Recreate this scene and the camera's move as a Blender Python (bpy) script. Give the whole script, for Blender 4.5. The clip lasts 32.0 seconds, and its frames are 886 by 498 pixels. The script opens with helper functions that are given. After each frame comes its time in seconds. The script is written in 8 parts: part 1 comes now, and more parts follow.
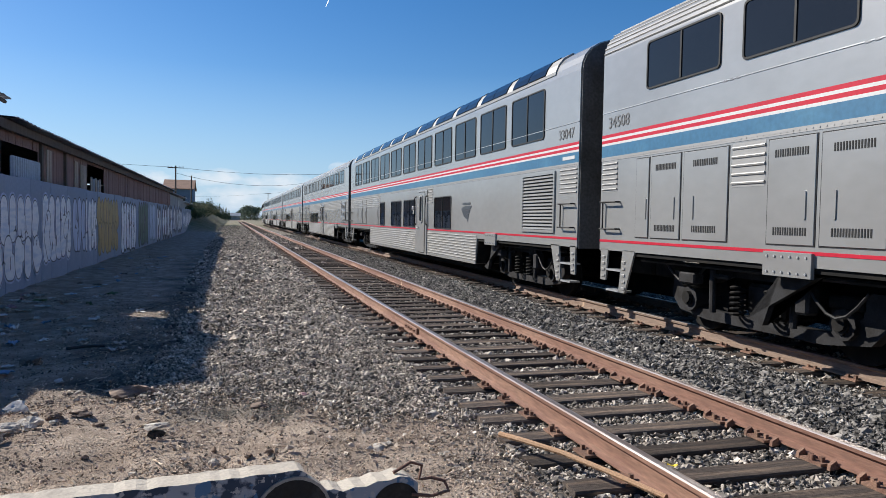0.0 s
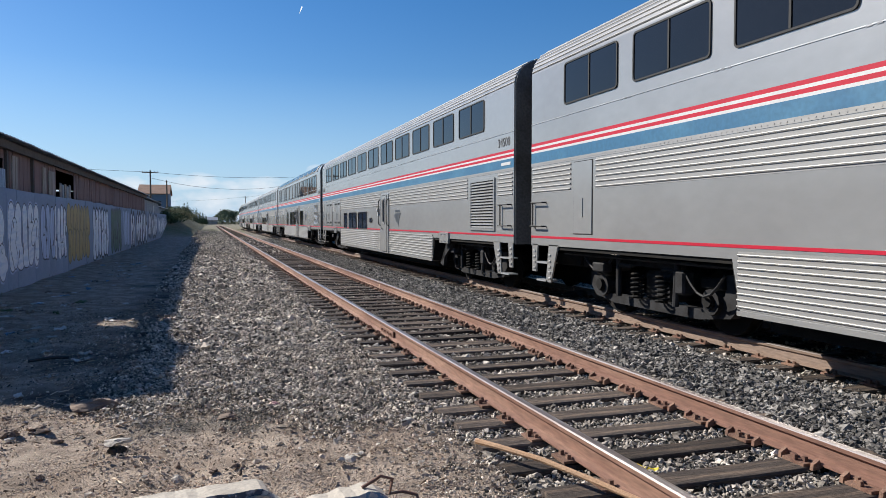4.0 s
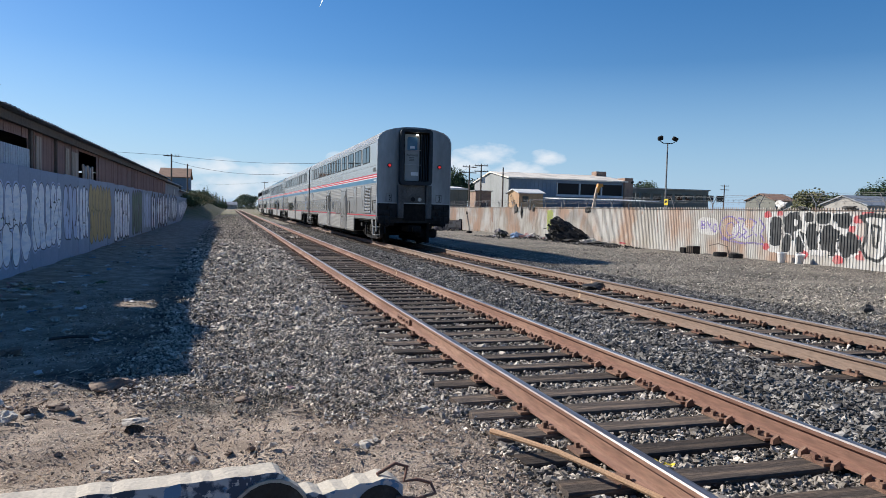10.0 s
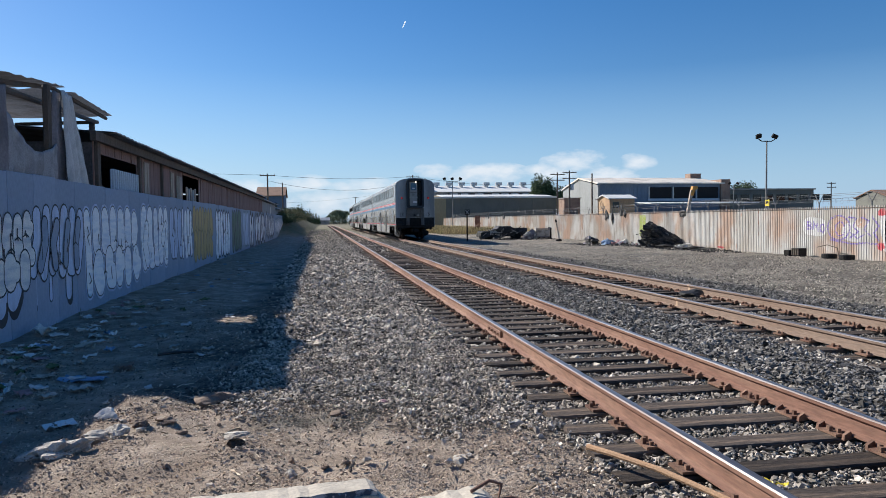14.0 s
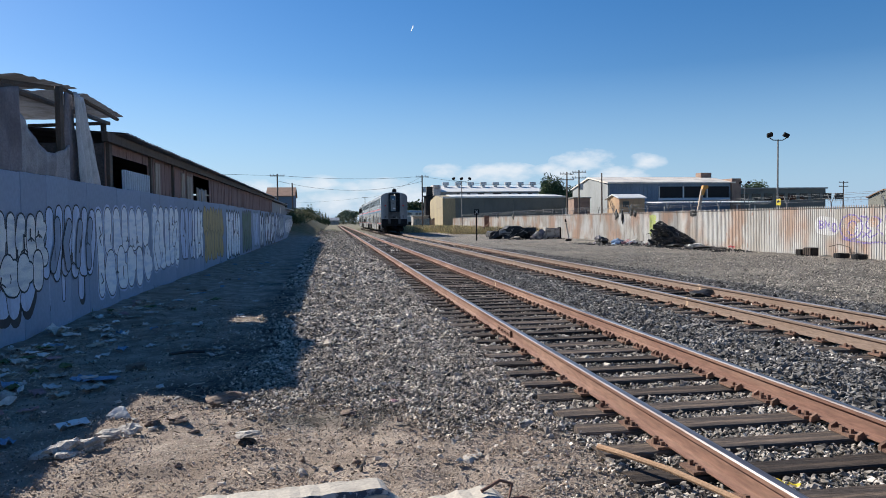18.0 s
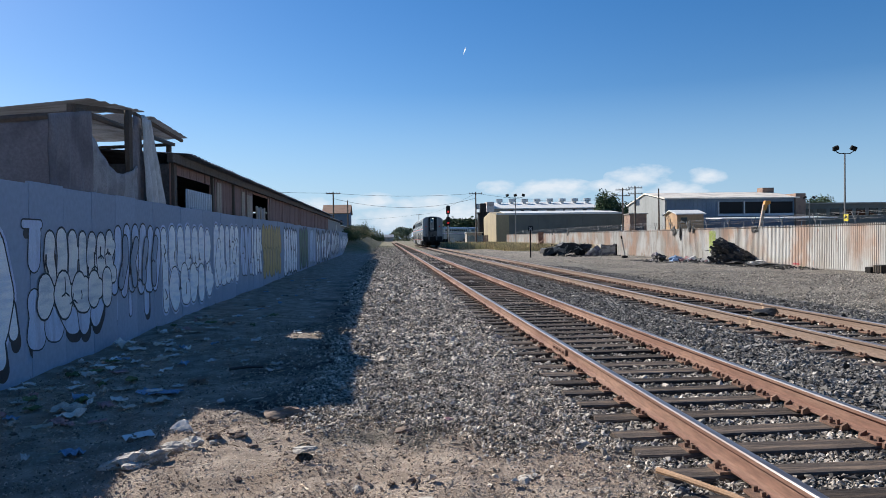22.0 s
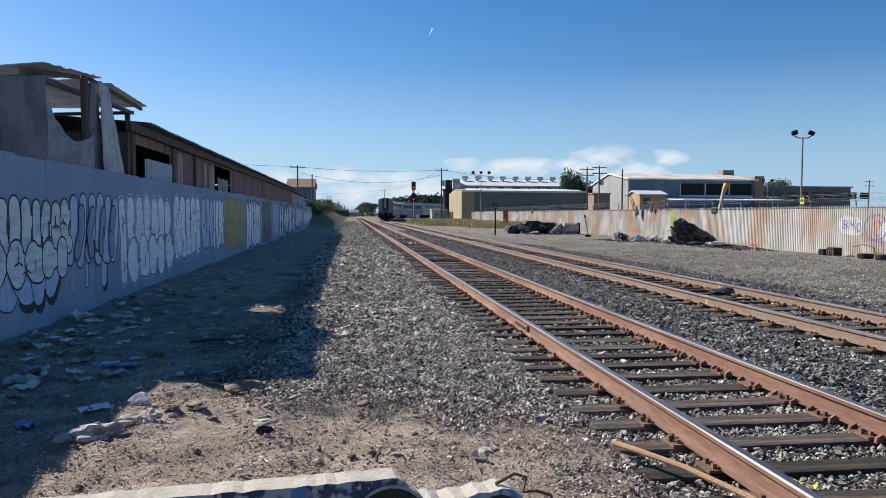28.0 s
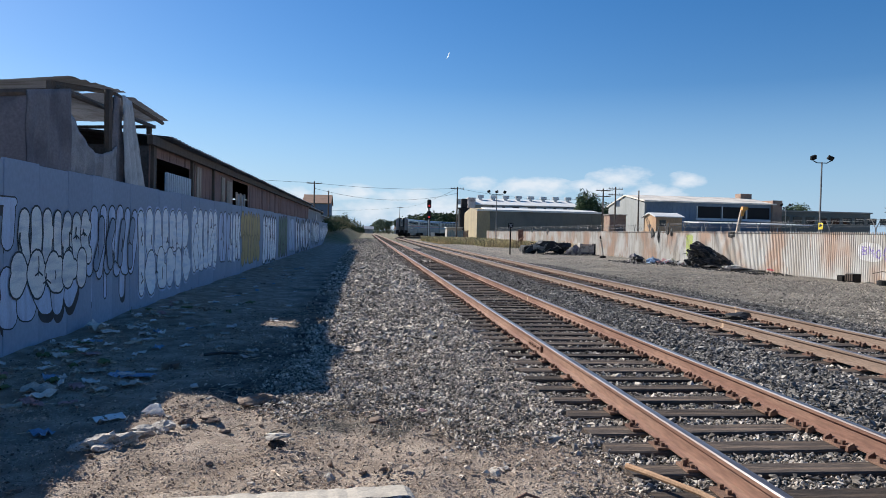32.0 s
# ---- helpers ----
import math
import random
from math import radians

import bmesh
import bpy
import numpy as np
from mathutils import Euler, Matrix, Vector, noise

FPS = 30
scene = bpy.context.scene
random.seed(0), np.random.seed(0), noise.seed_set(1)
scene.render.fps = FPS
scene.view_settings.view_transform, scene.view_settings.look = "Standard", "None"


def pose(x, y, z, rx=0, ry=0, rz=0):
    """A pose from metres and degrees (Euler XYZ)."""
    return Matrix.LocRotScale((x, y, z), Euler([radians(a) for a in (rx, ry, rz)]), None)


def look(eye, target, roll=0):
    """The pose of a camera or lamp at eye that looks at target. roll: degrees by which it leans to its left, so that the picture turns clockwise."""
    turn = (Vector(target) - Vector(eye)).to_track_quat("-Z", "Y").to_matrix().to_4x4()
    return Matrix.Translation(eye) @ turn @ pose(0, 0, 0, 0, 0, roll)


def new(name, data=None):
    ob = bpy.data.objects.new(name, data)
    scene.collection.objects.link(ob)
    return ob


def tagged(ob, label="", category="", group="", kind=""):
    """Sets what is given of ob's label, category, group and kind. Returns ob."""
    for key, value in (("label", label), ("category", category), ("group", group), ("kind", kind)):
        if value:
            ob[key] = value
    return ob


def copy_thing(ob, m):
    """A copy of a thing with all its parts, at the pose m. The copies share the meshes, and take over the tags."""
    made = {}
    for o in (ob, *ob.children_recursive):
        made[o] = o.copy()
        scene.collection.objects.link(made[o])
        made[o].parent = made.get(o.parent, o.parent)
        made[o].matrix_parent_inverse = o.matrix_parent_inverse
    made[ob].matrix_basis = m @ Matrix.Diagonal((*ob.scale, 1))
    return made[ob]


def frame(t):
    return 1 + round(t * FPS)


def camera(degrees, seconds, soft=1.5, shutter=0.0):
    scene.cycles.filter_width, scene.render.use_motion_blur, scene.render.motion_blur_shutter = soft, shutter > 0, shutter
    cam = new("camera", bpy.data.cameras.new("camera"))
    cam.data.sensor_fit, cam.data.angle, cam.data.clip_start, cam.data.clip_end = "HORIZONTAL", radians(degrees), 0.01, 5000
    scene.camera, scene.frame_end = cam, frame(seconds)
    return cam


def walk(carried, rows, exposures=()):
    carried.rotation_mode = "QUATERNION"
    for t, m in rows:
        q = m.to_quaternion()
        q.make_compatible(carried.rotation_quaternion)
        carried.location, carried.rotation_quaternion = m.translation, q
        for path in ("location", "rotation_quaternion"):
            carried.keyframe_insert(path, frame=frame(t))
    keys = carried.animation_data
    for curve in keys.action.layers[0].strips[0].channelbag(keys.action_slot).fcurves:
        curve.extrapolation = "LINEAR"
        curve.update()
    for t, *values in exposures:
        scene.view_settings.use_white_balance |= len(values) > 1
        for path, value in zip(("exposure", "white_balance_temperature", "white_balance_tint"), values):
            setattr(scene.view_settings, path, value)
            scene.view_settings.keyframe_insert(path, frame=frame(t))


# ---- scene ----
cam = camera(64.0, 32.0, 0.42)
PATH = [
    (0, (-3.271, -0.192, 1.644), (-2.701, 1.723, 1.564), 1.0),
    (0.5, (-3.286, -0.113, 1.66), (-2.652, 1.783, 1.603), 1.0),
    (1, (-3.265, -0.082, 1.662), (-2.607, 1.806, 1.61), 0.9),
    (1.5, (-3.21, -0.075, 1.663), (-2.545, 1.81, 1.607), 0.6),
    (2, (-3.186, -0.057, 1.661), (-2.53, 1.831, 1.6), 0.3),
    (2.5, (-3.183, -0.043, 1.655), (-2.552, 1.854, 1.593), 0.2),
    (4.5, (-3.156, -0.051, 1.645), (-2.531, 1.847, 1.565), 0.0),
    (5, (-3.154, -0.06, 1.648), (-2.507, 1.831, 1.576), -0.2),
    (5.5, (-3.153, -0.06, 1.646), (-2.484, 1.824, 1.589), -0.4),
    (6, (-3.147, -0.064, 1.655), (-2.443, 1.807, 1.613), -0.3),
    (6.5, (-3.142, -0.067, 1.646), (-2.398, 1.789, 1.618), -0.1),
    (7, (-3.151, -0.069, 1.642), (-2.39, 1.78, 1.61), -0.0),
    (7.5, (-3.154, -0.061, 1.64), (-2.424, 1.8, 1.583), -0.1),
    (8, (-3.167, -0.055, 1.641), (-2.492, 1.826, 1.556), 0.5),
    (8.5, (-3.176, -0.031, 1.639), (-2.553, 1.867, 1.54), 1.3),
    (9, (-3.176, -0.024, 1.635), (-2.587, 1.884, 1.535), 1.8),
    (9.5, (-3.173, -0.02, 1.64), (-2.596, 1.892, 1.537), 1.9),
    (10, (-3.166, -0.007, 1.635), (-2.588, 1.904, 1.527), 1.3),
    (10.5, (-3.158, -0.016, 1.644), (-2.586, 1.897, 1.533), 0.6),
    (11, (-3.175, -0.028, 1.637), (-2.628, 1.893, 1.533), 0.0),
    (11.5, (-3.18, -0.036, 1.644), (-2.669, 1.896, 1.551), 0.1),
    (12, (-3.194, -0.038, 1.644), (-2.724, 1.905, 1.561), 0.2),
    (12.5, (-3.21, -0.029, 1.647), (-2.781, 1.923, 1.567), 0.1),
    (13, (-3.24, -0.026, 1.653), (-2.848, 1.934, 1.572), -0.1),
    (13.5, (-3.265, -0.005, 1.655), (-2.904, 1.961, 1.575), -0.4),
    (14, (-3.148, 0.041, 1.648), (-2.814, 2.011, 1.567), -0.6),
    (14.5, (-3.123, 0.046, 1.649), (-2.81, 2.019, 1.564), -0.7),
    (16.5, (-3.146, 0.025, 1.647), (-2.851, 2.002, 1.57), -1.2),
    (17, (-3.155, 0.029, 1.648), (-2.849, 2.004, 1.568), -1.1),
    (17.5, (-3.155, 0.032, 1.648), (-2.845, 2.007, 1.567), -0.9),
    (18, (-3.154, 0.036, 1.648), (-2.846, 2.01, 1.567), -0.7),
    (18.5, (-3.153, 0.036, 1.646), (-2.849, 2.011, 1.565), -0.6),
    (19, (-3.154, 0.042, 1.645), (-2.854, 2.018, 1.562), -0.7),
    (19.5, (-3.157, 0.037, 1.646), (-2.866, 2.013, 1.561), -0.5),
    (20, (-3.159, 0.035, 1.645), (-2.889, 2.015, 1.559), -0.1),
    (20.5, (-3.161, 0.034, 1.648), (-2.922, 2.018, 1.567), 0.1),
    (21, (-3.157, 0.028, 1.657), (-2.953, 2.017, 1.592), -0.1),
    (21.5, (-3.163, 0.022, 1.663), (-2.988, 2.014, 1.618), -0.6),
    (22, (-3.165, 0.02, 1.661), (-3.006, 2.013, 1.629), -0.8),
    (22.5, (-3.165, 0.01, 1.662), (-3.015, 2.004, 1.635), -1.1),
    (23, (-3.168, 0.013, 1.659), (-3.02, 2.007, 1.633), -1.1),
    (23.5, (-3.165, 0.022, 1.66), (-3.011, 2.015, 1.629), -1.1),
    (24, (-3.167, 0.026, 1.651), (-3.001, 2.019, 1.611), -0.9),
    (24.5, (-3.167, 0.018, 1.655), (-2.988, 2.01, 1.61), -0.6),
    (25, (-3.164, 0.002, 1.658), (-2.978, 1.992, 1.612), -0.1),
    (25.5, (-3.166, 0.014, 1.65), (-2.975, 2.004, 1.595), 0.3),
    (27.5, (-3.16, 0.06, 1.637), (-2.92, 2.044, 1.549), -0.1),
    (28, (-3.157, 0.023, 1.647), (-2.9, 2.004, 1.548), 0.2),
    (28.5, (-3.151, 0.017, 1.642), (-2.883, 1.997, 1.543), 0.7),
    (29, (-3.163, 0.005, 1.644), (-2.9, 1.985, 1.558), 1.1),
    (29.5, (-3.161, 0.011, 1.642), (-2.915, 1.994, 1.569), 1.3),
    (30, (-3.16, 0.006, 1.643), (-2.927, 1.991, 1.576), 1.1),
    (30.5, (-3.163, 0.009, 1.642), (-2.934, 1.995, 1.577), 1.1),
    (31, (-3.166, 0.01, 1.643), (-2.938, 1.996, 1.579), 1.2),
    (31.5, (-3.167, 0.006, 1.643), (-2.943, 1.993, 1.586), 1.4),
    (32, (-3.168, 0.003, 1.645), (-2.952, 1.991, 1.597), 1.3),
]
walk(cam, [(t, look(eye, target, roll)) for t, eye, target, roll in PATH], [(0.0, 0.6), (32.0, 0.6)])

# ---- light ----
SUN_AZ, SUN_EL = 46.0, 34.0          # degrees to the left of the track, and above the horizon
world = bpy.data.worlds.new("sky")
scene.world = world
world.use_nodes = True
wn, wl = world.node_tree.nodes, world.node_tree.links
sky = wn.new("ShaderNodeTexSky")
sky.sky_type, sky.sun_disc = "NISHITA", False
sky.sun_elevation, sky.sun_rotation = radians(SUN_EL), radians(-SUN_AZ)
sky.air_density, sky.dust_density, sky.ozone_density = 1.0, 0.3, 3.0
background = wn["Background"]
background.inputs["Strength"].default_value = 0.0735


CLOUD_BANKS = ((20.2, 4.5, 3.2, 1.15), (18.2, 3.6, 3.0, 1.0), (25.0, 4.3, 1.9, 0.9), (23.0, 3.4, 3.0, 0.9), (13.2, 3.7, 4.2, 1.1), (9.1, 4.0, 2.0, 0.8), (3.6, 2.7, 3.6, 1.0), (-1.8, 3.0, 3.2, 0.95), (-6.0, 2.6, 3.0, 0.9), (10.0, 1.4, 22.0, 1.9))


def sky_clouds():
    """Low banks of cumulus near the horizon, mixed into the sky's own colour."""
    coord = wn.new("ShaderNodeTexCoord")
    split = wn.new("ShaderNodeSeparateXYZ")
    wl.new(coord.outputs["Generated"], split.inputs[0])
    def calc(how, a, b=0.0, c=0.0):
        m = wn.new("ShaderNodeMath")
        m.operation = how
        for k, v in enumerate((a, b, c)):
            if isinstance(v, float):
                m.inputs[k].default_value = v
            else:
                wl.new(v, m.inputs[k])
        return m.outputs[0]

    az = calc("MULTIPLY", calc("ARCTAN2", split.outputs["X"], split.outputs["Y"]), 57.2958)
    el = calc("MULTIPLY", calc("ARCSINE", split.outputs["Z"]), 57.2958)
    squash = wn.new("ShaderNodeMapping")
    squash.inputs["Scale"].default_value = (16.0, 16.0, 34.0)
    wl.new(coord.outputs["Generated"], squash.inputs[0])
    puffs = wn.new("ShaderNodeTexNoise")
    puffs.inputs["Scale"].default_value, puffs.inputs["Detail"].default_value = 1.6, 7.0
    puffs.inputs["Roughness"].default_value = 0.55
    wl.new(squash.outputs[0], puffs.inputs["Vector"])
    # cumulus banks: azimuth, height, half width, half height, all in degrees
    banks = None
    for a, e, w, h in CLOUD_BANKS:
        d = calc("ADD", calc("POWER", calc("ABSOLUTE", calc("DIVIDE", calc("SUBTRACT", az, a), w)), 2.0), calc("POWER", calc("ABSOLUTE", calc("DIVIDE", calc("SUBTRACT", el, e), h)), 2.0))
        bump = calc("MAXIMUM", calc("SUBTRACT", 1.0, d), 0.0)
        banks = bump if banks is None else calc("MAXIMUM", banks, bump)
    total_value = calc("ADD", calc("MULTIPLY", calc("MULTIPLY", puffs.outputs["Fac"], 0.75), calc("MINIMUM", calc("MULTIPLY", banks, 5.0), 1.0)), calc("MULTIPLY", banks, 0.33))
    ramp = wn.new("ShaderNodeValToRGB")
    ramp.color_ramp.elements[0].position, ramp.color_ramp.elements[0].color = 0.47, (0, 0, 0, 1)
    ramp.color_ramp.elements[1].position, ramp.color_ramp.elements[1].color = 0.74, (0.86, 0.86, 0.86, 1)
    wl.new(total_value, ramp.inputs[0])
    mix = wn.new("ShaderNodeMix")
    mix.data_type = "RGBA"
    wl.new(ramp.outputs[0], mix.inputs["Factor"])
    clear = wn.new("ShaderNodeHueSaturation")
    clear.inputs["Saturation"].default_value, clear.inputs["Value"].default_value = 1.3, 0.92
    tone = wn.new("ShaderNodeVectorMath")
    tone.operation = "MULTIPLY"
    tone.inputs[1].default_value = (0.97, 0.985, 1.08)
    wl.new(sky.outputs[0], tone.inputs[0])
    wl.new(tone.outputs[0], clear.inputs["Color"])
    haze = wn.new("ShaderNodeMapRange")
    for key, value in (("From Min", -0.02), ("From Max", 0.2), ("To Min", 0.85), ("To Max", 0.0)):
        haze.inputs[key].default_value = value
    wl.new(split.outputs["Z"], haze.inputs["Value"])
    pale = wn.new("ShaderNodeMix")
    pale.data_type = "RGBA"
    wl.new(haze.outputs[0], pale.inputs["Factor"])
    wl.new(clear.outputs[0], pale.inputs["A"])
    pale.inputs["B"].default_value = (3.2, 5.3, 8.0, 1)
    wl.new(pale.outputs["Result"], mix.inputs["A"])
    mix.inputs["B"].default_value = (7.3, 7.8, 8.4, 1)
    wl.new(mix.outputs["Result"], background.inputs["Color"])


sky_clouds()
sun = new("sun", bpy.data.lights.new("sun", "SUN"))
sun.data.energy, sun.data.angle, sun.data.color = 5.0, radians(0.53), (1.0, 0.95, 0.87)
s_az, s_el = radians(SUN_AZ), radians(SUN_EL)
sun.matrix_world = look((-30 * math.sin(s_az), 30 * math.cos(s_az), 30 * math.tan(s_el)), (0, 0, 0))

# ---- materials ----
MATS = {}


def material(name, color, rough=0.7, metal=0.0, vary=0.25, scale=3.0, bump=0.0, bump_scale=40.0, second=None, emit=0.0,
             stretch=(1, 1, 1), amount=0.5, spec=0.5, island=0.0, random_ob=0.0, alpha=1.0):
    """A surface with two scales of colour variation, an optional second colour in patches, and fine relief."""
    if name in MATS:
        return MATS[name]
    mat = bpy.data.materials.new(name)
    mat.use_nodes = True
    n, l = mat.node_tree.nodes, mat.node_tree.links
    shader = n["Principled BSDF"]
    shader.inputs["Roughness"].default_value, shader.inputs["Metallic"].default_value = rough, metal
    shader.inputs["Specular IOR Level"].default_value = spec
    coord = n.new("ShaderNodeTexCoord")
    place = n.new("ShaderNodeMapping")
    place.inputs["Scale"].default_value = stretch
    l.new(coord.outputs["Object"], place.inputs[0])
    big, fine = n.new("ShaderNodeTexNoise"), n.new("ShaderNodeTexNoise")
    big.inputs["Scale"].default_value, big.inputs["Detail"].default_value = scale, 4
    fine.inputs["Scale"].default_value, fine.inputs["Detail"].default_value = scale * 14, 3
    l.new(place.outputs[0], big.inputs["Vector"]), l.new(place.outputs[0], fine.inputs["Vector"])
    ramp = n.new("ShaderNodeMapRange")
    ramp.inputs["From Min"].default_value, ramp.inputs["From Max"].default_value = 0.62 - 0.3 * amount, 0.78 - 0.3 * amount
    l.new(big.outputs["Fac"], ramp.inputs["Value"])
    patch = n.new("ShaderNodeMix")
    patch.data_type = "RGBA"
    patch.inputs["A"].default_value = (*color, 1)
    patch.inputs["B"].default_value = (*(second or [c * (1 - vary) for c in color]), 1)
    l.new(ramp.outputs[0], patch.inputs["Factor"])
    grain = n.new("ShaderNodeMapRange")
    grain.inputs["From Min"].default_value, grain.inputs["From Max"].default_value = 0.3, 0.7
    grain.inputs["To Min"].default_value, grain.inputs["To Max"].default_value = 1 - vary, 1 + vary
    l.new(fine.outputs["Fac"], grain.inputs["Value"])
    value = grain.outputs[0]
    for kind, how in (("island", island), ("object", random_ob)):
        if how:
            info = n.new("ShaderNodeNewGeometry" if kind == "island" else "ShaderNodeObjectInfo")
            spread = n.new("ShaderNodeMapRange")
            spread.inputs["To Min"].default_value, spread.inputs["To Max"].default_value = 1 - how, 1 + how
            l.new(info.outputs["Random Per Island" if kind == "island" else "Random"], spread.inputs["Value"])
            times = n.new("ShaderNodeMath")
            times.operation = "MULTIPLY"
            l.new(value, times.inputs[0]), l.new(spread.outputs[0], times.inputs[1])
            value = times.outputs[0]
    tint = n.new("ShaderNodeVectorMath")
    tint.operation = "SCALE"
    l.new(patch.outputs["Result"], tint.inputs[0]), l.new(value, tint.inputs["Scale"])
    l.new(tint.outputs[0], shader.inputs["Base Color"])
    if bump:
        relief, bumps = n.new("ShaderNodeBump"), n.new("ShaderNodeTexNoise")
        bumps.inputs["Scale"].default_value, bumps.inputs["Detail"].default_value = bump_scale, 5
        l.new(place.outputs[0], bumps.inputs["Vector"])
        relief.inputs["Strength"].default_value, relief.inputs["Distance"].default_value = bump, 0.02
        l.new(bumps.outputs["Fac"], relief.inputs["Height"]), l.new(relief.outputs[0], shader.inputs["Normal"])
    if emit:
        shader.inputs["Emission Color"].default_value = (*color, 1)
        shader.inputs["Emission Strength"].default_value = emit
    MATS[name] = mat
    return mat


STEEL = material("stainless_steel", (0.35, 0.35, 0.34), 0.26, 0.38, 0.035, 0.5, 0.08, 1.0, second=(0.315, 0.312, 0.302), stretch=(1, 0.6, 1.2))
STEEL_RIB = material("fluted_steel", (0.285, 0.281, 0.273), 0.48, 0.3, 0.07, 1.2, second=(0.28, 0.272, 0.255), stretch=(1, 0.2, 2))
STEEL_DULL = material("weathered_steel", (0.36, 0.37, 0.38), 0.5, 0.5, 0.12, 0.9, second=(0.26, 0.27, 0.28))
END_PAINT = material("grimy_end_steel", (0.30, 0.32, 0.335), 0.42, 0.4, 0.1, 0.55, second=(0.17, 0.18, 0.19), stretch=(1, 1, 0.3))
RED_STRIPE = material("red_stripe", (0.43, 0.014, 0.035), 0.5, 0, 0.08, 2, spec=0.2)
WHITE_STRIPE = material("white_stripe", (0.54, 0.53, 0.52), 0.4, 0, 0.06, 2)
BLUE_STRIPE = material("blue_stripe", (0.035, 0.125, 0.22), 0.38, 0, 0.12, 1.2, second=(0.05, 0.155, 0.25))
BLACK = material("black_rubber", (0.011, 0.011, 0.012), 0.65, 0, 0.3, 6, spec=0.3)
UNDER = material("grimy_black_iron", (0.008, 0.008, 0.008), 0.85, 0.0, 0.4, 5, second=(0.016, 0.014, 0.012), spec=0.2)
TRUCK = material("grey_truck_iron", (0.024, 0.024, 0.026), 0.7, 0.0, 0.3, 4, second=(0.013, 0.012, 0.012), spec=0.25)
GLASS = material("dark_tinted_glass", (0.008, 0.009, 0.011), 0.03, 0, 0.1, 1, spec=0.38)
LOGO = material("grey_blue_decal", (0.035, 0.042, 0.052), 0.5, 0, 0.1, 3)
NUMBER = material("dark_grey_lettering", (0.10, 0.10, 0.10), 0.5, 0, 0.1, 3)
GALV = material("galvanised_metal", (0.45, 0.46, 0.47), 0.45, 0.6, 0.15, 5)
RED_LAMP = material("red_lamp", (0.7, 0.03, 0.03), 0.25, 0, 0.05, 5, emit=0.38)
PASSAGE = material("blue_black_rubber", (0.016, 0.024, 0.032), 0.6, 0, 0.3, 4, spec=0.35)
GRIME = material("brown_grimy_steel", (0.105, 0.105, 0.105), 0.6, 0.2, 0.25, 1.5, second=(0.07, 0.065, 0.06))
# cream lowered to put the passage's shade into the door's colour
DOOR_CREAM = material("shade_darkened_cream_paint", (0.27, 0.29, 0.285), 0.45, 0, 0.08, 3)
PAPER = material("white_paper", (0.75, 0.75, 0.74), 0.7, 0, 0.06, 8)
RUST = material("rusty_rail_steel", (0.185, 0.095, 0.066), 0.75, 0.1, 0.22, 1.3, 0.25, 60, second=(0.27, 0.16, 0.112), stretch=(3, 0.4, 3))
RUST_TAN = material("tan_rusted_rail_steel", (0.205, 0.145, 0.11), 0.75, 0.1, 0.2, 1.3, 0.25, 60, second=(0.185, 0.12, 0.085), stretch=(3, 0.4, 3))
RAIL_TOP = material("worn_rail_head", (0.31, 0.275, 0.26), 0.36, 0.8, 0.14, 2, second=(0.20, 0.155, 0.135), stretch=(12, 0.3, 1))
PLATE = material("rusty_tie_plate", (0.19, 0.11, 0.075), 0.8, 0.1, 0.3, 6, 0.3, 50, second=(0.13, 0.065, 0.045), island=0.25)
TIE = material("weathered_black_timber", (0.062, 0.05, 0.043), 0.85, 0, 0.35, 2.5, 0.8, 14, second=(0.15, 0.112, 0.085), stretch=(0.5, 6, 6), random_ob=0.4, spec=0.2)
STONE = material("crushed_grey_ballast", (0.285, 0.243, 0.2), 0.8, 0, 0.2, 3.5, second=(0.50, 0.44, 0.37), island=0.92)
STONE_CRIB = material("worn_brown_grey_ballast", (0.2, 0.174, 0.146), 0.8, 0, 0.2, 3.5, second=(0.42, 0.372, 0.317), island=0.92)
STONE_DARK = material("dark_grey_ballast", (0.095, 0.087, 0.079), 0.7, 0, 0.2, 4.5, second=(0.26, 0.24, 0.215), island=0.95)


# ---- mesh helpers ----
def part(name, bm, mat, parent=None, label=""):
    """Links a bmesh as one mesh object under a thing or under a part."""
    me = bpy.data.meshes.new(name)
    bm.to_mesh(me)
    bm.free()
    me.materials.append(mat)
    ob = new(name, me)
    ob.parent = parent
    return tagged(ob, label)


def again(ob, x=0, y=0, z=0, rz=0):
    """Another part on the same mesh, under the same parent."""
    o = ob.copy()
    scene.collection.objects.link(o)
    o.matrix_basis = pose(x, y, z, 0, 0, rz)
    return o


def thing(name, label, category, group="", kind="", m=None):
    ob = new(name)
    ob.empty_display_size = 0.2
    if m is not None:
        ob.matrix_basis = m
    return tagged(ob, label, category, group, kind)


def box(bm, x0, x1, y0, y1, z0, z1, bevel=0.0):
    vs = [bm.verts.new((x, y, z)) for x in (x0, x1) for y in (y0, y1) for z in (z0, z1)]
    quads = ((0, 1, 3, 2), (4, 6, 7, 5), (0, 4, 5, 1), (2, 3, 7, 6), (0, 2, 6, 4), (1, 5, 7, 3))
    fs = [bm.faces.new([vs[i] for i in q]) for q in quads]
    if bevel:
        edges = list({e for f in fs for e in f.edges})
        bmesh.ops.bevel(bm, geom=edges, offset=bevel, segments=1, affect="EDGES")
    return bm


def boxed(x0, x1, y0, y1, z0, z1, bevel=0.0):
    return box(bmesh.new(), x0, x1, y0, y1, z0, z1, bevel)


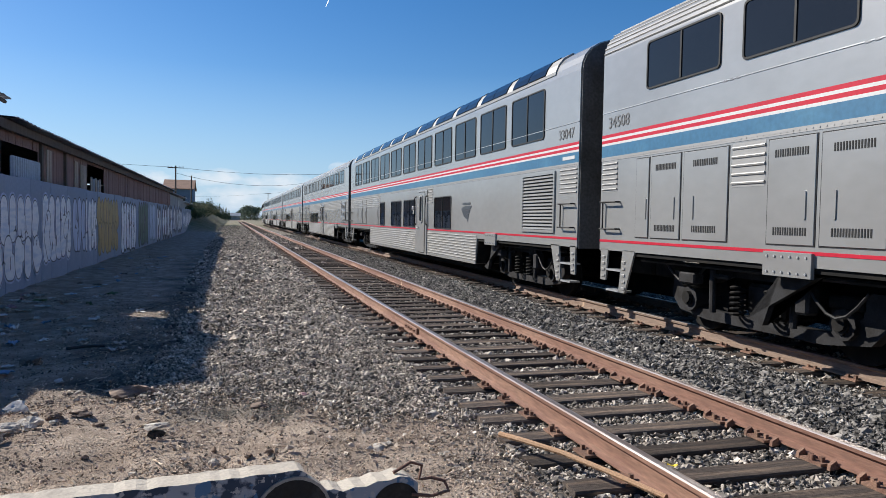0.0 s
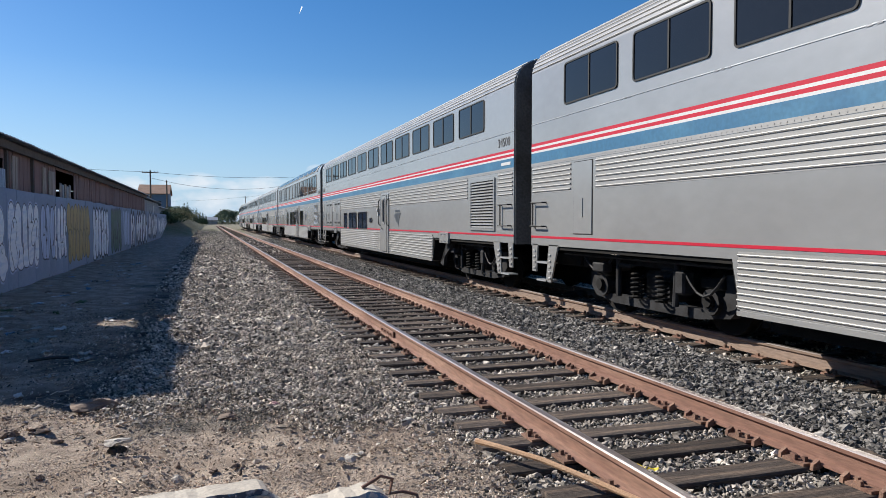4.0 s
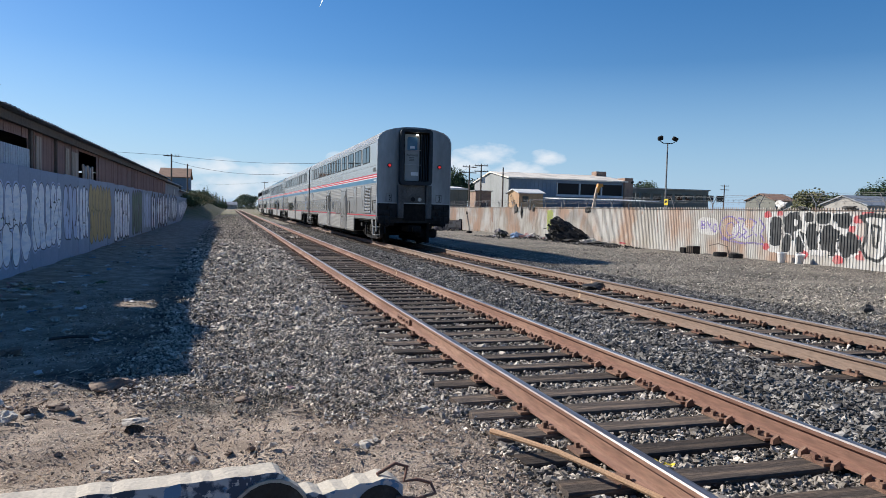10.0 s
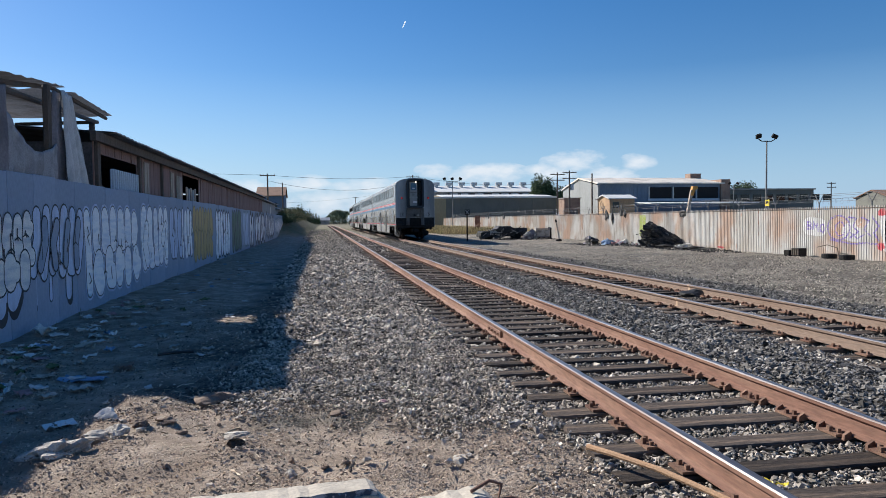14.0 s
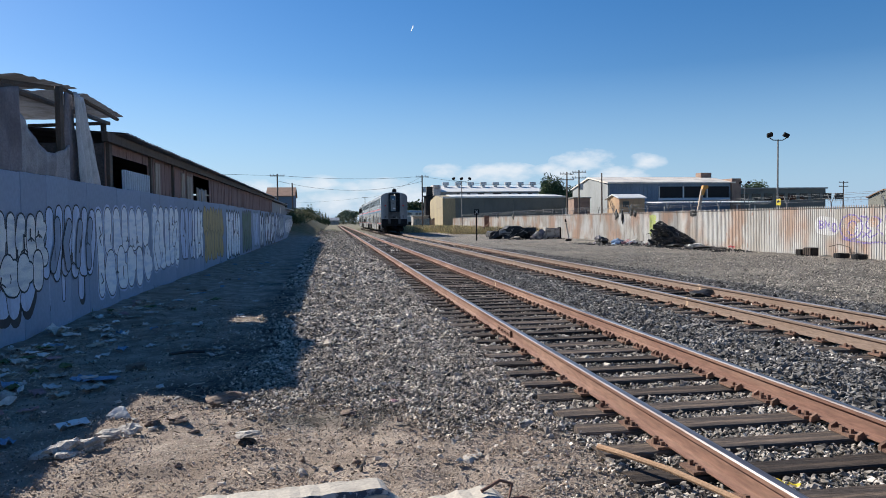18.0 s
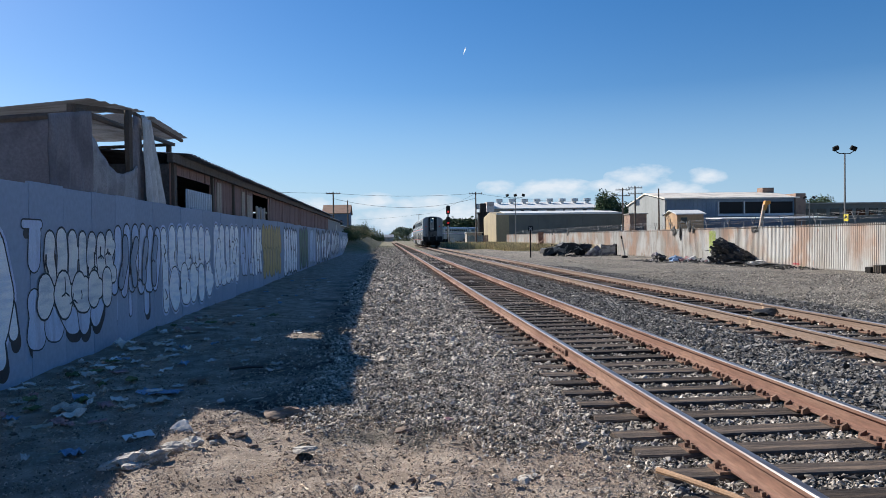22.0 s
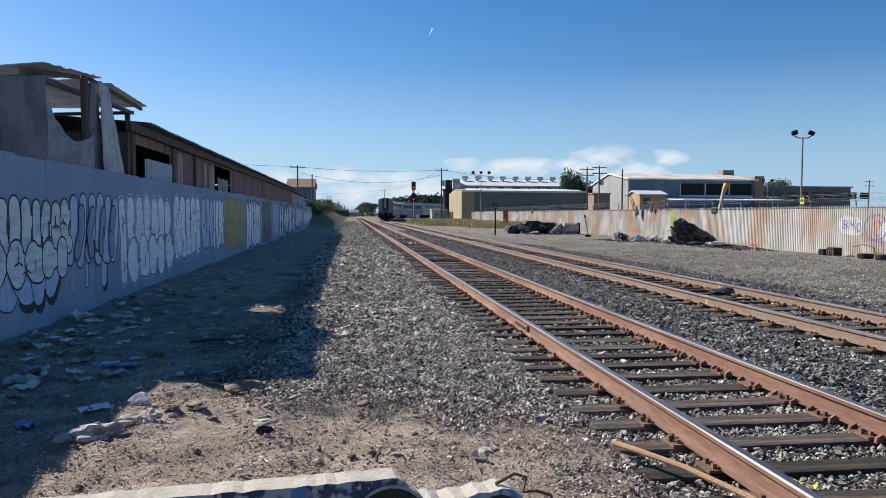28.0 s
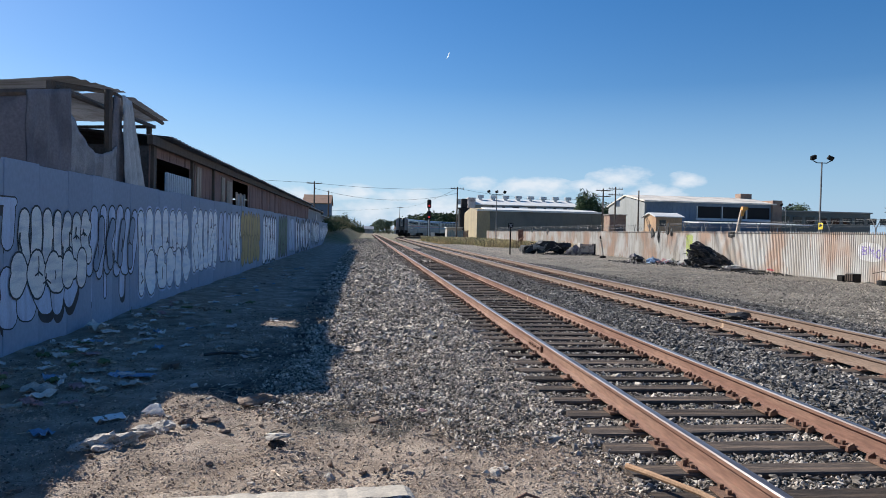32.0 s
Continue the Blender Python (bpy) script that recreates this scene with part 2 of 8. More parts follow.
def prism(bm, outline, axis, a, b):
    """An outline of 2D points drawn out along an axis from a to b, with ends."""
    put = {"x": lambda p, s: (s, p[0], p[1]), "y": lambda p, s: (p[0], s, p[1]), "z": lambda p, s: (p[0], p[1], s)}[axis]
    one, two = [bm.verts.new(put(p, a)) for p in outline], [bm.verts.new(put(p, b)) for p in outline]
    n = len(outline)
    for i in range(n):
        bm.faces.new((one[i], one[(i + 1) % n], two[(i + 1) % n], two[i]))
    bm.faces.new(one[::-1]), bm.faces.new(two)
    return bm


def tube(bm, points, r, sides=8, taper=None):
    """A round bar along a line of points."""
    rings = []
    for i, p in enumerate(points):
        p = Vector(p)
        d = (Vector(points[min(i + 1, len(points) - 1)]) - Vector(points[max(i - 1, 0)])).normalized()
        side = d.orthogonal().normalized() if abs(d.z) < 0.999 else Vector((1, 0, 0))
        if abs(d.z) < 0.999:
            side = d.cross(Vector((0, 0, 1))).normalized()
        up = side.cross(d)
        rr = r if taper is None else r + (taper - r) * i / (len(points) - 1)
        rings.append([bm.verts.new(p + rr * (math.cos(a) * side + math.sin(a) * up))
                      for a in (2 * math.pi * k / sides for k in range(sides))])
    for one, two in zip(rings, rings[1:]):
        for k in range(sides):
            bm.faces.new((one[k], one[(k + 1) % sides], two[(k + 1) % sides], two[k]))
    bm.faces.new(rings[0][::-1]), bm.faces.new(rings[-1])
    return bm


def rounded(w, h, r, n=4):
    """The outline of a rounded rectangle about the origin."""
    pts = []
    for cx, cy, start in ((w / 2 - r, h / 2 - r, 0), (-w / 2 + r, h / 2 - r, 90), (-w / 2 + r, -h / 2 + r, 180), (w / 2 - r, -h / 2 + r, 270)):
        for k in range(n + 1):
            a = radians(start + 90 * k / n)
            pts.append((cx + r * math.cos(a), cy + r * math.sin(a)))
    return pts


def ring(bm, outer, inner, axis, a, b):
    """A frame between two outlines of as many points, drawn out from a to b."""
    put = {"x": lambda p, s: (s, p[0], p[1]), "y": lambda p, s: (p[0], s, p[1]), "z": lambda p, s: (p[0], p[1], s)}[axis]
    rows = [[bm.verts.new(put(p, s)) for p in o] for o, s in ((outer, a), (outer, b), (inner, b), (inner, a))]
    n = len(outer)
    for k in range(4):
        one, two = rows[k], rows[(k + 1) % 4]
        for i in range(n):
            bm.faces.new((one[i], one[(i + 1) % n], two[(i + 1) % n], two[i]))
    return bm


def shifted(outline, dx, dy):
    return [(x + dx, y + dy) for x, y in outline]


def lettering(text, size, mat, parent, m, name="lettering", bold=0.0):
    """Letters in the built-in font as a thin mesh."""
    curve = bpy.data.curves.new(name, "FONT")
    curve.body, curve.size, curve.extrude, curve.offset = text, size, 0.002, bold
    curve.align_x = "CENTER"
    tmp = new("tmp", curve)
    me = bpy.data.meshes.new_from_object(tmp.evaluated_get(bpy.context.evaluated_depsgraph_get()))
    bpy.data.objects.remove(tmp), bpy.data.curves.remove(curve)
    me.materials.clear(), me.materials.append(mat)
    ob = new(name, me)
    ob.parent, ob.matrix_basis = parent, m
    return ob


def cloud_of(name, base_verts, base_faces, mats, mat):
    """Many small copies of one small shape in one mesh: mats is an array of N 3x4 matrices."""
    v = np.concatenate([base_verts, np.ones((len(base_verts), 1))], 1)
    pts = np.einsum("nij,kj->nki", mats, v).reshape(-1, 3)
    n, k = len(mats), len(base_verts)
    faces = (np.array(base_faces)[None] + (np.arange(n) * k)[:, None, None]).reshape(-1, len(base_faces[0]))
    me = bpy.data.meshes.new(name)
    me.vertices.add(len(pts)), me.loops.add(faces.size), me.polygons.add(len(faces))
    me.vertices.foreach_set("co", pts.ravel())
    me.loops.foreach_set("vertex_index", faces.ravel())
    me.polygons.foreach_set("loop_start", np.arange(len(faces)) * faces.shape[1])
    me.update(calc_edges=True)
    me.shade_flat()
    me.materials.append(mat)
    return new(name, me)


def turns(n, rng, tilt=3.2):
    """N random rotation matrices."""
    a, b, c = rng.uniform(0, 6.283, n), rng.uniform(-tilt, tilt, n), rng.uniform(-tilt, tilt, n)
    z, x, y = np.zeros((n, 3, 3)), np.zeros((n, 3, 3)), np.zeros((n, 3, 3))
    z[:, 0, 0], z[:, 0, 1], z[:, 1, 0], z[:, 1, 1], z[:, 2, 2] = np.cos(a), -np.sin(a), np.sin(a), np.cos(a), 1
    x[:, 1, 1], x[:, 1, 2], x[:, 2, 1], x[:, 2, 2], x[:, 0, 0] = np.cos(b), -np.sin(b), np.sin(b), np.cos(b), 1
    y[:, 0, 0], y[:, 0, 2], y[:, 2, 0], y[:, 2, 2], y[:, 1, 1] = np.cos(c), np.sin(c), -np.sin(c), np.cos(c), 1
    return z @ x @ y


# ---- the line of the far track: straight, then easing into a bend to the right ----
TRACK_X, BEND_Y = 4.0, 128.0


def bend(s):
    """Place and heading (radians to the right of +y) on the far track, s metres along it from y = 0."""
    if s <= BEND_Y:
        return TRACK_X, s, 0.0
    x, y, h, step = TRACK_X, BEND_Y, 0.0, 1.0
    left, gone = s - BEND_Y, 0.0
    while left > 1e-6:
        d = min(step, left)
        h = min(radians(62), 4.6e-5 * (gone + d / 2) ** 2)
        x, y = x + d * math.sin(h), y + d * math.cos(h)
        left, gone = left - d, gone + d
    return x, y, h


# ---- ground ----
def ground_level(x, y):
    """Height of the ground: flat by the near track, a little lower in the yard beyond the far one."""
    t = min(max((x - 5.6) / 2.2, 0), 1)
    z = -0.03 - 0.13 * t * t * (3 - 2 * t)
    if -8 < y < 300:
        z -= 0.03 * max(min(1, max(0, (1.45 - abs(x)) / 0.25)), min(1, max(0, (1.45 - abs(x - TRACK_X)) / 0.25)))
    if x < -1.2 and -10 < y < 60:
        near = min(1, (-1.2 - x) / 1.5)
        z += near * (0.035 + 0.045 * noise.noise((x * 0.7, y * 0.6, 0)) + 0.035 * noise.noise((x * 2.6, y * 2.4, 3)))
        if y < 6:
            z += near * (0.035 * noise.noise((x * 5, y * 5, 7)) + 0.018 * noise.noise((x * 11, y * 11, 2)) + 0.05 * noise.noise((x * 1.8, y * 1.8, 11)))
    if -60 < x < -4.8 and 80 < y < 400:
        z += 2.3 * min(1, (-4.8 - x) / 3.4) * min(1, (y - 80) / 16) * (1 + 0.25 * noise.noise((x * 0.3, y * 0.1, 8)))
    if x > 6.5 and abs(x) < 60 and y < 140:
        z += 0.04 * noise.noise((x * 0.4, y * 0.4, 5))
    return z


def ground_material():
    mat = bpy.data.materials.new("gravel_and_dirt_ground")
    mat.use_nodes = True
    n, l = mat.node_tree.nodes, mat.node_tree.links
    shader = n["Principled BSDF"]
    shader.inputs["Roughness"].default_value = 0.9
    shader.inputs["Specular IOR Level"].default_value = 0.25
    coord = n.new("ShaderNodeTexCoord")
    split = n.new("ShaderNodeSeparateXYZ")
    l.new(coord.outputs["Object"], split.inputs[0])

    def noise_of(scale, detail=4):
        t = n.new("ShaderNodeTexNoise")
        t.inputs["Scale"].default_value, t.inputs["Detail"].default_value = scale, detail
        l.new(coord.outputs["Object"], t.inputs["Vector"])
        return t.outputs["Fac"]

    def span(value, a, b, c=0.0, d=1.0):
        m = n.new("ShaderNodeMapRange")
        for key, v in (("From Min", a), ("From Max", b), ("To Min", c), ("To Max", d)):
            m.inputs[key].default_value = v
        l.new(value, m.inputs["Value"])
        return m.outputs[0]

    def math_of(how, a, b):
        m = n.new("ShaderNodeMath")
        m.operation = how
        for k, v in enumerate((a, b)):
            if isinstance(v, float):
                m.inputs[k].default_value = v
            else:
                l.new(v, m.inputs[k])
        return m.outputs[0]

    def mix(fac, a, b):
        m = n.new("ShaderNodeMix")
        m.data_type = "RGBA"
        l.new(fac, m.inputs["Factor"])
        for key, v in (("A", a), ("B", b)):
            if isinstance(v, tuple):
                m.inputs[key].default_value = (*v, 1)
            else:
                l.new(v, m.inputs[key])
        return m.outputs["Result"]

    cells = n.new("ShaderNodeTexVoronoi")
    cells.inputs["Scale"].default_value = 48
    l.new(coord.outputs["Object"], cells.inputs["Vector"])
    tone = n.new("ShaderNodeSeparateColor")
    l.new(cells.outputs["Color"], tone.inputs[0])
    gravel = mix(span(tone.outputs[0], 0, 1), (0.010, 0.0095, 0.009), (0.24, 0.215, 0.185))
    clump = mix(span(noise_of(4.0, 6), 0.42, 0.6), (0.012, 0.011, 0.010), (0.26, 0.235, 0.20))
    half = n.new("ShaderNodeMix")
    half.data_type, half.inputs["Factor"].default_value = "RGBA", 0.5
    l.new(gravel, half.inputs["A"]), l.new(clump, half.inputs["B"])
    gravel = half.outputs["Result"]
    # near: shade of the gaps between stones put in as near-black; far: paler, standing for stones
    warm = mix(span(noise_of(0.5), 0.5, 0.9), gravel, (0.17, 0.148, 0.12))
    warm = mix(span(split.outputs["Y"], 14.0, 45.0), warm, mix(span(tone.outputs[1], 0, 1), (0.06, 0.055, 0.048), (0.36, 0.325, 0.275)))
    dirt = mix(span(noise_of(3.5, 8), 0.38, 0.62), (0.47, 0.378, 0.30), (0.27, 0.21, 0.165))
    dirt = mix(span(noise_of(40, 5), 0.55, 0.75), dirt, (0.58, 0.50, 0.42))
    dirt = mix(span(noise_of(1.3, 7), 0.52, 0.66), dirt, (0.28, 0.215, 0.165))
    wobble = span(noise_of(0.9, 5), 0.3, 0.7, -1.5, 1.5)
    # bare dirt: the foreground, and the strip along the left wall
    slant = math_of("ADD", split.outputs["Y"], math_of("MULTIPLY", math_of("ADD", split.outputs["X"], 4.3), 0.45))
    front = span(math_of("ADD", slant, math_of("MULTIPLY", wobble, 0.6)), 6.7, 6.0)
    left = span(math_of("ADD", split.outputs["X"], math_of("MULTIPLY", wobble, 0.5)), -4.1, -5.0)
    keep = span(split.outputs["X"], -0.9, -1.7)
    bare = math_of("MULTIPLY", math_of("MAXIMUM", front, left), keep)
    yard = span(split.outputs["X"], 6.5, 9.5)
    yard_fine = mix(span(tone.outputs[1], 0, 1), (0.12, 0.103, 0.082), (0.52, 0.455, 0.375))
    yard_tone = mix(span(noise_of(0.35, 6), 0.36, 0.66), warm, yard_fine)
    yard_tone = mix(span(noise_of(2.2, 7), 0.60, 0.72), yard_tone, (0.25, 0.215, 0.175))
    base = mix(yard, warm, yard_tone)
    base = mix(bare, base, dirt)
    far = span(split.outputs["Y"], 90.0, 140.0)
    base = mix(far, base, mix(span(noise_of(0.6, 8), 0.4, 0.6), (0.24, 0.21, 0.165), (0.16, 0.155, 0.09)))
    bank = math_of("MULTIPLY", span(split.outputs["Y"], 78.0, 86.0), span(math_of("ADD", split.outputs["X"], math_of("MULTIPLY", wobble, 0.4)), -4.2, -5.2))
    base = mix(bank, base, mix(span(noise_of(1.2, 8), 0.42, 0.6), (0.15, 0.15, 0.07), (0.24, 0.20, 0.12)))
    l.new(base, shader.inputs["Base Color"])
    relief = n.new("ShaderNodeBump")
    relief.inputs["Strength"].default_value, relief.inputs["Distance"].default_value = 1.0, 0.045
    chips = math_of("MULTIPLY", cells.outputs["Distance"], math_of("MULTIPLY", math_of("SUBTRACT", 1.0, bare), -0.8))
    height = math_of("ADD", chips, math_of("ADD", math_of("MULTIPLY", noise_of(75, 8), 0.9), math_of("MULTIPLY", noise_of(16, 9), 0.45)))
    l.new(height, relief.inputs["Height"])
    l.new(relief.outputs[0], shader.inputs["Normal"])
    return mat


def build_ground():
    xs = [-2500, -800, -300, -120, -60, -30, -16] + [-12 + 0.5 * k for k in range(10)] + [-7 + 0.1 * k for k in range(60)] + [-1 + 0.2 * k for k in range(34)] + [5.8 + 0.5 * k for k in range(30)] + [22, 26, 32, 45, 70, 120, 300, 800, 2500]
    ys = [-600, -150, -40, -15] + [-8 + 0.5 * k for k in range(20)] + [2 + 0.1 * k for k in range(50)] + [7 + 0.2 * k for k in range(50)] + [17 + 0.8 * k for k in range(50)] + [60, 70, 78, 82, 86, 90, 94, 98, 104, 110, 120, 130, 140, 150, 170, 200, 250, 300, 350, 400, 420, 500, 1000, 2000, 4000]
    verts = [(x, y, ground_level(x, y)) for y in ys for x in xs]
    w = len(xs)
    faces = [(j * w + i, j * w + i + 1, (j + 1) * w + i + 1, (j + 1) * w + i) for j in range(len(ys) - 1) for i in range(w - 1)]
    me = bpy.data.meshes.new("ground")
    me.from_pydata(verts, [], faces)
    me.materials.append(ground_material())
    me.shade_smooth()
    return tagged(new("ground", me), "grey gravel and brown dirt of a rail yard", "ground", kind="structure")


ground = build_ground()

RAIL_PROFILE = [(-0.068, 0.0), (-0.068, 0.012), (-0.012, 0.03), (-0.009, 0.11), (-0.034, 0.128), (-0.036, 0.155), (-0.026, 0.1645), (0.026, 0.1645), (0.036, 0.155), (0.034, 0.128), (0.009, 0.11), (0.012, 0.03), (0.068, 0.012), (0.068, 0.0)]
TIE_STEP, RAIL_BASE = 0.52, 0.018


def rail_mesh(line, off, mats):
    """A rail swept along a line of (x, y, heading), off metres to its right; its running surface takes the worn material."""
    bm = bmesh.new()
    rows = []
    for x, y, h in line:
        cx, sx = math.cos(h), math.sin(h)
        rows.append([bm.verts.new((x + (off + p) * cx, y - (off + p) * sx, RAIL_BASE + q)) for p, q in RAIL_PROFILE])
    n = len(RAIL_PROFILE)
    for one, two in zip(rows, rows[1:]):
        for k in range(n):
            f = bm.faces.new((one[k], two[k], two[(k + 1) % n], one[(k + 1) % n]))
            f.material_index = 1 if k in (5, 6, 7) else 0
    bm.faces.new(rows[0]), bm.faces.new(rows[-1][::-1])
    me = bpy.data.meshes.new("rail")
    bm.to_mesh(me), bm.free()
    for m in mats:
        me.materials.append(m)
    return me


def tie_shape(seed):
    rng = random.Random(seed)
    bm = boxed(-1.3, 1.3, -0.115, 0.115, -0.17, 0.0)
    bmesh.ops.bisect_plane(bm, geom=bm.verts[:] + bm.edges[:] + bm.faces[:], plane_co=(0.2, 0, 0), plane_no=(1, 0.3, 0))
    for v in bm.verts:
        v.co += Vector((rng.uniform(-0.05, 0.05), rng.uniform(-0.012, 0.012), rng.uniform(-0.012, 0.004)))
    edges = [e for e in bm.edges if e.calc_length() > 0.5 and all(v.co.z > -0.05 for v in e.verts)]
    bmesh.ops.bevel(bm, geom=edges, offset=0.012, segments=1, affect="EDGES")
    return bm


def plate_set(bm, x, y, side, rng, anchors):
    """A tie plate with its spikes and, on some ties, a rail anchor."""
    box(bm, x - 0.15, x + 0.15, y - 0.095, y + 0.095, 0.0, 0.02)
    for dx, dy in ((-0.095, -0.05), (-0.095, 0.05), (0.095, -0.05), (0.095, 0.05), (-0.13, 0.0), (0.13, 0.0)):
        if rng.random() < 0.8:
            h = 0.045 + rng.uniform(0, 0.02)
            box(bm, x + dx - 0.014, x + dx + 0.014, y + dy - 0.014, y + dy + 0.014, 0.015, h)
    if anchors:
        for dy in (-0.14, 0.14):
            prism(bm, [(x + side * 0.045, 0.0), (x + side * 0.13, -0.01), (x + side * 0.125, 0.03), (x + side * 0.075, 0.058)], "y", y + dy - 0.014, y + dy + 0.014)


def build_track(label, centre, line, mats, first, near_count, far_end, seed):
    rng = random.Random(seed)
    track = thing("railway_track", label, "railway track", "pair of tracks", "structure")
    for off in (-0.7525, 0.7525):
        ob = new("rail", rail_mesh(line, off, mats))
        ob.parent = track
    shapes = [part("tie", tie_shape(seed * 50 + k), TIE, track) for k in range(6)]
    ties, y = [], first
    for k in range(near_count):
        m = (centre + rng.uniform(-0.05, 0.05), y + rng.uniform(-0.03, 0.03), rng.uniform(-0.012, 0.006), rng.uniform(-1.2, 1.2))
        if k < 6:
            shapes[k].matrix_basis = pose(*m[:3], 0, 0, m[3])
        else:
            again(shapes[rng.randrange(6)], m[0], m[1], m[2], m[3])
        ties.append(m[1])
        y += TIE_STEP
    bm, n = bmesh.new(), 0
    for k, ty in enumerate(ties):
        if ty < 45:
            for off, side in ((-0.7525, -1), (0.7525, 1)):
                plate_set(bm, centre + off, ty, -side, rng, off > 0 or rng.random() < 0.35)
    part("tie_plates", bm, PLATE, track, "rusty tie plates with spikes and anchors")["kind"] = "stuff"
    # ties farther off, joined
    verts, faces = [], []
    s = y
    while s < far_end:
        cx, cy, h = bend(s) if centre > 2 else (centre, s, 0)
        c, sn = math.cos(h), math.sin(h)
        b = len(verts)
        for dx in (-1.3, 1.3):
            for dy in (-0.115, 0.115):
                for z in (-0.1, 0.0):
                    verts.append((cx + dx * c + dy * sn, cy - dx * sn + dy * c, z))
        faces += [tuple(b + i for i in q) for q in ((4, 6, 7, 5), (0, 1, 3, 2), (0, 4, 5, 1), (2, 3, 7, 6), (1, 5, 7, 3))]
        s += TIE_STEP
    me = bpy.data.meshes.new("far_ties")
    me.from_pydata(verts, [], faces)
    me.materials.append(TIE)
    far = new("far_ties", me)
    far.parent = track
    tagged(far, "dark timber ties receding", kind="stuff")
    return track


near_line = [(0, y, 0) for y in range(-8, 20, 4)] + [(0, y, 0) for y in (30, 60, 120, 240, 500, 900)]
far_line = [(TRACK_X, y, 0) for y in range(-8, 20, 4)] + [(TRACK_X, y, 0) for y in (30, 60, 100)] + [bend(s) for s in range(128, 420, 6)]
track_near = build_track("straight rusty railway track on weathered dark ties", 0.0, near_line, (RUST, RAIL_TOP), -3.0, 150, 260, 1)
track_far = build_track("rusty railway track bending away in the distance", TRACK_X, far_line, (RUST_TAN, RAIL_TOP), -3.0, 150, 300, 2)

WELD = material("bright_weld_scale", (0.42, 0.30, 0.20), 0.7, 0.1, 0.2, 8)
for track, x, y in ((track_far, TRACK_X - 0.7525, 12.1), (track_far, TRACK_X + 0.7525, 14.4), (track_far, TRACK_X - 0.7525, 24.6), (track_near, 0.7525, 16.8)):
    part("rail_weld", prism(bmesh.new(), [(x + p * 1.08, RAIL_BASE + q * 1.02) for p, q in RAIL_PROFILE], "y", y - 0.035, y + 0.035), WELD, track, "pale weld band on the rail")
for x in (-0.7525 - 0.03, -0.7525 + 0.03):
    bar = part("joint_bar", boxed(x - 0.014, x + 0.014, 9.35, 10.05, 0.045, 0.13, 0.006), RUST, track_near, "rusty bolted joint bar")
    s = -1 if x < -0.7525 else 1
    for k in range(4):
        part("bolt", tube(bmesh.new(), [(x + s * 0.012, 9.45 + 0.165 * k, 0.088), (x + s * 0.04, 9.45 + 0.165 * k, 0.088)], 0.016, 6), RUST, bar)

# ---- the train ----
BODY, PITCH, HALF = 24.6, 25.4, 1.53
RIB = [(0.0, -0.24), (-0.014, -0.18), (-0.018, -0.02), (-0.015, 0.06), (0.0, 0.13)]
ROOF = [(HALF, 4.30), (1.515, 4.42), (1.46, 4.55), (1.36, 4.67), (1.18, 4.78), (0.85, 4.88), (0.45, 4.94), (0.0, 4.96)]


def Y(u):
    """Along the car: u metres behind its front."""
    return BODY / 2 - u


def sheet(name, u0, u1, z0, z1, mat, car, out=0.006, label="", bevel=0.0, inn=0.01):
    """A flat plate on the car's left side."""
    return part(name, boxed(-HALF - out, -HALF + inn, Y(u1), Y(u0), z0, z1, bevel), mat, car, label)


def flutes(u0, u1, z0, z1, count, car, depth=1.0):
    """A panel with lengthwise half-round ribs."""
    panel = part("fluted_panel", boxed(-HALF - 0.003, -HALF + 0.002, Y(u1), Y(u0), z0, z1), STEEL_RIB, car, "ribbed stainless panel")
    step = (z1 - z0) / count
    rib = part("rib", prism(bmesh.new(), [(p * depth, q * step) for p, q in RIB], "y", Y(u1), Y(u0)), STEEL_RIB, panel)
    for k in range(count):
        (rib if k == 0 else again(rib)).matrix_basis = pose(-HALF - 0.002, 0, z0 + step * (k + 0.5))


def car_window(u0, u1, z0, z1, car, split=True, side=-1, glass=None, radius=0.07):
    """A rubber-framed window with a dark pane and a middle bar."""
    w, h = u1 - u0, z1 - z0
    yc, zc = Y((u0 + u1) / 2), (z0 + z1) / 2
    bm = ring(bmesh.new(), rounded(w, h, radius), rounded(w - 0.05, h - 0.05, radius * 0.75), "x", -0.018, 0.03)
    if split:
        box(bm, -0.018, 0.03, -0.016, 0.016, -h / 2 + 0.03, h / 2 - 0.03)
    win = part("window", bm, BLACK, car)
    win.matrix_basis = pose(side * HALF, yc, zc, 0, 0, 0 if side < 0 else 180)
    pane = part("pane", prism(bmesh.new(), rounded(w - 0.05, h - 0.05, radius * 0.75), "x", -0.006, 0.01), glass or GLASS, win)
    return win


def window_row(starts, w, z0, z1, car, side=-1):
    first = car_window(starts[0], starts[0] + w, z0, z1, car, side=side)
    for s in starts[1:]:
        o = copy_thing(first, pose(side * HALF, Y(s + w / 2), (z0 + z1) / 2, 0, 0, 0 if side < 0 else 180))
        o.parent = car


